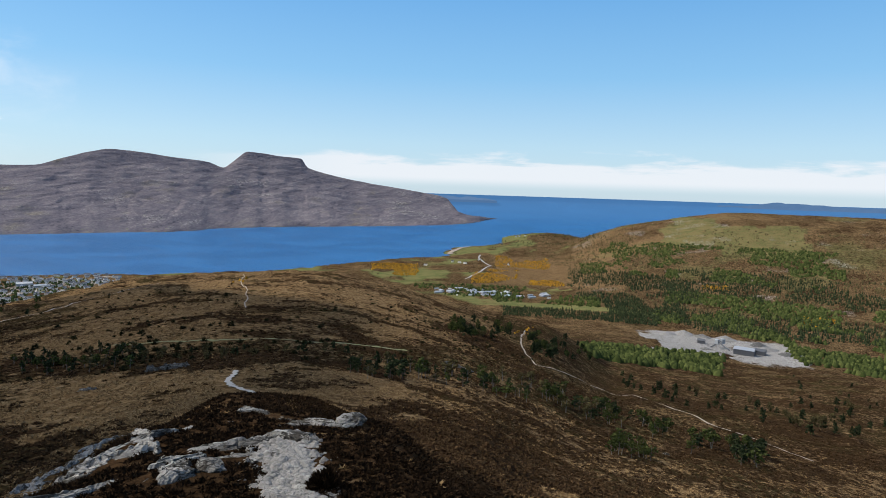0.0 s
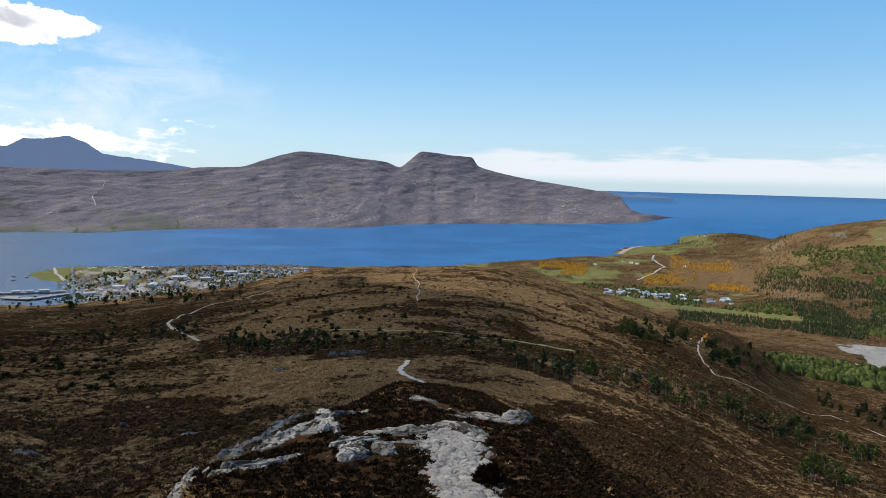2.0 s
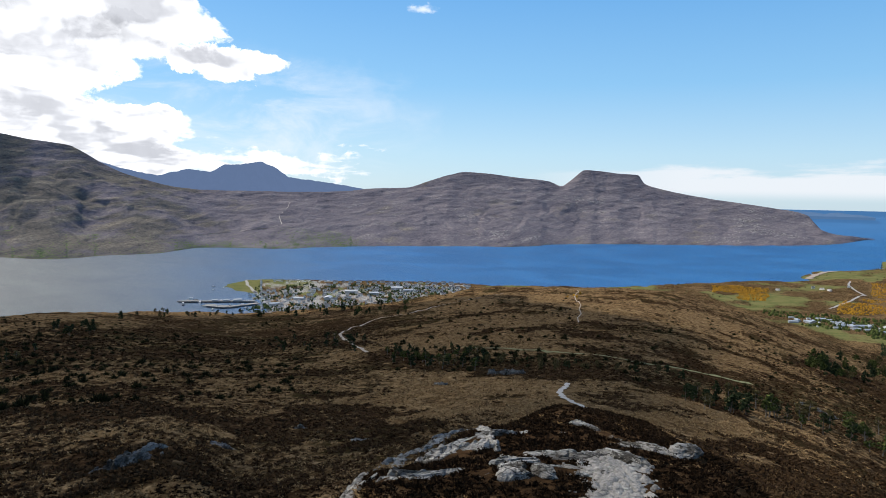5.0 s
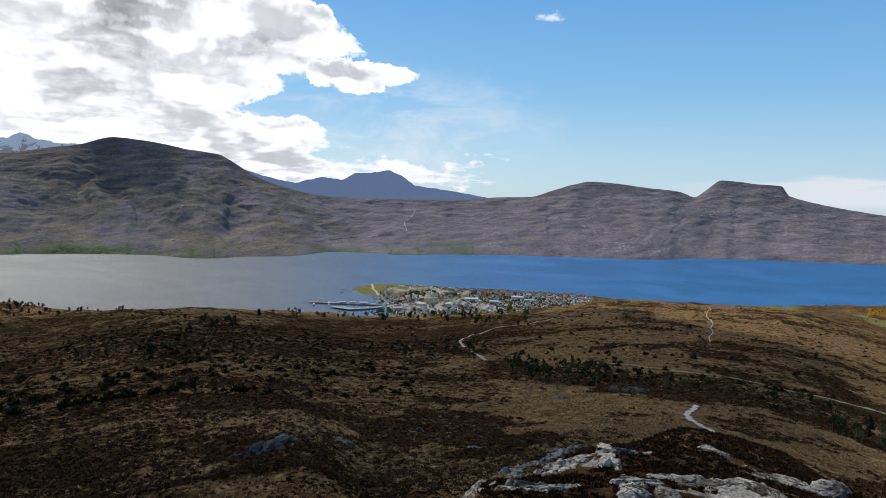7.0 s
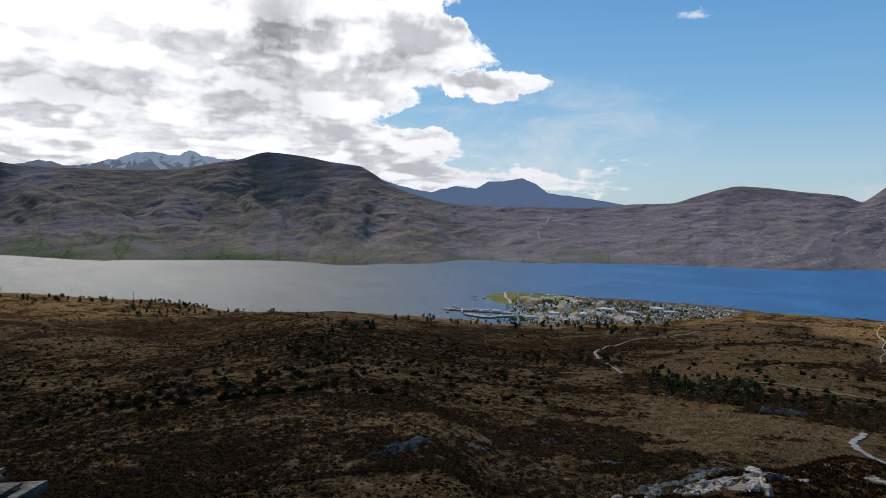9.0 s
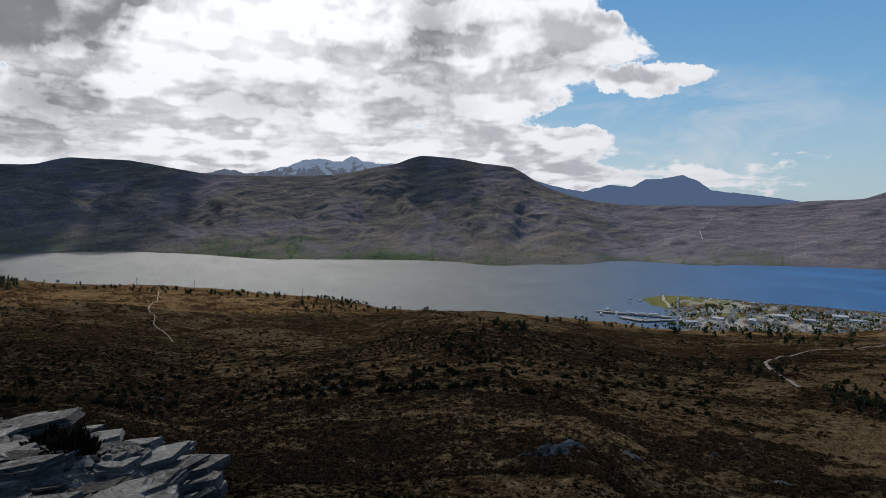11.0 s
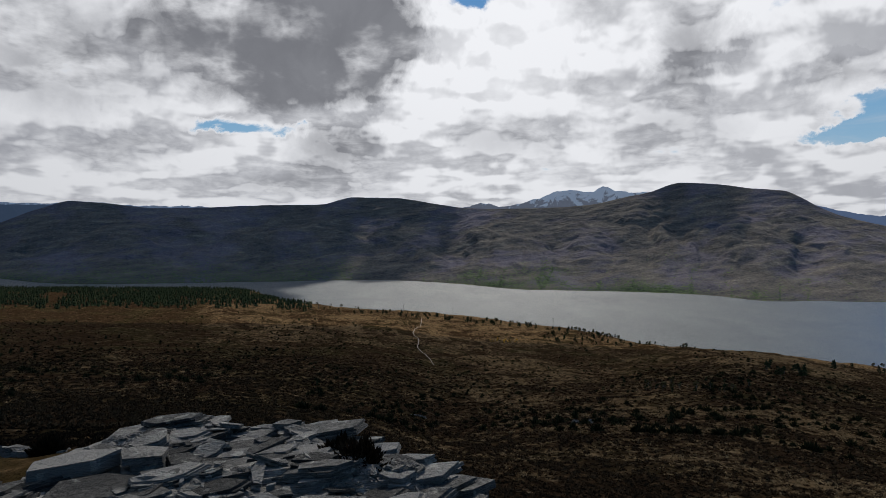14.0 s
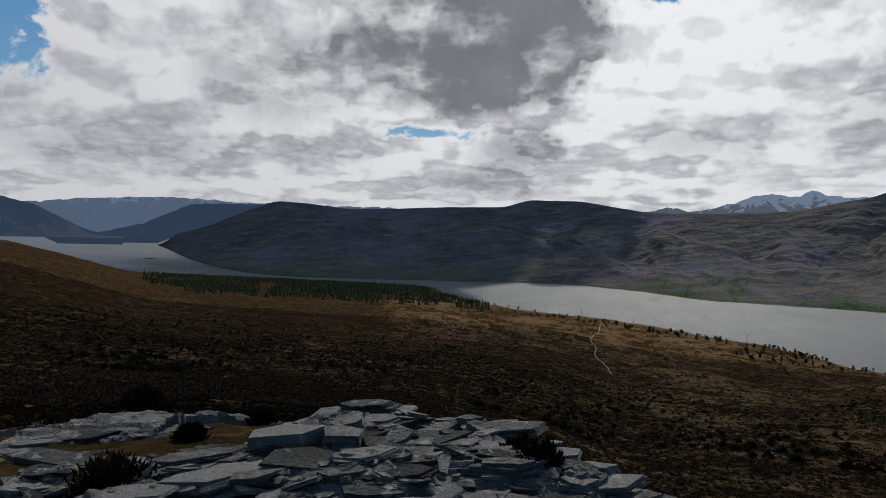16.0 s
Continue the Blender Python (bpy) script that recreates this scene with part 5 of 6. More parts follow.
def build_outcrop():
    b, r = np.meshgrid(np.arange(84, 139.1, 0.16), np.exp(np.linspace(math.log(4.0), math.log(11.8), 190)), indexing="ij")
    p, d = ground_many(b, r)
    x, y = p[..., 0], p[..., 1]
    front = np.interp(b, [84, 87, 90, 95, 96.5, 101, 103, 112, 122, 128, 139], [6.0, 6.9, 7.3, 7.6, 8.6, 8.8, 9.8, 10.0, 10.4, 10.9, 11.2])
    front = front + 0.7 * fbm(b / 3.0, r * 0 + 4, 4, 61)
    edge = np.clip((front - r) / 0.16, -1, 1) * np.clip((b - 85.5) / 0.6, -1, 1)
    h = outcrop_height(x, y)
    soil = fbm(x / 1.1, y / 1.1, 4, 66)
    h = np.where(soil > 0.22, h - 0.20, h)
    h = h + np.clip((r - 6.5) / 3.0, 0, 1) * np.interp(b, [84, 104, 112, 118, 139], [0.05, 0.14, 0.12, -0.06, -0.12]) + 0.015 * fbm(x * 6, y * 6, 3, 68)
    z = p[..., 2] + np.where(edge > 0, np.sqrt(np.maximum(edge, 0)) * h, edge * 0.8)
    mesh = grid_mesh("slate_outcrop", np.stack([x, y, z], -1))
    mesh.polygons.foreach_set("use_smooth", np.zeros(len(mesh.polygons), dtype=bool))
    body = blank_thing("slate_outcrop")
    tagged(body, "stepped grey slate outcrop with split, tilted slabs", "rock outcrop")
    mesh.materials.append(SLATE_BED)
    part("pavement", mesh, body)
    rng = random.Random(12)

    def top(bearing, dist):
        fb = min(max(int(round((bearing - 84) / 0.16)), 0), z.shape[0] - 1)
        fr = min(max(int(round(np.interp(math.log(dist), [math.log(4.0), math.log(11.8)], [0, 189]))), 0), 189)
        return Vector((x[fb, fr], y[fb, fr], z[fb, fr]))

    def lay(bearing, dist, long, wide, thick, turn, tip=0.0, side=0.0, raise_=0.0, who=body, name="slab"):
        ob = new(name, rng.choice(SLABS))
        ob.parent = who
        at = top(bearing, dist) + Vector((0, 0, raise_ - 0.02))
        ob.matrix_basis = Matrix.Translation(at) @ pose(0, 0, 0, tip, side, STRIKE + turn) @ Matrix.Diagonal((long / 2, wide / 2, thick, 1))
        return ob

    # the stack on the outcrop's brow
    for k, (bear, dist, long, wide, thick, up) in enumerate([(112.6, 9.0, 1.5, 0.75, 0.15, 0.0), (110.4, 9.05, 1.15, 0.6, 0.17, 0.0), (113.0, 9.1, 1.3, 0.65, 0.13, 0.15),
                                                              (109.4, 9.2, 0.95, 0.5, 0.16, 0.15), (111.5, 9.2, 1.0, 0.5, 0.10, 0.28), (115.0, 9.0, 0.9, 0.5, 0.10, 0.12)]):
        lay(bear, dist, long, wide, thick, rng.uniform(-8, 8), rng.uniform(-3, 3), rng.uniform(-3, 3), up)
    # long flags of the pavement
    for bear, dist, long, wide, thick in [(103.5, 8.3, 1.25, 0.55, 0.09), (99.6, 8.0, 1.2, 0.5, 0.10), (101.5, 7.3, 1.3, 0.6, 0.08), (106.6, 7.4, 1.2, 0.6, 0.07), (97.5, 7.9, 0.9, 0.4, 0.12),
                                           (92.4, 6.9, 1.1, 0.5, 0.12), (89.6, 6.5, 0.9, 0.5, 0.20), (88.3, 6.3, 0.6, 0.4, 0.26), (95.0, 7.0, 0.8, 0.45, 0.12), (109.8, 6.4, 1.5, 0.5, 0.09),
                                           (131.6, 8.9, 1.6, 0.6, 0.14), (128.5, 8.6, 1.4, 0.5, 0.10), (133.6, 8.6, 1.3, 0.5, 0.16), (123.0, 7.4, 1.7, 0.5, 0.12), (119.6, 7.2, 0.9, 0.6, 0.30),
                                           (126.0, 7.0, 1.3, 0.5, 0.12), (121.6, 6.5, 1.0, 0.5, 0.22), (117.6, 6.2, 1.1, 0.5, 0.10), (128.0, 11.0, 1.5, 0.6, 0.22), (126.5, 10.8, 1.1, 0.5, 0.15)]:
        lay(bear, dist, long, wide, thick, rng.uniform(-14, 14), rng.uniform(-4, 7), rng.uniform(-5, 5))
    # thin beds that step down towards the viewer
    for k in range(150):
        bear, dist = rng.uniform(87.5, 137), rng.uniform(5.0, 9.6)
        if dist > np.interp(bear, [86, 95, 103, 122, 138], [6.5, 7.5, 9.2, 9.8, 10.2]):
            continue
        wide = rng.uniform(0.14, 0.42)
        lay(bear, dist, wide * rng.uniform(1.8, 3.6), wide, rng.uniform(0.04, 0.12), rng.gauss(0, 9), rng.gauss(3, 2.5), rng.gauss(-3, 2.5), rng.uniform(-0.03, 0.03))
    # loose blocks: things of their own
    for bear, dist, long, wide, thick, tip, side in [(114.6, 7.0, 0.55, 0.42, 0.24, 2, 4), (116.8, 7.6, 0.5, 0.4, 0.24, -4, 6), (113.6, 7.6, 0.55, 0.35, 0.20, 5, -8), (111.9, 7.0, 0.42, 0.34, 0.20, 12, 10),
                                                     (109.9, 7.0, 0.45, 0.25, 0.10, 2, 3), (105.3, 7.5, 0.22, 0.17, 0.10, 10, 5), (113.0, 6.5, 0.45, 0.3, 0.07, 18, -12), (115.7, 6.5, 0.40, 0.3, 0.06, -20, 15),
                                                     (117.3, 7.0, 0.35, 0.25, 0.05, 30, 25), (125.4, 9.2, 0.85, 0.45, 0.06, 10, 4), (135.4, 7.9, 0.6, 0.45, 0.07, -14, 6), (122.0, 9.0, 0.5, 0.2, 0.10, 3, 2), (120.0, 6.2, 0.25, 0.2, 0.06, 12, 8)]:
        ob = lay(bear, dist, long, wide, thick, rng.uniform(-50, 50), tip, side, 0.0, None, "slate_block")
        tagged(ob, "loose split slate block lying on the outcrop", "rock", group="loose slate blocks")
    # smaller flags and chips
    for k in range(1500):
        bear, dist = rng.uniform(86.5, 138), rng.uniform(4.8, 9.3)
        if dist > np.interp(bear, [86, 95, 103, 122, 138], [6.3, 7.3, 9.0, 9.6, 10]):
            continue
        s = 0.05 + 0.30 * rng.random() ** 2.6
        lay(bear, dist, s * rng.uniform(1.2, 2.4), s, rng.uniform(0.02, 0.07), rng.gauss(0, 30), rng.gauss(2, 11), rng.gauss(0, 11))
    # rubble in the hollows
    rr = np.random.default_rng(31)
    n = 5200
    bb, dd = rr.uniform(86, 138, n), rr.uniform(4.6, 9.4, n)
    where = (fbm(bb / 4, dd * 1.2, 3, 71) > 0.0) & (dd < np.interp(bb, [86, 95, 103, 122, 138], [6.3, 7.3, 9.0, 9.6, 10]))
    pts = np.array([top(q, w) for q, w in zip(bb[where], dd[where])])
    v, f = dome_tuft()
    strew("slate_rubble", "broken slate chips lying in the hollows", "rubble", RUBBLE, v, f, pts, rr.gamma(2.0, 0.013, len(pts)) + 0.012, 0.7, 41)


build_outcrop()


def gravel_path():
    rng = np.random.default_rng(5)
    n = 5200
    t = rng.uniform(0, 1, n)
    bear = np.interp(t, [0, 0.5, 1], [14.2, 13.0, 11.2]) + rng.normal(0, 1.25, n)
    dist = np.interp(t, [0, 0.5, 1], [12.0, 9.4, 7.0]) + rng.normal(0, 0.2, n)
    p, d = ground_many(bear, dist)
    v, f = dome_tuft()
    strew("path_gravel", "loose pale stones on the worn summit path", "gravel", RUBBLE, v, f, p, rng.gamma(2.0, 0.014, n) + 0.012, 0.7, 43)


gravel_path()


def heather_bush(bearing, dip, wide, tall, seed, start=3.0):
    """A rounded heather bush: stems and a thick coat of fine sprigs."""
    rng = random.Random(seed)
    p = ground(bearing, seen_at(bearing, dip, start))
    wood, sprig = bmesh.new(), bmesh.new()
    for k in range(1500):
        a, e = rng.uniform(0, 2 * math.pi), rng.uniform(0.05, 1.45)
        n = Vector((math.cos(a) * math.cos(e), math.sin(a) * math.cos(e), math.sin(e)))
        q = Vector((n.x * wide / 2, n.y * wide / 2, n.z * tall)) * rng.uniform(0.55, 1.0) * (1 + 0.35 * noise.noise(n * 2.2 + Vector((seed, 0, 0))))
        if k % 50 == 0:
            branch_stub = [wood.verts.new(Vector((n.x, n.y, 0)) * 0.03 + Vector((0.01 * math.cos(t), 0.01 * math.sin(t), -0.03))) for t in (0, 2.1, 4.2)]
            tip = wood.verts.new(q)
            for i in range(3):
                wood.faces.new((branch_stub[i], branch_stub[(i + 1) % 3], tip))
        s = n.orthogonal().normalized()
        s.rotate(Matrix.Rotation(rng.uniform(0, 6.28), 3, n))
        w = rng.uniform(0.008, 0.02)
        sprig.faces.new([sprig.verts.new(q - s * w), sprig.verts.new(q + s * w), sprig.verts.new(q + n * w * rng.uniform(1.5, 3.5) + Vector((0, 0, w)))])
        sprig.faces.new([sprig.verts.new(q - s * w * 2 - n * 0.06), sprig.verts.new(q + s * w * 2 - n * 0.06), sprig.verts.new(q + s.cross(n) * w * 2)])
    ob = blank_thing("heather_bush", p)
    tagged(ob, "dark heather bush rooted between grey slate slabs", "bush")
    part("stem", bm_mesh("stem", wood, DARK_HEATHER), ob)
    part("foliage", bm_mesh("foliage", sprig, DARK_HEATHER), ob)


heather_bush(97.7, -20.6, 0.62, 0.42, 1)
heather_bush(99.0, -19.0, 0.45, 0.28, 2)
heather_bush(102.5, -16.9, 0.40, 0.18, 3)
heather_bush(132.6, -19.6, 0.95, 0.35, 4)
heather_bush(120.2, -15.6, 0.4, 0.16, 5)
heather_bush(129.0, -13.9, 0.8, 0.35, 6, 9.5)
heather_bush(126.0, -16.2, 0.4, 0.16, 7)
heather_bush(10.0, -25.4, 0.5, 0.25, 8)

for k_, (b_, d_, l_, w_, t_) in enumerate([(29.6, -21.7, 2.2, 0.7, 36), (27.2, -21.0, 2.0, 0.6, 40), (23.6, -20.0, 1.4, 0.5, 28), (30.6, -23.6, 1.4, 0.5, 34), (19.2, -21.5, 1.3, 0.5, 8), (17.8, -22.6, 1.0, 0.5, -20),
                                            (13.0, -21.3, 1.2, 0.7, -30), (12.4, -20.2, 0.9, 0.35, -12), (16.4, -18.9, 0.7, 0.25, -14), (22.4, -22.4, 0.8, 0.3, 20), (20.2, -23.6, 0.7, 0.35, 25)]):
    bedrock(b_, d_, l_, w_, t_, 0.13, 60 + k_, PALE)


plant_moor()

# ---------------------------------------------------------------- trees and scrub
BARK = plain("tree_bark", (0.085, 0.065, 0.05), 0.9, 0.2)
BIRCH_BARK = plain("birch_bark", (0.13, 0.115, 0.10), 0.85, 0.2)
PINE_LEAF = plant_material("pine_needles", [(0.25, (0.010, 0.015, 0.008)), (0.55, (0.023, 0.031, 0.015)), (0.85, (0.048, 0.058, 0.026))])
BIRCH_LEAF = plant_material("birch_leaves", [(0.25, (0.018, 0.025, 0.008)), (0.55, (0.040, 0.052, 0.016)), (0.85, (0.085, 0.095, 0.030))])
OLIVE_LEAF = plant_material("bare_twigs", [(0.25, (0.04, 0.032, 0.015)), (0.55, (0.072, 0.06, 0.027)), (0.85, (0.12, 0.10, 0.045))])
TOWN_LEAF = plant_material("garden_leaves", [(0.25, (0.014, 0.022, 0.009)), (0.55, (0.030, 0.042, 0.016)), (0.85, (0.06, 0.075, 0.026))])
GORSE_LEAF = plant_material("gorse_bloom", [(0.25, (0.060, 0.042, 0.012)), (0.5, (0.20, 0.105, 0.014)), (0.85, (0.38, 0.20, 0.020))])


def branch(bm, a, b, ra, rb, sides=5):
    a, b = Vector(a), Vector(b)
    q = (b - a).to_track_quat("Z", "Y")
    rings = []
    for c, rad in ((a, ra), (b, rb)):
        rings.append([bm.verts.new(c + q @ Vector((rad * math.cos(2 * math.pi * k / sides), rad * math.sin(2 * math.pi * k / sides), 0))) for k in range(sides)])
    for k in range(sides):
        bm.faces.new((rings[0][k], rings[0][(k + 1) % sides], rings[1][(k + 1) % sides], rings[1][k]))


def tree_parts(kind, seed):
    """Trunk with limbs, and a crown of many small leaf clumps, for a tree one metre tall."""
    rng = random.Random(seed)
    wood, leaf = bmesh.new(), bmesh.new()
    lean = Vector((rng.uniform(-0.05, 0.05), rng.uniform(-0.05, 0.05), 0))
    axis = [Vector((0, 0, -0.05)), Vector((0, 0, 0.35)) + lean, Vector((0, 0, 0.7)) + lean * 2, Vector((0, 0, 0.97)) + lean * 2.4]
    for k, (ra, rb) in enumerate(((0.032, 0.024), (0.024, 0.013), (0.013, 0.003))):
        branch(wood, axis[k], axis[k + 1], ra, rb, 6)
    clumps = []
    count = {"pine": 17, "spruce": 20, "birch": 18}[kind]
    for k in range(count):
        h = rng.uniform(0.16, 0.98) if kind != "birch" else rng.uniform(0.28, 0.98)
        f = (h - 0.12) / 0.86
        base = lean * (2.4 * h) + Vector((0, 0, h))
        spread = {"pine": 0.33 * (1 - f) ** 0.6 + 0.05, "spruce": 0.30 * (1 - f) + 0.03, "birch": 0.34 * math.sin(math.pi * min(f * 0.85 + 0.12, 1)) + 0.05}[kind]
        a = rng.uniform(0, 2 * math.pi)
        out = spread * rng.uniform(0.45, 1.0)
        tip = base + Vector((math.cos(a) * out, math.sin(a) * out, out * (0.25 if kind != "birch" else 0.6)))
        branch(wood, base - Vector((0, 0, 0.06)), tip, 0.008, 0.003, 4)
        clumps.append((tip, rng.uniform(0.05, 0.10) * (1.15 if kind != "spruce" else 0.85)))
        clumps.append((base + (tip - base) * 0.5 + Vector((0, 0, rng.uniform(-0.02, 0.05))), rng.uniform(0.05, 0.09)))
    for c, size in clumps:
        for j in range(11):
            n = Vector((rng.gauss(0, 1), rng.gauss(0, 1), rng.gauss(0, 0.8))).normalized()
            o = c + n * size * rng.uniform(0.35, 1.0)
            side = n.orthogonal().normalized()
            side.rotate(Matrix.Rotation(rng.uniform(0, 6.28), 3, n))
            up = n.cross(side)
            w = size * rng.uniform(0.45, 0.85)
            q = [leaf.verts.new(o + side * w), leaf.verts.new(o + up * w * 0.8 + n * w * 0.3), leaf.verts.new(o - side * w), leaf.verts.new(o - up * w * 0.8 - n * w * 0.2)]
            leaf.faces.new(q[:3])
            leaf.faces.new((q[0], q[2], q[3]))
    return wood, leaf


TREES = {}
for kind_, leaf_, bark_, label_ in (("pine", PINE_LEAF, BARK, "dark green young pine growing on the moor"), ("birch", BIRCH_LEAF, BIRCH_BARK, "fresh green young birch growing on the moor"),
                                    ("twiggy", OLIVE_LEAF, BIRCH_BARK, "sparse olive-brown young birch on the moor")):
    made_ = []
    for k_ in range(4):
        wood_, crown_ = tree_parts({"twiggy": "birch"}.get(kind_, kind_), 50 + 7 * k_ + len(kind_))
        made_.append((bm_mesh("trunk", wood_, bark_), bm_mesh("crown", crown_, leaf_)))
    TREES[kind_] = (made_, label_)


def plant_tree(kind, bearing, r, height, rng):
    meshes, label = TREES[kind]
    trunk, crown = rng.choice(meshes)
    ob = blank_thing("tree")
    height *= 0.85
    wide = height * rng.uniform(0.85, 1.3)
    ob.matrix_basis = Matrix.Translation(ground(bearing, r)) @ pose(0, 0, 0, 0, 0, rng.uniform(0, 360)) @ Matrix.Diagonal((wide, wide, height, 1))
    tagged(ob, label, "tree", group="young trees on the moor")
    part("trunk", trunk, ob)
    part("crown", crown, ob)


CROWD = {}


def grove(b0, b1, d0, d1, count, kinds, h0, h1, seed, start=30.0, single=True):
    """Young trees within a window of bearings and dips."""
    rng = random.Random(seed)
    for k in range(count):
        bear = rng.uniform(b0, b1)
        f = (bear - b0) / (b1 - b0)
        dip = rng.uniform(d0, d1) if not isinstance(d0, tuple) else rng.uniform(d0[0] + (d1[0] - d0[0]) * f, d0[1] + (d1[1] - d0[1]) * f)
        r = seen_at(bear, dip, start)
        if r and single:
            plant_tree(rng.choice(kinds), bear, r, rng.uniform(h0, h1), rng)
        elif r:
            CROWD.setdefault(rng.choice(kinds), []).append((ground(bear, r), rng.uniform(h0, h1)))


grove(25, 34, -14.9, -13.2, 46, ["birch", "pine", "twiggy", "pine"], 1.6, 3.0, 1)
grove(34, 44, -13.4, -12.2, 22, ["pine", "twiggy", "pine"], 1.6, 3.0, 2)
grove(8, 25, -14.8, -13.9, 26, ["twiggy", "pine", "twiggy"], 1.0, 2.2, 3, single=False)
grove(3, 8, -16.6, -15.4, 22, ["pine", "pine", "twiggy"], 1.8, 3.4, 4)
grove(-8, 3, (-18.2, -16.6), (-16.4, -15.4), 34, ["birch", "pine", "twiggy"], 1.8, 3.6, 5)
grove(-20, -8, (-20.2, -18.9), (-18.0, -16.6), 52, ["birch", "pine", "birch", "twiggy"], 2.8, 5.0, 6)
grove(-19, -15.5, -21.6, -20.4, 16, ["birch"], 2.2, 3.6, 7)
grove(-27.5, -22, -20.8, -19.4, 24, ["pine", "pine", "birch"], 3.5, 5.5, 8)
grove(-30, -16, (-17.6, -16.4), (-16.6, -15.2), 44, ["pine", "pine", "twiggy"], 3.5, 6.0, 9, single=False)
grove(-6.5, -1, -13.0, -11.5, 36, ["birch", "pine", "twiggy", "birch"], 3.5, 6.0, 10, single=False)
grove(-13.5, -8, -14.3, -12.5, 40, ["pine", "pine", "birch"], 4.0, 7.0, 11, single=False)
grove(-36, -29, -18.0, -13.5, 44, ["pine", "twiggy", "pine"], 3.0, 6.0, 12, single=False)
grove(57, 60.5, -10.9, -10.2, 14, ["pine"], 2.0, 4.0, 13)
grove(66.3, 69.5, -12.9, -12.1, 16, ["pine", "twiggy"], 1.2, 2.4, 14)
grove(61, 66, -12.8, -11.6, 10, ["pine", "twiggy"], 1.2, 2.4, 24)
grove(64, 78, -9.4, -8.4, 110, ["pine", "pine", "twiggy"], 2.0, 4.5, 15, single=False)
grove(46, 56, -10.2, -9.55, 26, ["pine", "twiggy"], 2.0, 5.0, 16, single=False)
grove(32, 46, -10.4, -9.5, 44, ["pine", "pine", "birch"], 3.0, 6.0, 17, single=False)
grove(66, 90, (-9.2, -8.8), (-7.2, -6.8), 170, ["pine", "pine", "twiggy"], 2.5, 5.0, 18, single=False)
grove(90, 104, (-7.4, -6.6), (-5.9, -4.9), 40, ["pine", "twiggy"], 2.5, 6.0, 19, single=False)
grove(92, 130, -9.0, -6.4, 60, ["twiggy", "pine", "twiggy"], 1.5, 3.2, 20, single=False)
grove(70, 100, -13.5, -10.0, 40, ["twiggy", "pine"], 1.0, 2.2, 21, single=False)


def crowd_trees():
    """The many small trees farther off, joined by kind."""
    for kind, places in sorted(CROWD.items()):
        meshes, label = TREES[kind]
        for n in range(2):
            crown = meshes[n][1]
            v = np.array([q.co for q in crown.vertices])
            f = [tuple(q.vertices) for q in crown.polygons]
            mine = places[n::2]
            strew(f"young_{kind}s", label.replace("young", "scattered young"), "trees", crown.materials[0], v, f, np.array([q[0] for q in mine]), np.array([q[1] for q in mine]) * 0.85, 1.0, 60 + n, 0.08)


crowd_trees()


def crown_lumps(levels):
    """A small far tree: tiers of ragged foliage."""
    v, f = [], []
    for z, rad, tall in levels:
        base = len(v)
        v.append((0, 0, z + tall))
        for k in range(5):
            a = 2 * math.pi * k / 5 + z * 3
            v.append((rad * math.cos(a), rad * math.sin(a), z))
        f += [(base, base + 1 + k, base + 1 + (k + 1) % 5) for k in range(5)]
    return v, f


CONIFER = crown_lumps([(0.08, 0.26, 0.5), (0.34, 0.20, 0.4), (0.6, 0.13, 0.4)])
DOME = dome_tuft()
BROAD = ([(x * 0.55, y * 0.55, z * 0.95 + 0.12) for x, y, z in DOME[0]], DOME[1])


def woodland(name, label, mat, shape, windows, h0, h1, seed, start=300.0, patchy=0.1, by_distance=False):
    rng = np.random.default_rng(seed)
    pts, sizes = [], []
    for b0, b1, d0, d1, count in windows:
        bs, ds = rng.uniform(b0, b1, count), rng.uniform(d0, d1, count)
        rim = np.minimum(np.minimum(bs - b0, b1 - bs) / (b1 - b0), np.minimum(ds - d0, d1 - ds) / (d1 - d0)) * 4
        keep = fbm(bs / 3.0 + seed, ds / (90.0 if by_distance else 0.9), 4, 80 + seed) + np.minimum(rim, 0.35) > patchy
        for bear, dip in zip(bs[keep], ds[keep]):
            r = dip if by_distance else seen_at(bear, dip, start)
            if r:
                pts.append(ground(bear, r))
                sizes.append(rng.uniform(h0, h1))
    v, f = shape
    return strew(name, label, "woodland", mat, v, f, np.array(pts), np.array(sizes), 1.0, seed)


woodland("conifer_woodland", "dark conifer wood on the far hillside", PINE_LEAF, CONIFER,
         [(-22, -11, -9.2, -6.4, 2600), (-21, -14, -10.2, -9.0, 1100), (-37, -19, -8.2, -5.8, 2800), (-19, -5.5, -10.75, -10.0, 900), (-37, -20, -10.8, -9.0, 1300), (-12.5, -3.5, -4.7, -4.1, 300), (-14.5, -5.5, -4.0, -3.2, 300)], 4.0, 7.5, 1, 600, 0.18)
woodland("birch_woodland", "fresh green birch wood on the far hillside", BIRCH_LEAF, BROAD,
         [(-32, -12, -6.8, -3.8, 6000), (-38, -18, -11.1, -7.8, 5200), (-38, -28, -12.8, -10.4, 1600), (-24, -12.5, -14.2, -12.6, 1100), (-14.5, -4.5, -9.6, -8.8, 500), (-8.5, 2.5, -8.7, -8.2, 260), (-10.5, 1.5, -9.25, -8.5, 420)], 3.5, 6.5, 2, 500, 0.24)
woodland("hill_scrub", "dark scrub scattered over the far hillside", OLIVE_LEAF, BROAD, [(-38, -11, -9.7, -2.2, 2600), (-19, -7, -6.2, -3.3, 900), (-6, 21, -8.2, -4.8, 420)], 2.5, 5, 3, 1000, 0.2)
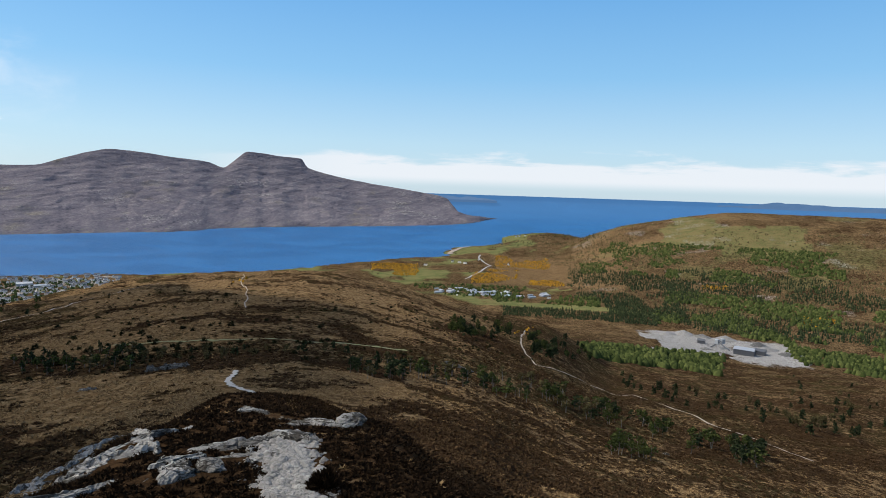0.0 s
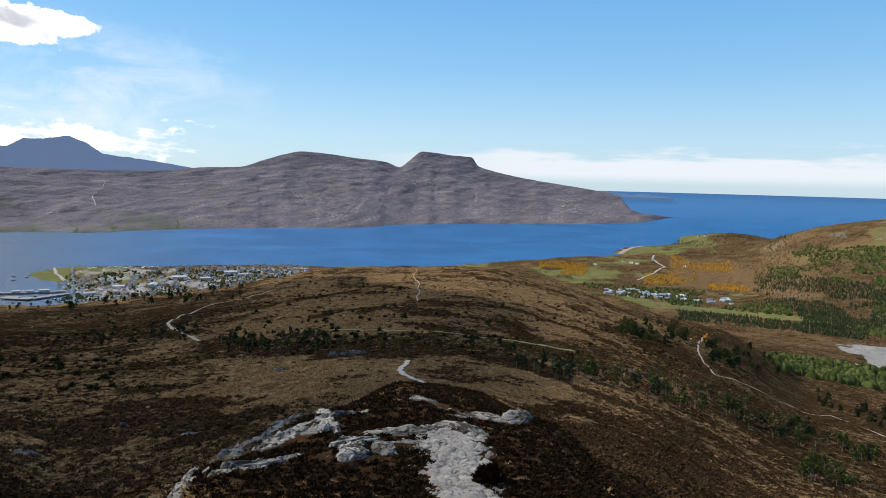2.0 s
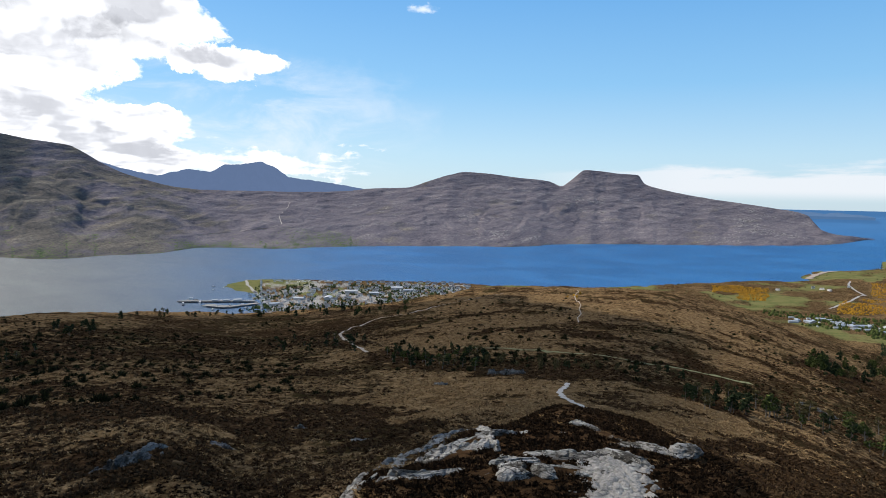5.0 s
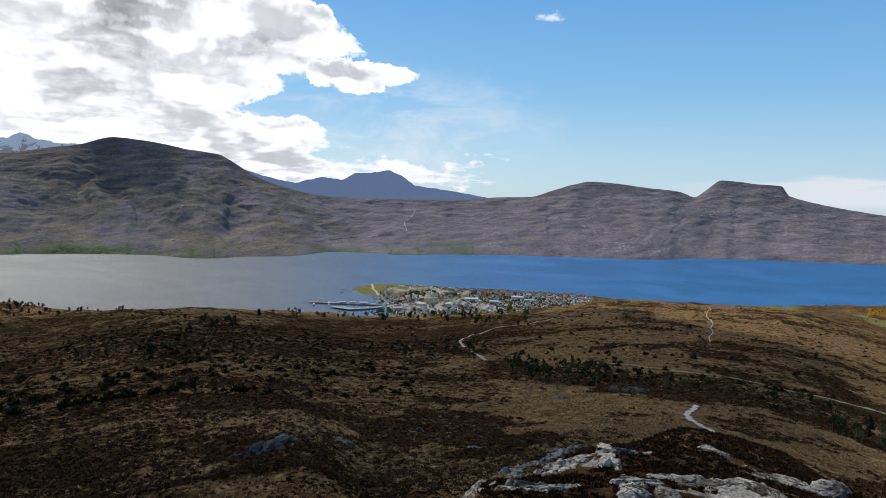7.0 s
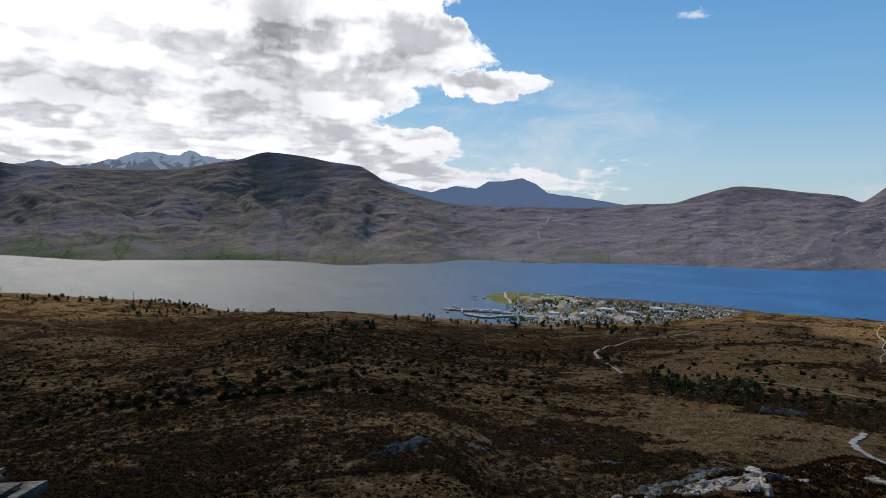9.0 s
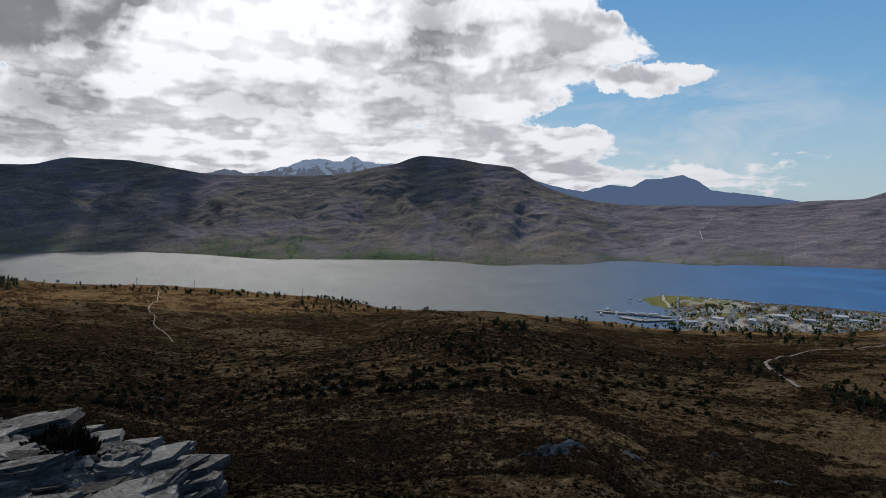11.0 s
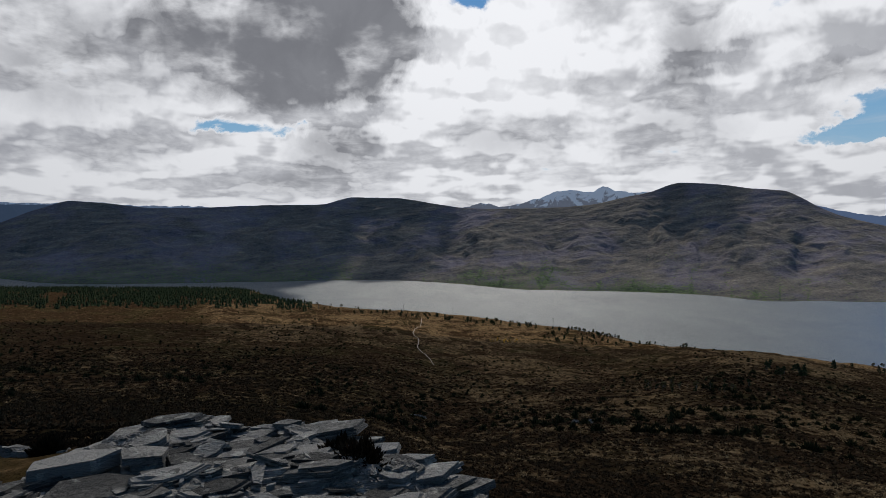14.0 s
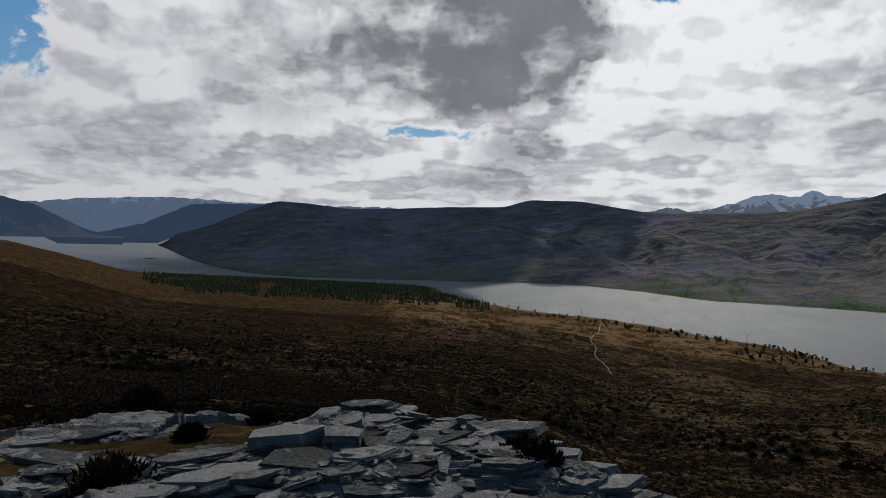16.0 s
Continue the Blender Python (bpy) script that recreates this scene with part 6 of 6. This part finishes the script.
woodland("plantation", "dense dark conifer plantation above the loch", PINE_LEAF, CONIFER,
         [(102, 127, 700, 1500, 5200), (98, 112, 600, 1000, 900), (108, 124, 620, 900, 900)], 3.0, 6.0, 4, 500, -0.05, True)
woodland("gorse_bushes", "orange-yellow flowering gorse over the fields", GORSE_LEAF, BROAD,
         [(2.0, 6.6, -7.6, -6.5, 1400), (-9.5, -4.5, -6.6, -5.5, 1000), (-7.0, -2.6, -8.0, -6.7, 1100), (-11, -7.4, -8.0, -7.1, 700), (-32, -28.5, -9.6, -8.8, 120), (-24, -22, -7.4, -7.0, 60)], 2.2, 4.2, 5, 1000, 0.28)
woodland("town_trees", "leafy trees standing between the houses", TOWN_LEAF, BROAD, [(27, 46, -9.9, -7.5, 2000), (44, 45.4, -9.6, -9.1, 120)], 3.0, 6, 6, 1300, 0.12)
SHRUB = plant_material("shrub_twigs", [(0.25, (0.008, 0.0085, 0.004)), (0.55, (0.021, 0.021, 0.0095)), (0.85, (0.048, 0.045, 0.019))])
SPRIGS = sprig_tuft(44, 9, 0.15)
BUSH = ([(x * 0.8, y * 0.8, z * 0.62) for x, y, z in SPRIGS[0]], SPRIGS[1])
woodland("moor_shrubs", "low dark juniper and heather bushes on the moor", SHRUB, BUSH,
         [(38, 100, -17, -10.2, 1700), (-20, 34, -15, -8.2, 800), (100, 134, -12, -6, 900), (60, 104, -10, -7.5, 700)], 0.4, 1.2, 7, 70, 0.22)
woodland("gorse_near", "orange gorse bushes on the moor", GORSE_LEAF, BROAD, [(-8.4, -6.6, -12.4, -11.6, 12), (80, 82.5, -9.3, -8.9, 16), (16.5, 18, -8.3, -7.9, 4)], 0.8, 1.6, 8, 40, -0.5)

# ---------------------------------------------------------------- poles
POLE_WOOD = plain("pole_wood", (0.10, 0.085, 0.07), 0.85, 0.15)


def power_pole(bearing, r, height):
    p = ground(bearing, r)
    ob = blank_thing("power_pole", p)
    ob.rotation_euler = (0, 0, radians(bearing + 30))
    tagged(ob, "tall wooden power pole on the moor's brow", "power pole", group="power poles")
    bm = bmesh.new()
    branch(bm, (0, 0, -0.5), (0, 0, height), 0.19, 0.13, 8)
    part("post", bm_mesh("post", bm, POLE_WOOD), ob)
    bm = bmesh.new()
    bmesh.ops.create_cube(bm, size=1.0, matrix=Matrix.Translation((0, 0, height - 0.5)) @ Matrix.Diagonal((2.4, 0.14, 0.16, 1)))
    part("crossarm", bm_mesh("crossarm", bm, POLE_WOOD), ob)
    for x in (-1.0, 0.0, 1.0):
        bm = bmesh.new()
        branch(bm, (x, 0, height - 0.42), (x, 0, height - 0.12), 0.07, 0.04, 6)
        part("insulator", bm_mesh("insulator", bm, POLE_WOOD), ob)


for bear_, r_ in ((90.1, 720), (85.75, 745), (97.5, 640), (108.0, 690), (77.0, 640)):
    power_pole(bear_, r_, 8.0 if bear_ < 92 else 6.0)

# ---------------------------------------------------------------- the town, the farm sheds and the quarry
HARL = [plain("white_harling", (0.66, 0.645, 0.615), 0.85, 0.08), plain("grey_harling", (0.34, 0.33, 0.315), 0.85, 0.1), plain("cream_harling", (0.62, 0.57, 0.47), 0.85, 0.08)]
ROOFS = [plain("slate_roof", (0.085, 0.085, 0.095), 0.6, 0.15), plain("grey_tile_roof", (0.24, 0.23, 0.225), 0.7, 0.15), plain("brown_tile_roof", (0.20, 0.145, 0.12), 0.7, 0.15)]
METAL = [plain("pale_sheet_metal", (0.34, 0.345, 0.35), 0.5, 0.1, 0.3, 0.1), plain("grey_sheet_metal", (0.30, 0.32, 0.34), 0.45, 0.08, 2.0, 0.3), plain("dark_sheet_metal", (0.07, 0.075, 0.085), 0.5, 0.1, 2.0, 0.2)]
GLASS = plain("window_glass", (0.03, 0.035, 0.04), 0.1, 0.05, 1.0, 0.0, 0.5)
CONCRETE = plain("quay_concrete", (0.17, 0.165, 0.155), 0.85, 0.15, 0.3)


def box(bm, x0, x1, y0, y1, z0, z1):
    bmesh.ops.create_cube(bm, size=1.0, matrix=Matrix.Translation(((x0 + x1) / 2, (y0 + y1) / 2, (z0 + z1) / 2)) @ Matrix.Diagonal((x1 - x0, y1 - y0, z1 - z0, 1)))


def gable_house(name, long, deep, eaves, ridge, wall, roof, floors, bays, label, category, chimneys=2, group=""):
    """A plain gabled building: walls, two roof slopes, chimneys, door and windows, standing on its origin."""
    ob = blank_thing(name)
    tagged(ob, label, category, group)
    L, D = long / 2, deep / 2
    bm = bmesh.new()
    v = [bm.verts.new(c) for c in ((-L, -D, -2), (L, -D, -2), (L, D, -2), (-L, D, -2), (-L, -D, eaves), (L, -D, eaves), (L, D, eaves), (-L, D, eaves), (-L, 0, ridge), (L, 0, ridge))]
    for f in ((0, 1, 5, 4), (2, 3, 7, 6), (1, 2, 6, 9, 5), (3, 0, 4, 8, 7), (3, 2, 1, 0), (4, 5, 9, 8), (6, 7, 8, 9)):
        bm.faces.new([v[i] for i in f])
    part("wall", bm_mesh("wall", bm, wall), ob)
    slope = (ridge - eaves) / D
    for s in (-1, 1):
        bm = bmesh.new()
        o = 0.35
        a = [(-L - o, s * (D + o), eaves - slope * o + 0.05), (L + o, s * (D + o), eaves - slope * o + 0.05), (L + o, 0, ridge + 0.06), (-L - o, 0, ridge + 0.06)]
        low = [bm.verts.new(c) for c in a]
        high = [bm.verts.new((c[0], c[1], c[2] + 0.22)) for c in a]
        for k in range(4):
            bm.faces.new((low[k], low[(k + 1) % 4], high[(k + 1) % 4], high[k]))
        bm.faces.new(high)
        bm.faces.new(low[::-1])
        part("roof_slope", bm_mesh("roof_slope", bm, roof), ob)
    for k in range(chimneys):
        bm = bmesh.new()
        x = (-L + 0.5) if k == 0 else (L - 0.5)
        box(bm, x - 0.45, x + 0.45, -0.35, 0.35, ridge - 0.7, ridge + 1.2)
        part("chimney", bm_mesh("chimney", bm, wall), ob)
    for f in range(floors):
        for k in range(bays):
            x = -L + (k + 0.5) * long / bays
            z = 0.9 + f * 2.7
            bm = bmesh.new()
            if f == 0 and k == bays // 2:
                box(bm, x - 0.5, x + 0.5, -D - 0.06, -D + 0.06, 0.0, 2.1)
                part("door", bm_mesh("door", bm, ROOFS[2]), ob)
            else:
                box(bm, x - 0.6, x + 0.6, -D - 0.05, -D + 0.05, z, z + 1.35)
                part("window", bm_mesh("window", bm, GLASS), ob)
    return ob


HOUSES = [gable_house("house", 11, 7, 5.2, 8.0, HARL[0], ROOFS[0], 2, 3, "white harled two-storey house with slate roof", "house", 2, "houses of the town"),
          gable_house("house", 13, 7.5, 3.0, 6.2, HARL[0], ROOFS[1], 1, 4, "low white bungalow with grey tiled roof", "house", 1, "houses of the town"),
          gable_house("house", 10, 7, 5.0, 7.8, HARL[1], ROOFS[0], 2, 3, "grey harled house with dark slate roof", "house", 2, "houses of the town"),
          gable_house("house", 18, 8, 5.4, 8.4, HARL[0], ROOFS[0], 2, 5, "long white terrace house with slate roof", "house", 2, "houses of the town"),
          gable_house("house", 12, 7, 3.0, 6.0, HARL[2], ROOFS[2], 1, 3, "cream bungalow with brown tiled roof", "house", 1, "houses of the town")]
SHEDS = [gable_house("shed", 34, 17, 6.0, 9.0, METAL[0], METAL[0], 0, 0, "large pale metal workshop shed", "shed", 0, "sheds in the valley"),
         gable_house("shed", 26, 13, 5.0, 7.5, METAL[1], METAL[1], 0, 0, "grey metal workshop shed", "shed", 0, "sheds in the valley"),
         gable_house("shed", 16, 9, 4.0, 6.0, HARL[0], METAL[1], 0, 0, "small white store shed with grey roof", "shed", 0, "sheds in the valley")]
TAKEN = []


def stand(ob, bearing, r, turn, first, size=1.0):
    """Puts the first house itself, and later ones as copies."""
    m = Matrix.Translation(ground(bearing, r)) @ pose(0, 0, 0, 0, 0, turn) @ Matrix.Diagonal((size, size, size, 1))
    if first not in TAKEN:
        TAKEN.append(first)
        ob.matrix_basis = m
        return ob
    return copy_thing(ob, m)


def house_rows(places):
    """The houses farthest off, too small to tell apart: gabled blocks with their roofs, joined."""
    verts, faces, which = [], [], []
    for bear, r, turn, size in places:
        m = Matrix.Translation(ground(bear, r)) @ pose(0, 0, 0, 0, 0, turn) @ Matrix.Diagonal((size, size, size, 1))
        base = len(verts)
        for x, y, z in ((-6, -3.5, -2), (6, -3.5, -2), (6, 3.5, -2), (-6, 3.5, -2), (-6, -3.5, 4.6), (6, -3.5, 4.6), (6, 3.5, 4.6), (-6, 3.5, 4.6), (-6, 0, 7.2), (6, 0, 7.2),
                        (-6.3, -3.9, 4.5), (6.3, -3.9, 4.5), (6.3, 0, 7.45), (-6.3, 0, 7.45), (6.3, 3.9, 4.5), (-6.3, 3.9, 4.5)):
            verts.append(m @ Vector((x, y, z)))
        for f, n in (((0, 1, 5, 4), 0), ((2, 3, 7, 6), 0), ((1, 2, 6, 9, 5), 0), ((3, 0, 4, 8, 7), 0), ((10, 11, 12, 13), 1), ((12, 14, 15, 13), 1)):
            faces.append(tuple(base + q for q in f))
            which.append(n)
    mesh = mesh_of("house_rows", verts, faces, HARL[0])
    mesh.materials.append(ROOFS[0])
    mesh.polygons.foreach_set("material_index", which)
    tagged(new("house_rows", mesh), "rows of small white houses with slate roofs", "houses", kind="stuff")


def build_town():
    rng = random.Random(77)
    spots = []
    tries = 0
    while len(spots) < 400 and tries < 12000:
        tries += 1
        bear, dip = rng.uniform(26.5, 46.0), rng.uniform(-9.8, -7.45)
        if bear > 39.5 and dip > -7.85:
            continue
        r = EYE / math.tan(radians(-dip)) * 0.965
        if not 1480 < r < 2080:
            continue
        x, y = -math.sin(radians(bear)) * r, math.cos(radians(bear)) * r
        # streets in a slanted grid stay free
        u, v = x * 0.81 + y * 0.59, -x * 0.59 + y * 0.81
        if (u % 58) < 10 or (v % 38) < 7:
            continue
        if any((x - a) ** 2 + (y - b) ** 2 < 10.5 ** 2 for a, b, *_ in spots):
            continue
        spots.append((x, y, bear, r))
    grid = math.degrees(math.atan2(0.59, 0.81))
    spots.sort(key=lambda q: q[3])
    house_rows([(bear, r, grid + rng.choice([0, 0, 90]) + rng.uniform(-6, 6), rng.uniform(0.68, 0.9)) for x, y, bear, r in spots[235:]])
    for k, (x, y, bear, r) in enumerate(spots[:235]):
        n = rng.choice([0, 0, 1, 1, 2, 3, 4])
        stand(HOUSES[n], bear, r, grid + rng.choice([0, 0, 90, 180]) + rng.uniform(-6, 6), ("house", n), rng.uniform(0.68, 0.9))
    # the dark-roofed row along the water
    for k in range(17):
        bear = 27.5 + k * 0.68
        r = EYE / math.tan(radians(7.42)) * 0.975
        stand(HOUSES[3 if k % 3 else 2], bear, r, bear + rng.uniform(-4, 4), ("house", 3 if k % 3 else 2))
    # the village street by the harbour
    for k in range(14):
        stand(HOUSES[(0, 3, 0, 2)[k % 4]], 44.6 + 0.10 * rng.random(), 1560 + k * 38, 45 + 90, ("house", (0, 3, 0, 2)[k % 4]))
    # larger halls
    for bear, r, n, turn in ((37.0, 1800, 0, 30), (33.0, 1850, 0, 36), (32.0, 1800, 1, 36), (41.5, 1700, 1, 30), (39.0, 1690, 0, 120), (43.6, 1640, 1, 60), (35.0, 1760, 1, 30)):
        stand(SHEDS[n], bear, r, turn, ("shed", n))


build_town()


def build_village():
    rng = random.Random(5)
    for k in range(60):
        bear, dip = rng.uniform(-9.5, 0.8) if k % 3 else rng.uniform(-5.5, -0.5), rng.uniform(-9.15, -8.6)
        r = seen_at(bear, dip, 1000)
        if r:
            n = rng.choice([0, 1, 1, 2, 2])
            stand(SHEDS[n], bear, r, rng.choice([20, 110]) + rng.uniform(-8, 8), ("shed", n), rng.uniform(0.38, 0.75))
    for bear, dip in ((-6.7, -3.75), (-6.4, -3.82), (-7.2, -3.72), (-1.5, -6.3), (-0.9, -6.25), (-2.0, -6.35), (-5.8, -6.35), (1.5, -6.6), (-3.2, -6.0)):
        r = seen_at(bear, dip, 1200)
        if r:
            stand(HOUSES[rng.choice([0, 1])], bear, r, rng.uniform(0, 180), ("house", rng.choice([0, 1])))


build_village()


def caravans():
    bm = bmesh.new()
    box(bm, -3.0, 3.0, -1.1, 1.1, 0.5, 2.6)
    bmesh.ops.bevel(bm, geom=bm.edges[:], offset=0.25, segments=2, affect="EDGES")
    body = bm_mesh("body", bm, HARL[0])
    bm = bmesh.new()
    box(bm, -1.6, 1.6, -1.13, 1.13, 1.4, 2.0)
    band = bm_mesh("window", bm, GLASS)
    bm = bmesh.new()
    for y in (-1, 1):
        bmesh.ops.create_cone(bm, cap_ends=True, segments=12, radius1=0.34, radius2=0.34, depth=0.2, matrix=Matrix.Translation((0, y, 0.34)) @ pose(0, 0, 0, 90))
    wheels = bm_mesh("wheel", bm, METAL[2])
    rng = random.Random(9)
    for k in range(60):
        ob = blank_thing("caravan")
        ob.matrix_basis = Matrix.Translation(ground(rng.uniform(38.2, 43.8), EYE / math.tan(radians(rng.uniform(7.25, 7.5))) * 0.985)) @ pose(0, 0, 0, 0, 0, rng.choice([40, 130]))
        tagged(ob, "white touring caravan on the grassy campsite", "caravan", group="caravans")
        part("body", body, ob)
        part("window", band, ob)
        part("wheel", wheels, ob)


caravans()


def pier(name, b0, d0, b1, d1, wide, label):
    """A concrete quay on piles between two spots of the water."""
    def at(b, d):
        return Vector(spot(b, EYE / math.tan(radians(-d)), d))
    a, c = at(b0, d0), at(b1, d1)
    long = (c - a).length
    ob = blank_thing(name, (a + c) / 2)
    ob.rotation_euler = (0, 0, math.atan2((c - a).y, (c - a).x))
    tagged(ob, label, "pier")
    bm = bmesh.new()
    box(bm, -long / 2, long / 2, -wide / 2, wide / 2, 2.6, 4.0)
    part("deck", bm_mesh("deck", bm, CONCRETE), ob)
    for k in range(int(long / 12)):
        for s in (-1, 1):
            bm = bmesh.new()
            x = -long / 2 + 6 + k * 12
            branch(bm, (x, s * (wide / 2 - 0.6), -3), (x, s * (wide / 2 - 0.6), 2.6), 0.5, 0.5, 7)
            part("pile", bm_mesh("pile", bm, METAL[2]), ob)
    return ob


pier("pier", 51.3, -8.82, 45.2, -9.02, 16, "long concrete ferry pier on dark piles")
pier("pier", 49.2, -9.22, 47.4, -9.45, 26, "broad concrete fishing quay on dark piles")
pier("pier", 47.4, -9.45, 44.9, -9.2, 16, "concrete quay arm on dark piles")


def boat(bearing, dip, long, hull, label, turn):
    p = Vector(spot(bearing, EYE / math.tan(radians(-dip)), dip))
    ob = blank_thing("boat", p)
    ob.rotation_euler = (0, 0, radians(turn))
    tagged(ob, label, "boat")
    bm = bmesh.new()
    wide, rows = long * 0.27, []
    for t in np.linspace(-1, 1, 9):
        w = wide / 2 * (1 - max(t, 0) ** 2.2) * (0.85 if t < -0.9 else 1)
        rows.append([bm.verts.new((t * long / 2, s * w * k, z)) for s, k, z in ((-1, 1, long * 0.09 + 0.3 * max(t, 0)), (-1, 0.6, -0.6), (1, 0.6, -0.6), (1, 1, long * 0.09 + 0.3 * max(t, 0)))])
    for a, b in zip(rows, rows[1:]):
        for k in range(3):
            bm.faces.new((a[k], b[k], b[k + 1], a[k + 1]))
        bm.faces.new((a[3], b[3], b[0], a[0]))
    bm.faces.new(rows[0])
    part("hull", bm_mesh("hull", bm, hull), ob)
    bm = bmesh.new()
    box(bm, -long * 0.25, long * 0.08, -wide * 0.3, wide * 0.3, long * 0.08, long * 0.24)
    part("wheelhouse", bm_mesh("wheelhouse", bm, HARL[0]), ob)
    bm = bmesh.new()
    branch(bm, (long * 0.1, 0, long * 0.08), (long * 0.1, 0, long * 0.55), long * 0.008 + 0.05, 0.05, 6)
    part("mast", bm_mesh("mast", bm, METAL[1]), ob)


boat(48.5, -7.62, 12, METAL[2], "small dark boat moored on the loch", 30)
boat(47.7, -7.76, 11, METAL[2], "small dark boat moored on the loch", 60)
boat(48.5, -7.92, 12, METAL[2], "small dark boat moored on the loch", 20)
boat(50.9, -9.05, 26, METAL[2], "dark fishing boat lying at the pier", 140)
boat(49.6, -8.98, 22, METAL[1], "grey fishing boat lying at the pier", 140)
boat(48.6, -9.55, 16, METAL[2], "dark fishing boat lying at the quay", 130)
boat(50.2, -8.72, 30, METAL[2], "long dark trawler lying at the ferry pier", 48)
boat(47.9, -8.86, 18, METAL[1], "grey fishing boat lying inside the pier", 48)
boat(47.2, -9.2, 14, METAL[2], "dark fishing boat lying inside the pier", 120)
boat(45.9, -9.5, 12, METAL[2], "small dark boat lying in the harbour", 60)
boat(46.6, -9.35, 12, HARL[0], "white boat lying in the harbour", 110)
SHEDS_ON_PIER = [(48.4, -8.93, 1), (46.6, -8.98, 0), (48.2, -9.35, 2), (47.5, -8.95, 1), (49.6, -8.88, 2), (45.8, -9.0, 2), (46.2, -9.3, 2)]
for bear_, dip_, n_ in SHEDS_ON_PIER:
    p_ = Vector(spot(bear_, EYE / math.tan(radians(-dip_)), dip_))
    copy_thing(SHEDS[n_], Matrix.Translation(p_ + Vector((0, 0, 4.0))) @ pose(0, 0, 0, 0, 0, 48) @ Matrix.Diagonal((0.6, 0.6, 0.6, 1)))


def heap(bearing, dip, wide, tall, seed, label):
    """A spoil heap: a slumped cone with gullied sides."""
    r = seen_at(bearing, dip, 600)
    if not r:
        return
    p = ground(bearing, r)
    n, m = 28, 9
    verts, faces = [(0, 0, tall)], []
    for j in range(1, m + 1):
        for k in range(n):
            a = 2 * math.pi * k / n
            rad = wide / 2 * j / m * (1 + 0.22 * noise.noise(Vector((math.cos(a) * 1.5 + seed, math.sin(a) * 1.5, j * 0.2))))
            verts.append((rad * math.cos(a) * 1.5, rad * math.sin(a), tall * (1 - j / m) ** 1.1 + 0.5 * noise.noise(Vector((rad * math.cos(a) / 4, rad * math.sin(a) / 4, seed))) - (1.5 if j == m else 0)))
    faces += [(0, 1 + k, 1 + (k + 1) % n) for k in range(n)]
    for j in range(m - 1):
        for k in range(n):
            a, b = 1 + j * n + k, 1 + j * n + (k + 1) % n
            faces.append((a, a + n, b + n, b))
    ob = new("spoil_heap", mesh_of("spoil_heap", verts, faces, RUBBLE, True))
    ob.matrix_basis = Matrix.Translation(p) @ pose(0, 0, 0, 0, 0, seed * 40)
    tagged(ob, label, "spoil heap", group="quarry heaps")


for k_, (b_, d_, w_, t_) in enumerate([(-19.5, -11.3, 22, 5), (-20.8, -11.15, 26, 6), (-22.3, -11.25, 20, 5), (-24.0, -11.3, 24, 7), (-27.0, -11.7, 26, 5), (-28.5, -11.9, 24, 4), (-29.6, -12.0, 20, 4), (-25.0, -12.7, 16, 3), (-22.6, -12.2, 14, 3), (-26.4, -11.45, 22, 6)]):
    heap(b_, d_, w_, t_, k_ + 1, "pale crushed-stone heap in the quarry")


def quarry_plant():
    for bear, dip, long, deep, h in ((-25.5, -12.25, 24, 13, 7), (-26.6, -12.1, 14, 9, 5), (-22.2, -11.75, 9, 5, 4)):
        r = seen_at(bear, dip, 600)
        ob = gable_house("quarry_shed", long, deep, h, h + 2.5, METAL[2], METAL[1] if long > 20 else METAL[2], 0, 0, "dark sheet-metal quarry shed with grey roof", "shed", 0)
        ob.matrix_basis = Matrix.Translation(ground(bear, r)) @ pose(0, 0, 0, 0, 0, -35)
    for bear, dip, turn in ((-23.4, -11.95, 20), (-23.9, -12.05, 120)):
        p = ground(bear, seen_at(bear, dip, 600))
        ob = blank_thing("conveyor", p)
        ob.rotation_euler = (0, 0, radians(turn))
        tagged(ob, "dark sloping quarry conveyor on steel legs", "conveyor")
        bm = bmesh.new()
        branch(bm, (-10, 0, 1), (10, 0, 9), 0.8, 0.8, 4)
        part("belt_frame", bm_mesh("belt_frame", bm, METAL[2]), ob)
        for x in (-4, 4, 9):
            bm = bmesh.new()
            branch(bm, (x, 0, -1), (x, 0, 5 + x * 0.4), 0.3, 0.3, 5)
            part("leg", bm_mesh("leg", bm, METAL[1]), ob)
        bm = bmesh.new()
        box(bm, 7, 12, -2, 2, 5, 11)
        part("hopper", bm_mesh("hopper", bm, METAL[1]), ob)


quarry_plant()


def islet(bearing, dip, long, seed):
    r = EYE / math.tan(radians(-dip))
    p = Vector(spot(bearing, r, dip))
    bm = bmesh.new()
    bmesh.ops.create_icosphere(bm, subdivisions=3, radius=1.0)
    for v in bm.verts:
        k = 1 + 0.4 * noise.noise(v.co * 2 + Vector((seed, 0, 0)))
        v.co = (v.co.x * long / 2 * k, v.co.y * long * 0.22 * k, v.co.z * long * 0.05 * k)
    ob = new("islet", bm_mesh("islet", bm, MOOR_ROCK, True))
    ob.matrix_basis = Matrix.Translation(p) @ pose(0, 0, 0, 0, 0, bearing)
    tagged(ob, "small dark rocky islet in the loch", "islet")


MOOR_ROCK = plain("wet_dark_rock", (0.05, 0.048, 0.045), 0.8, 0.2, 0.05)
islet(126.5, -2.35, 60, 1)
islet(118.5, -3.5, 16, 2)
islet(117.2, -3.52, 10, 3)
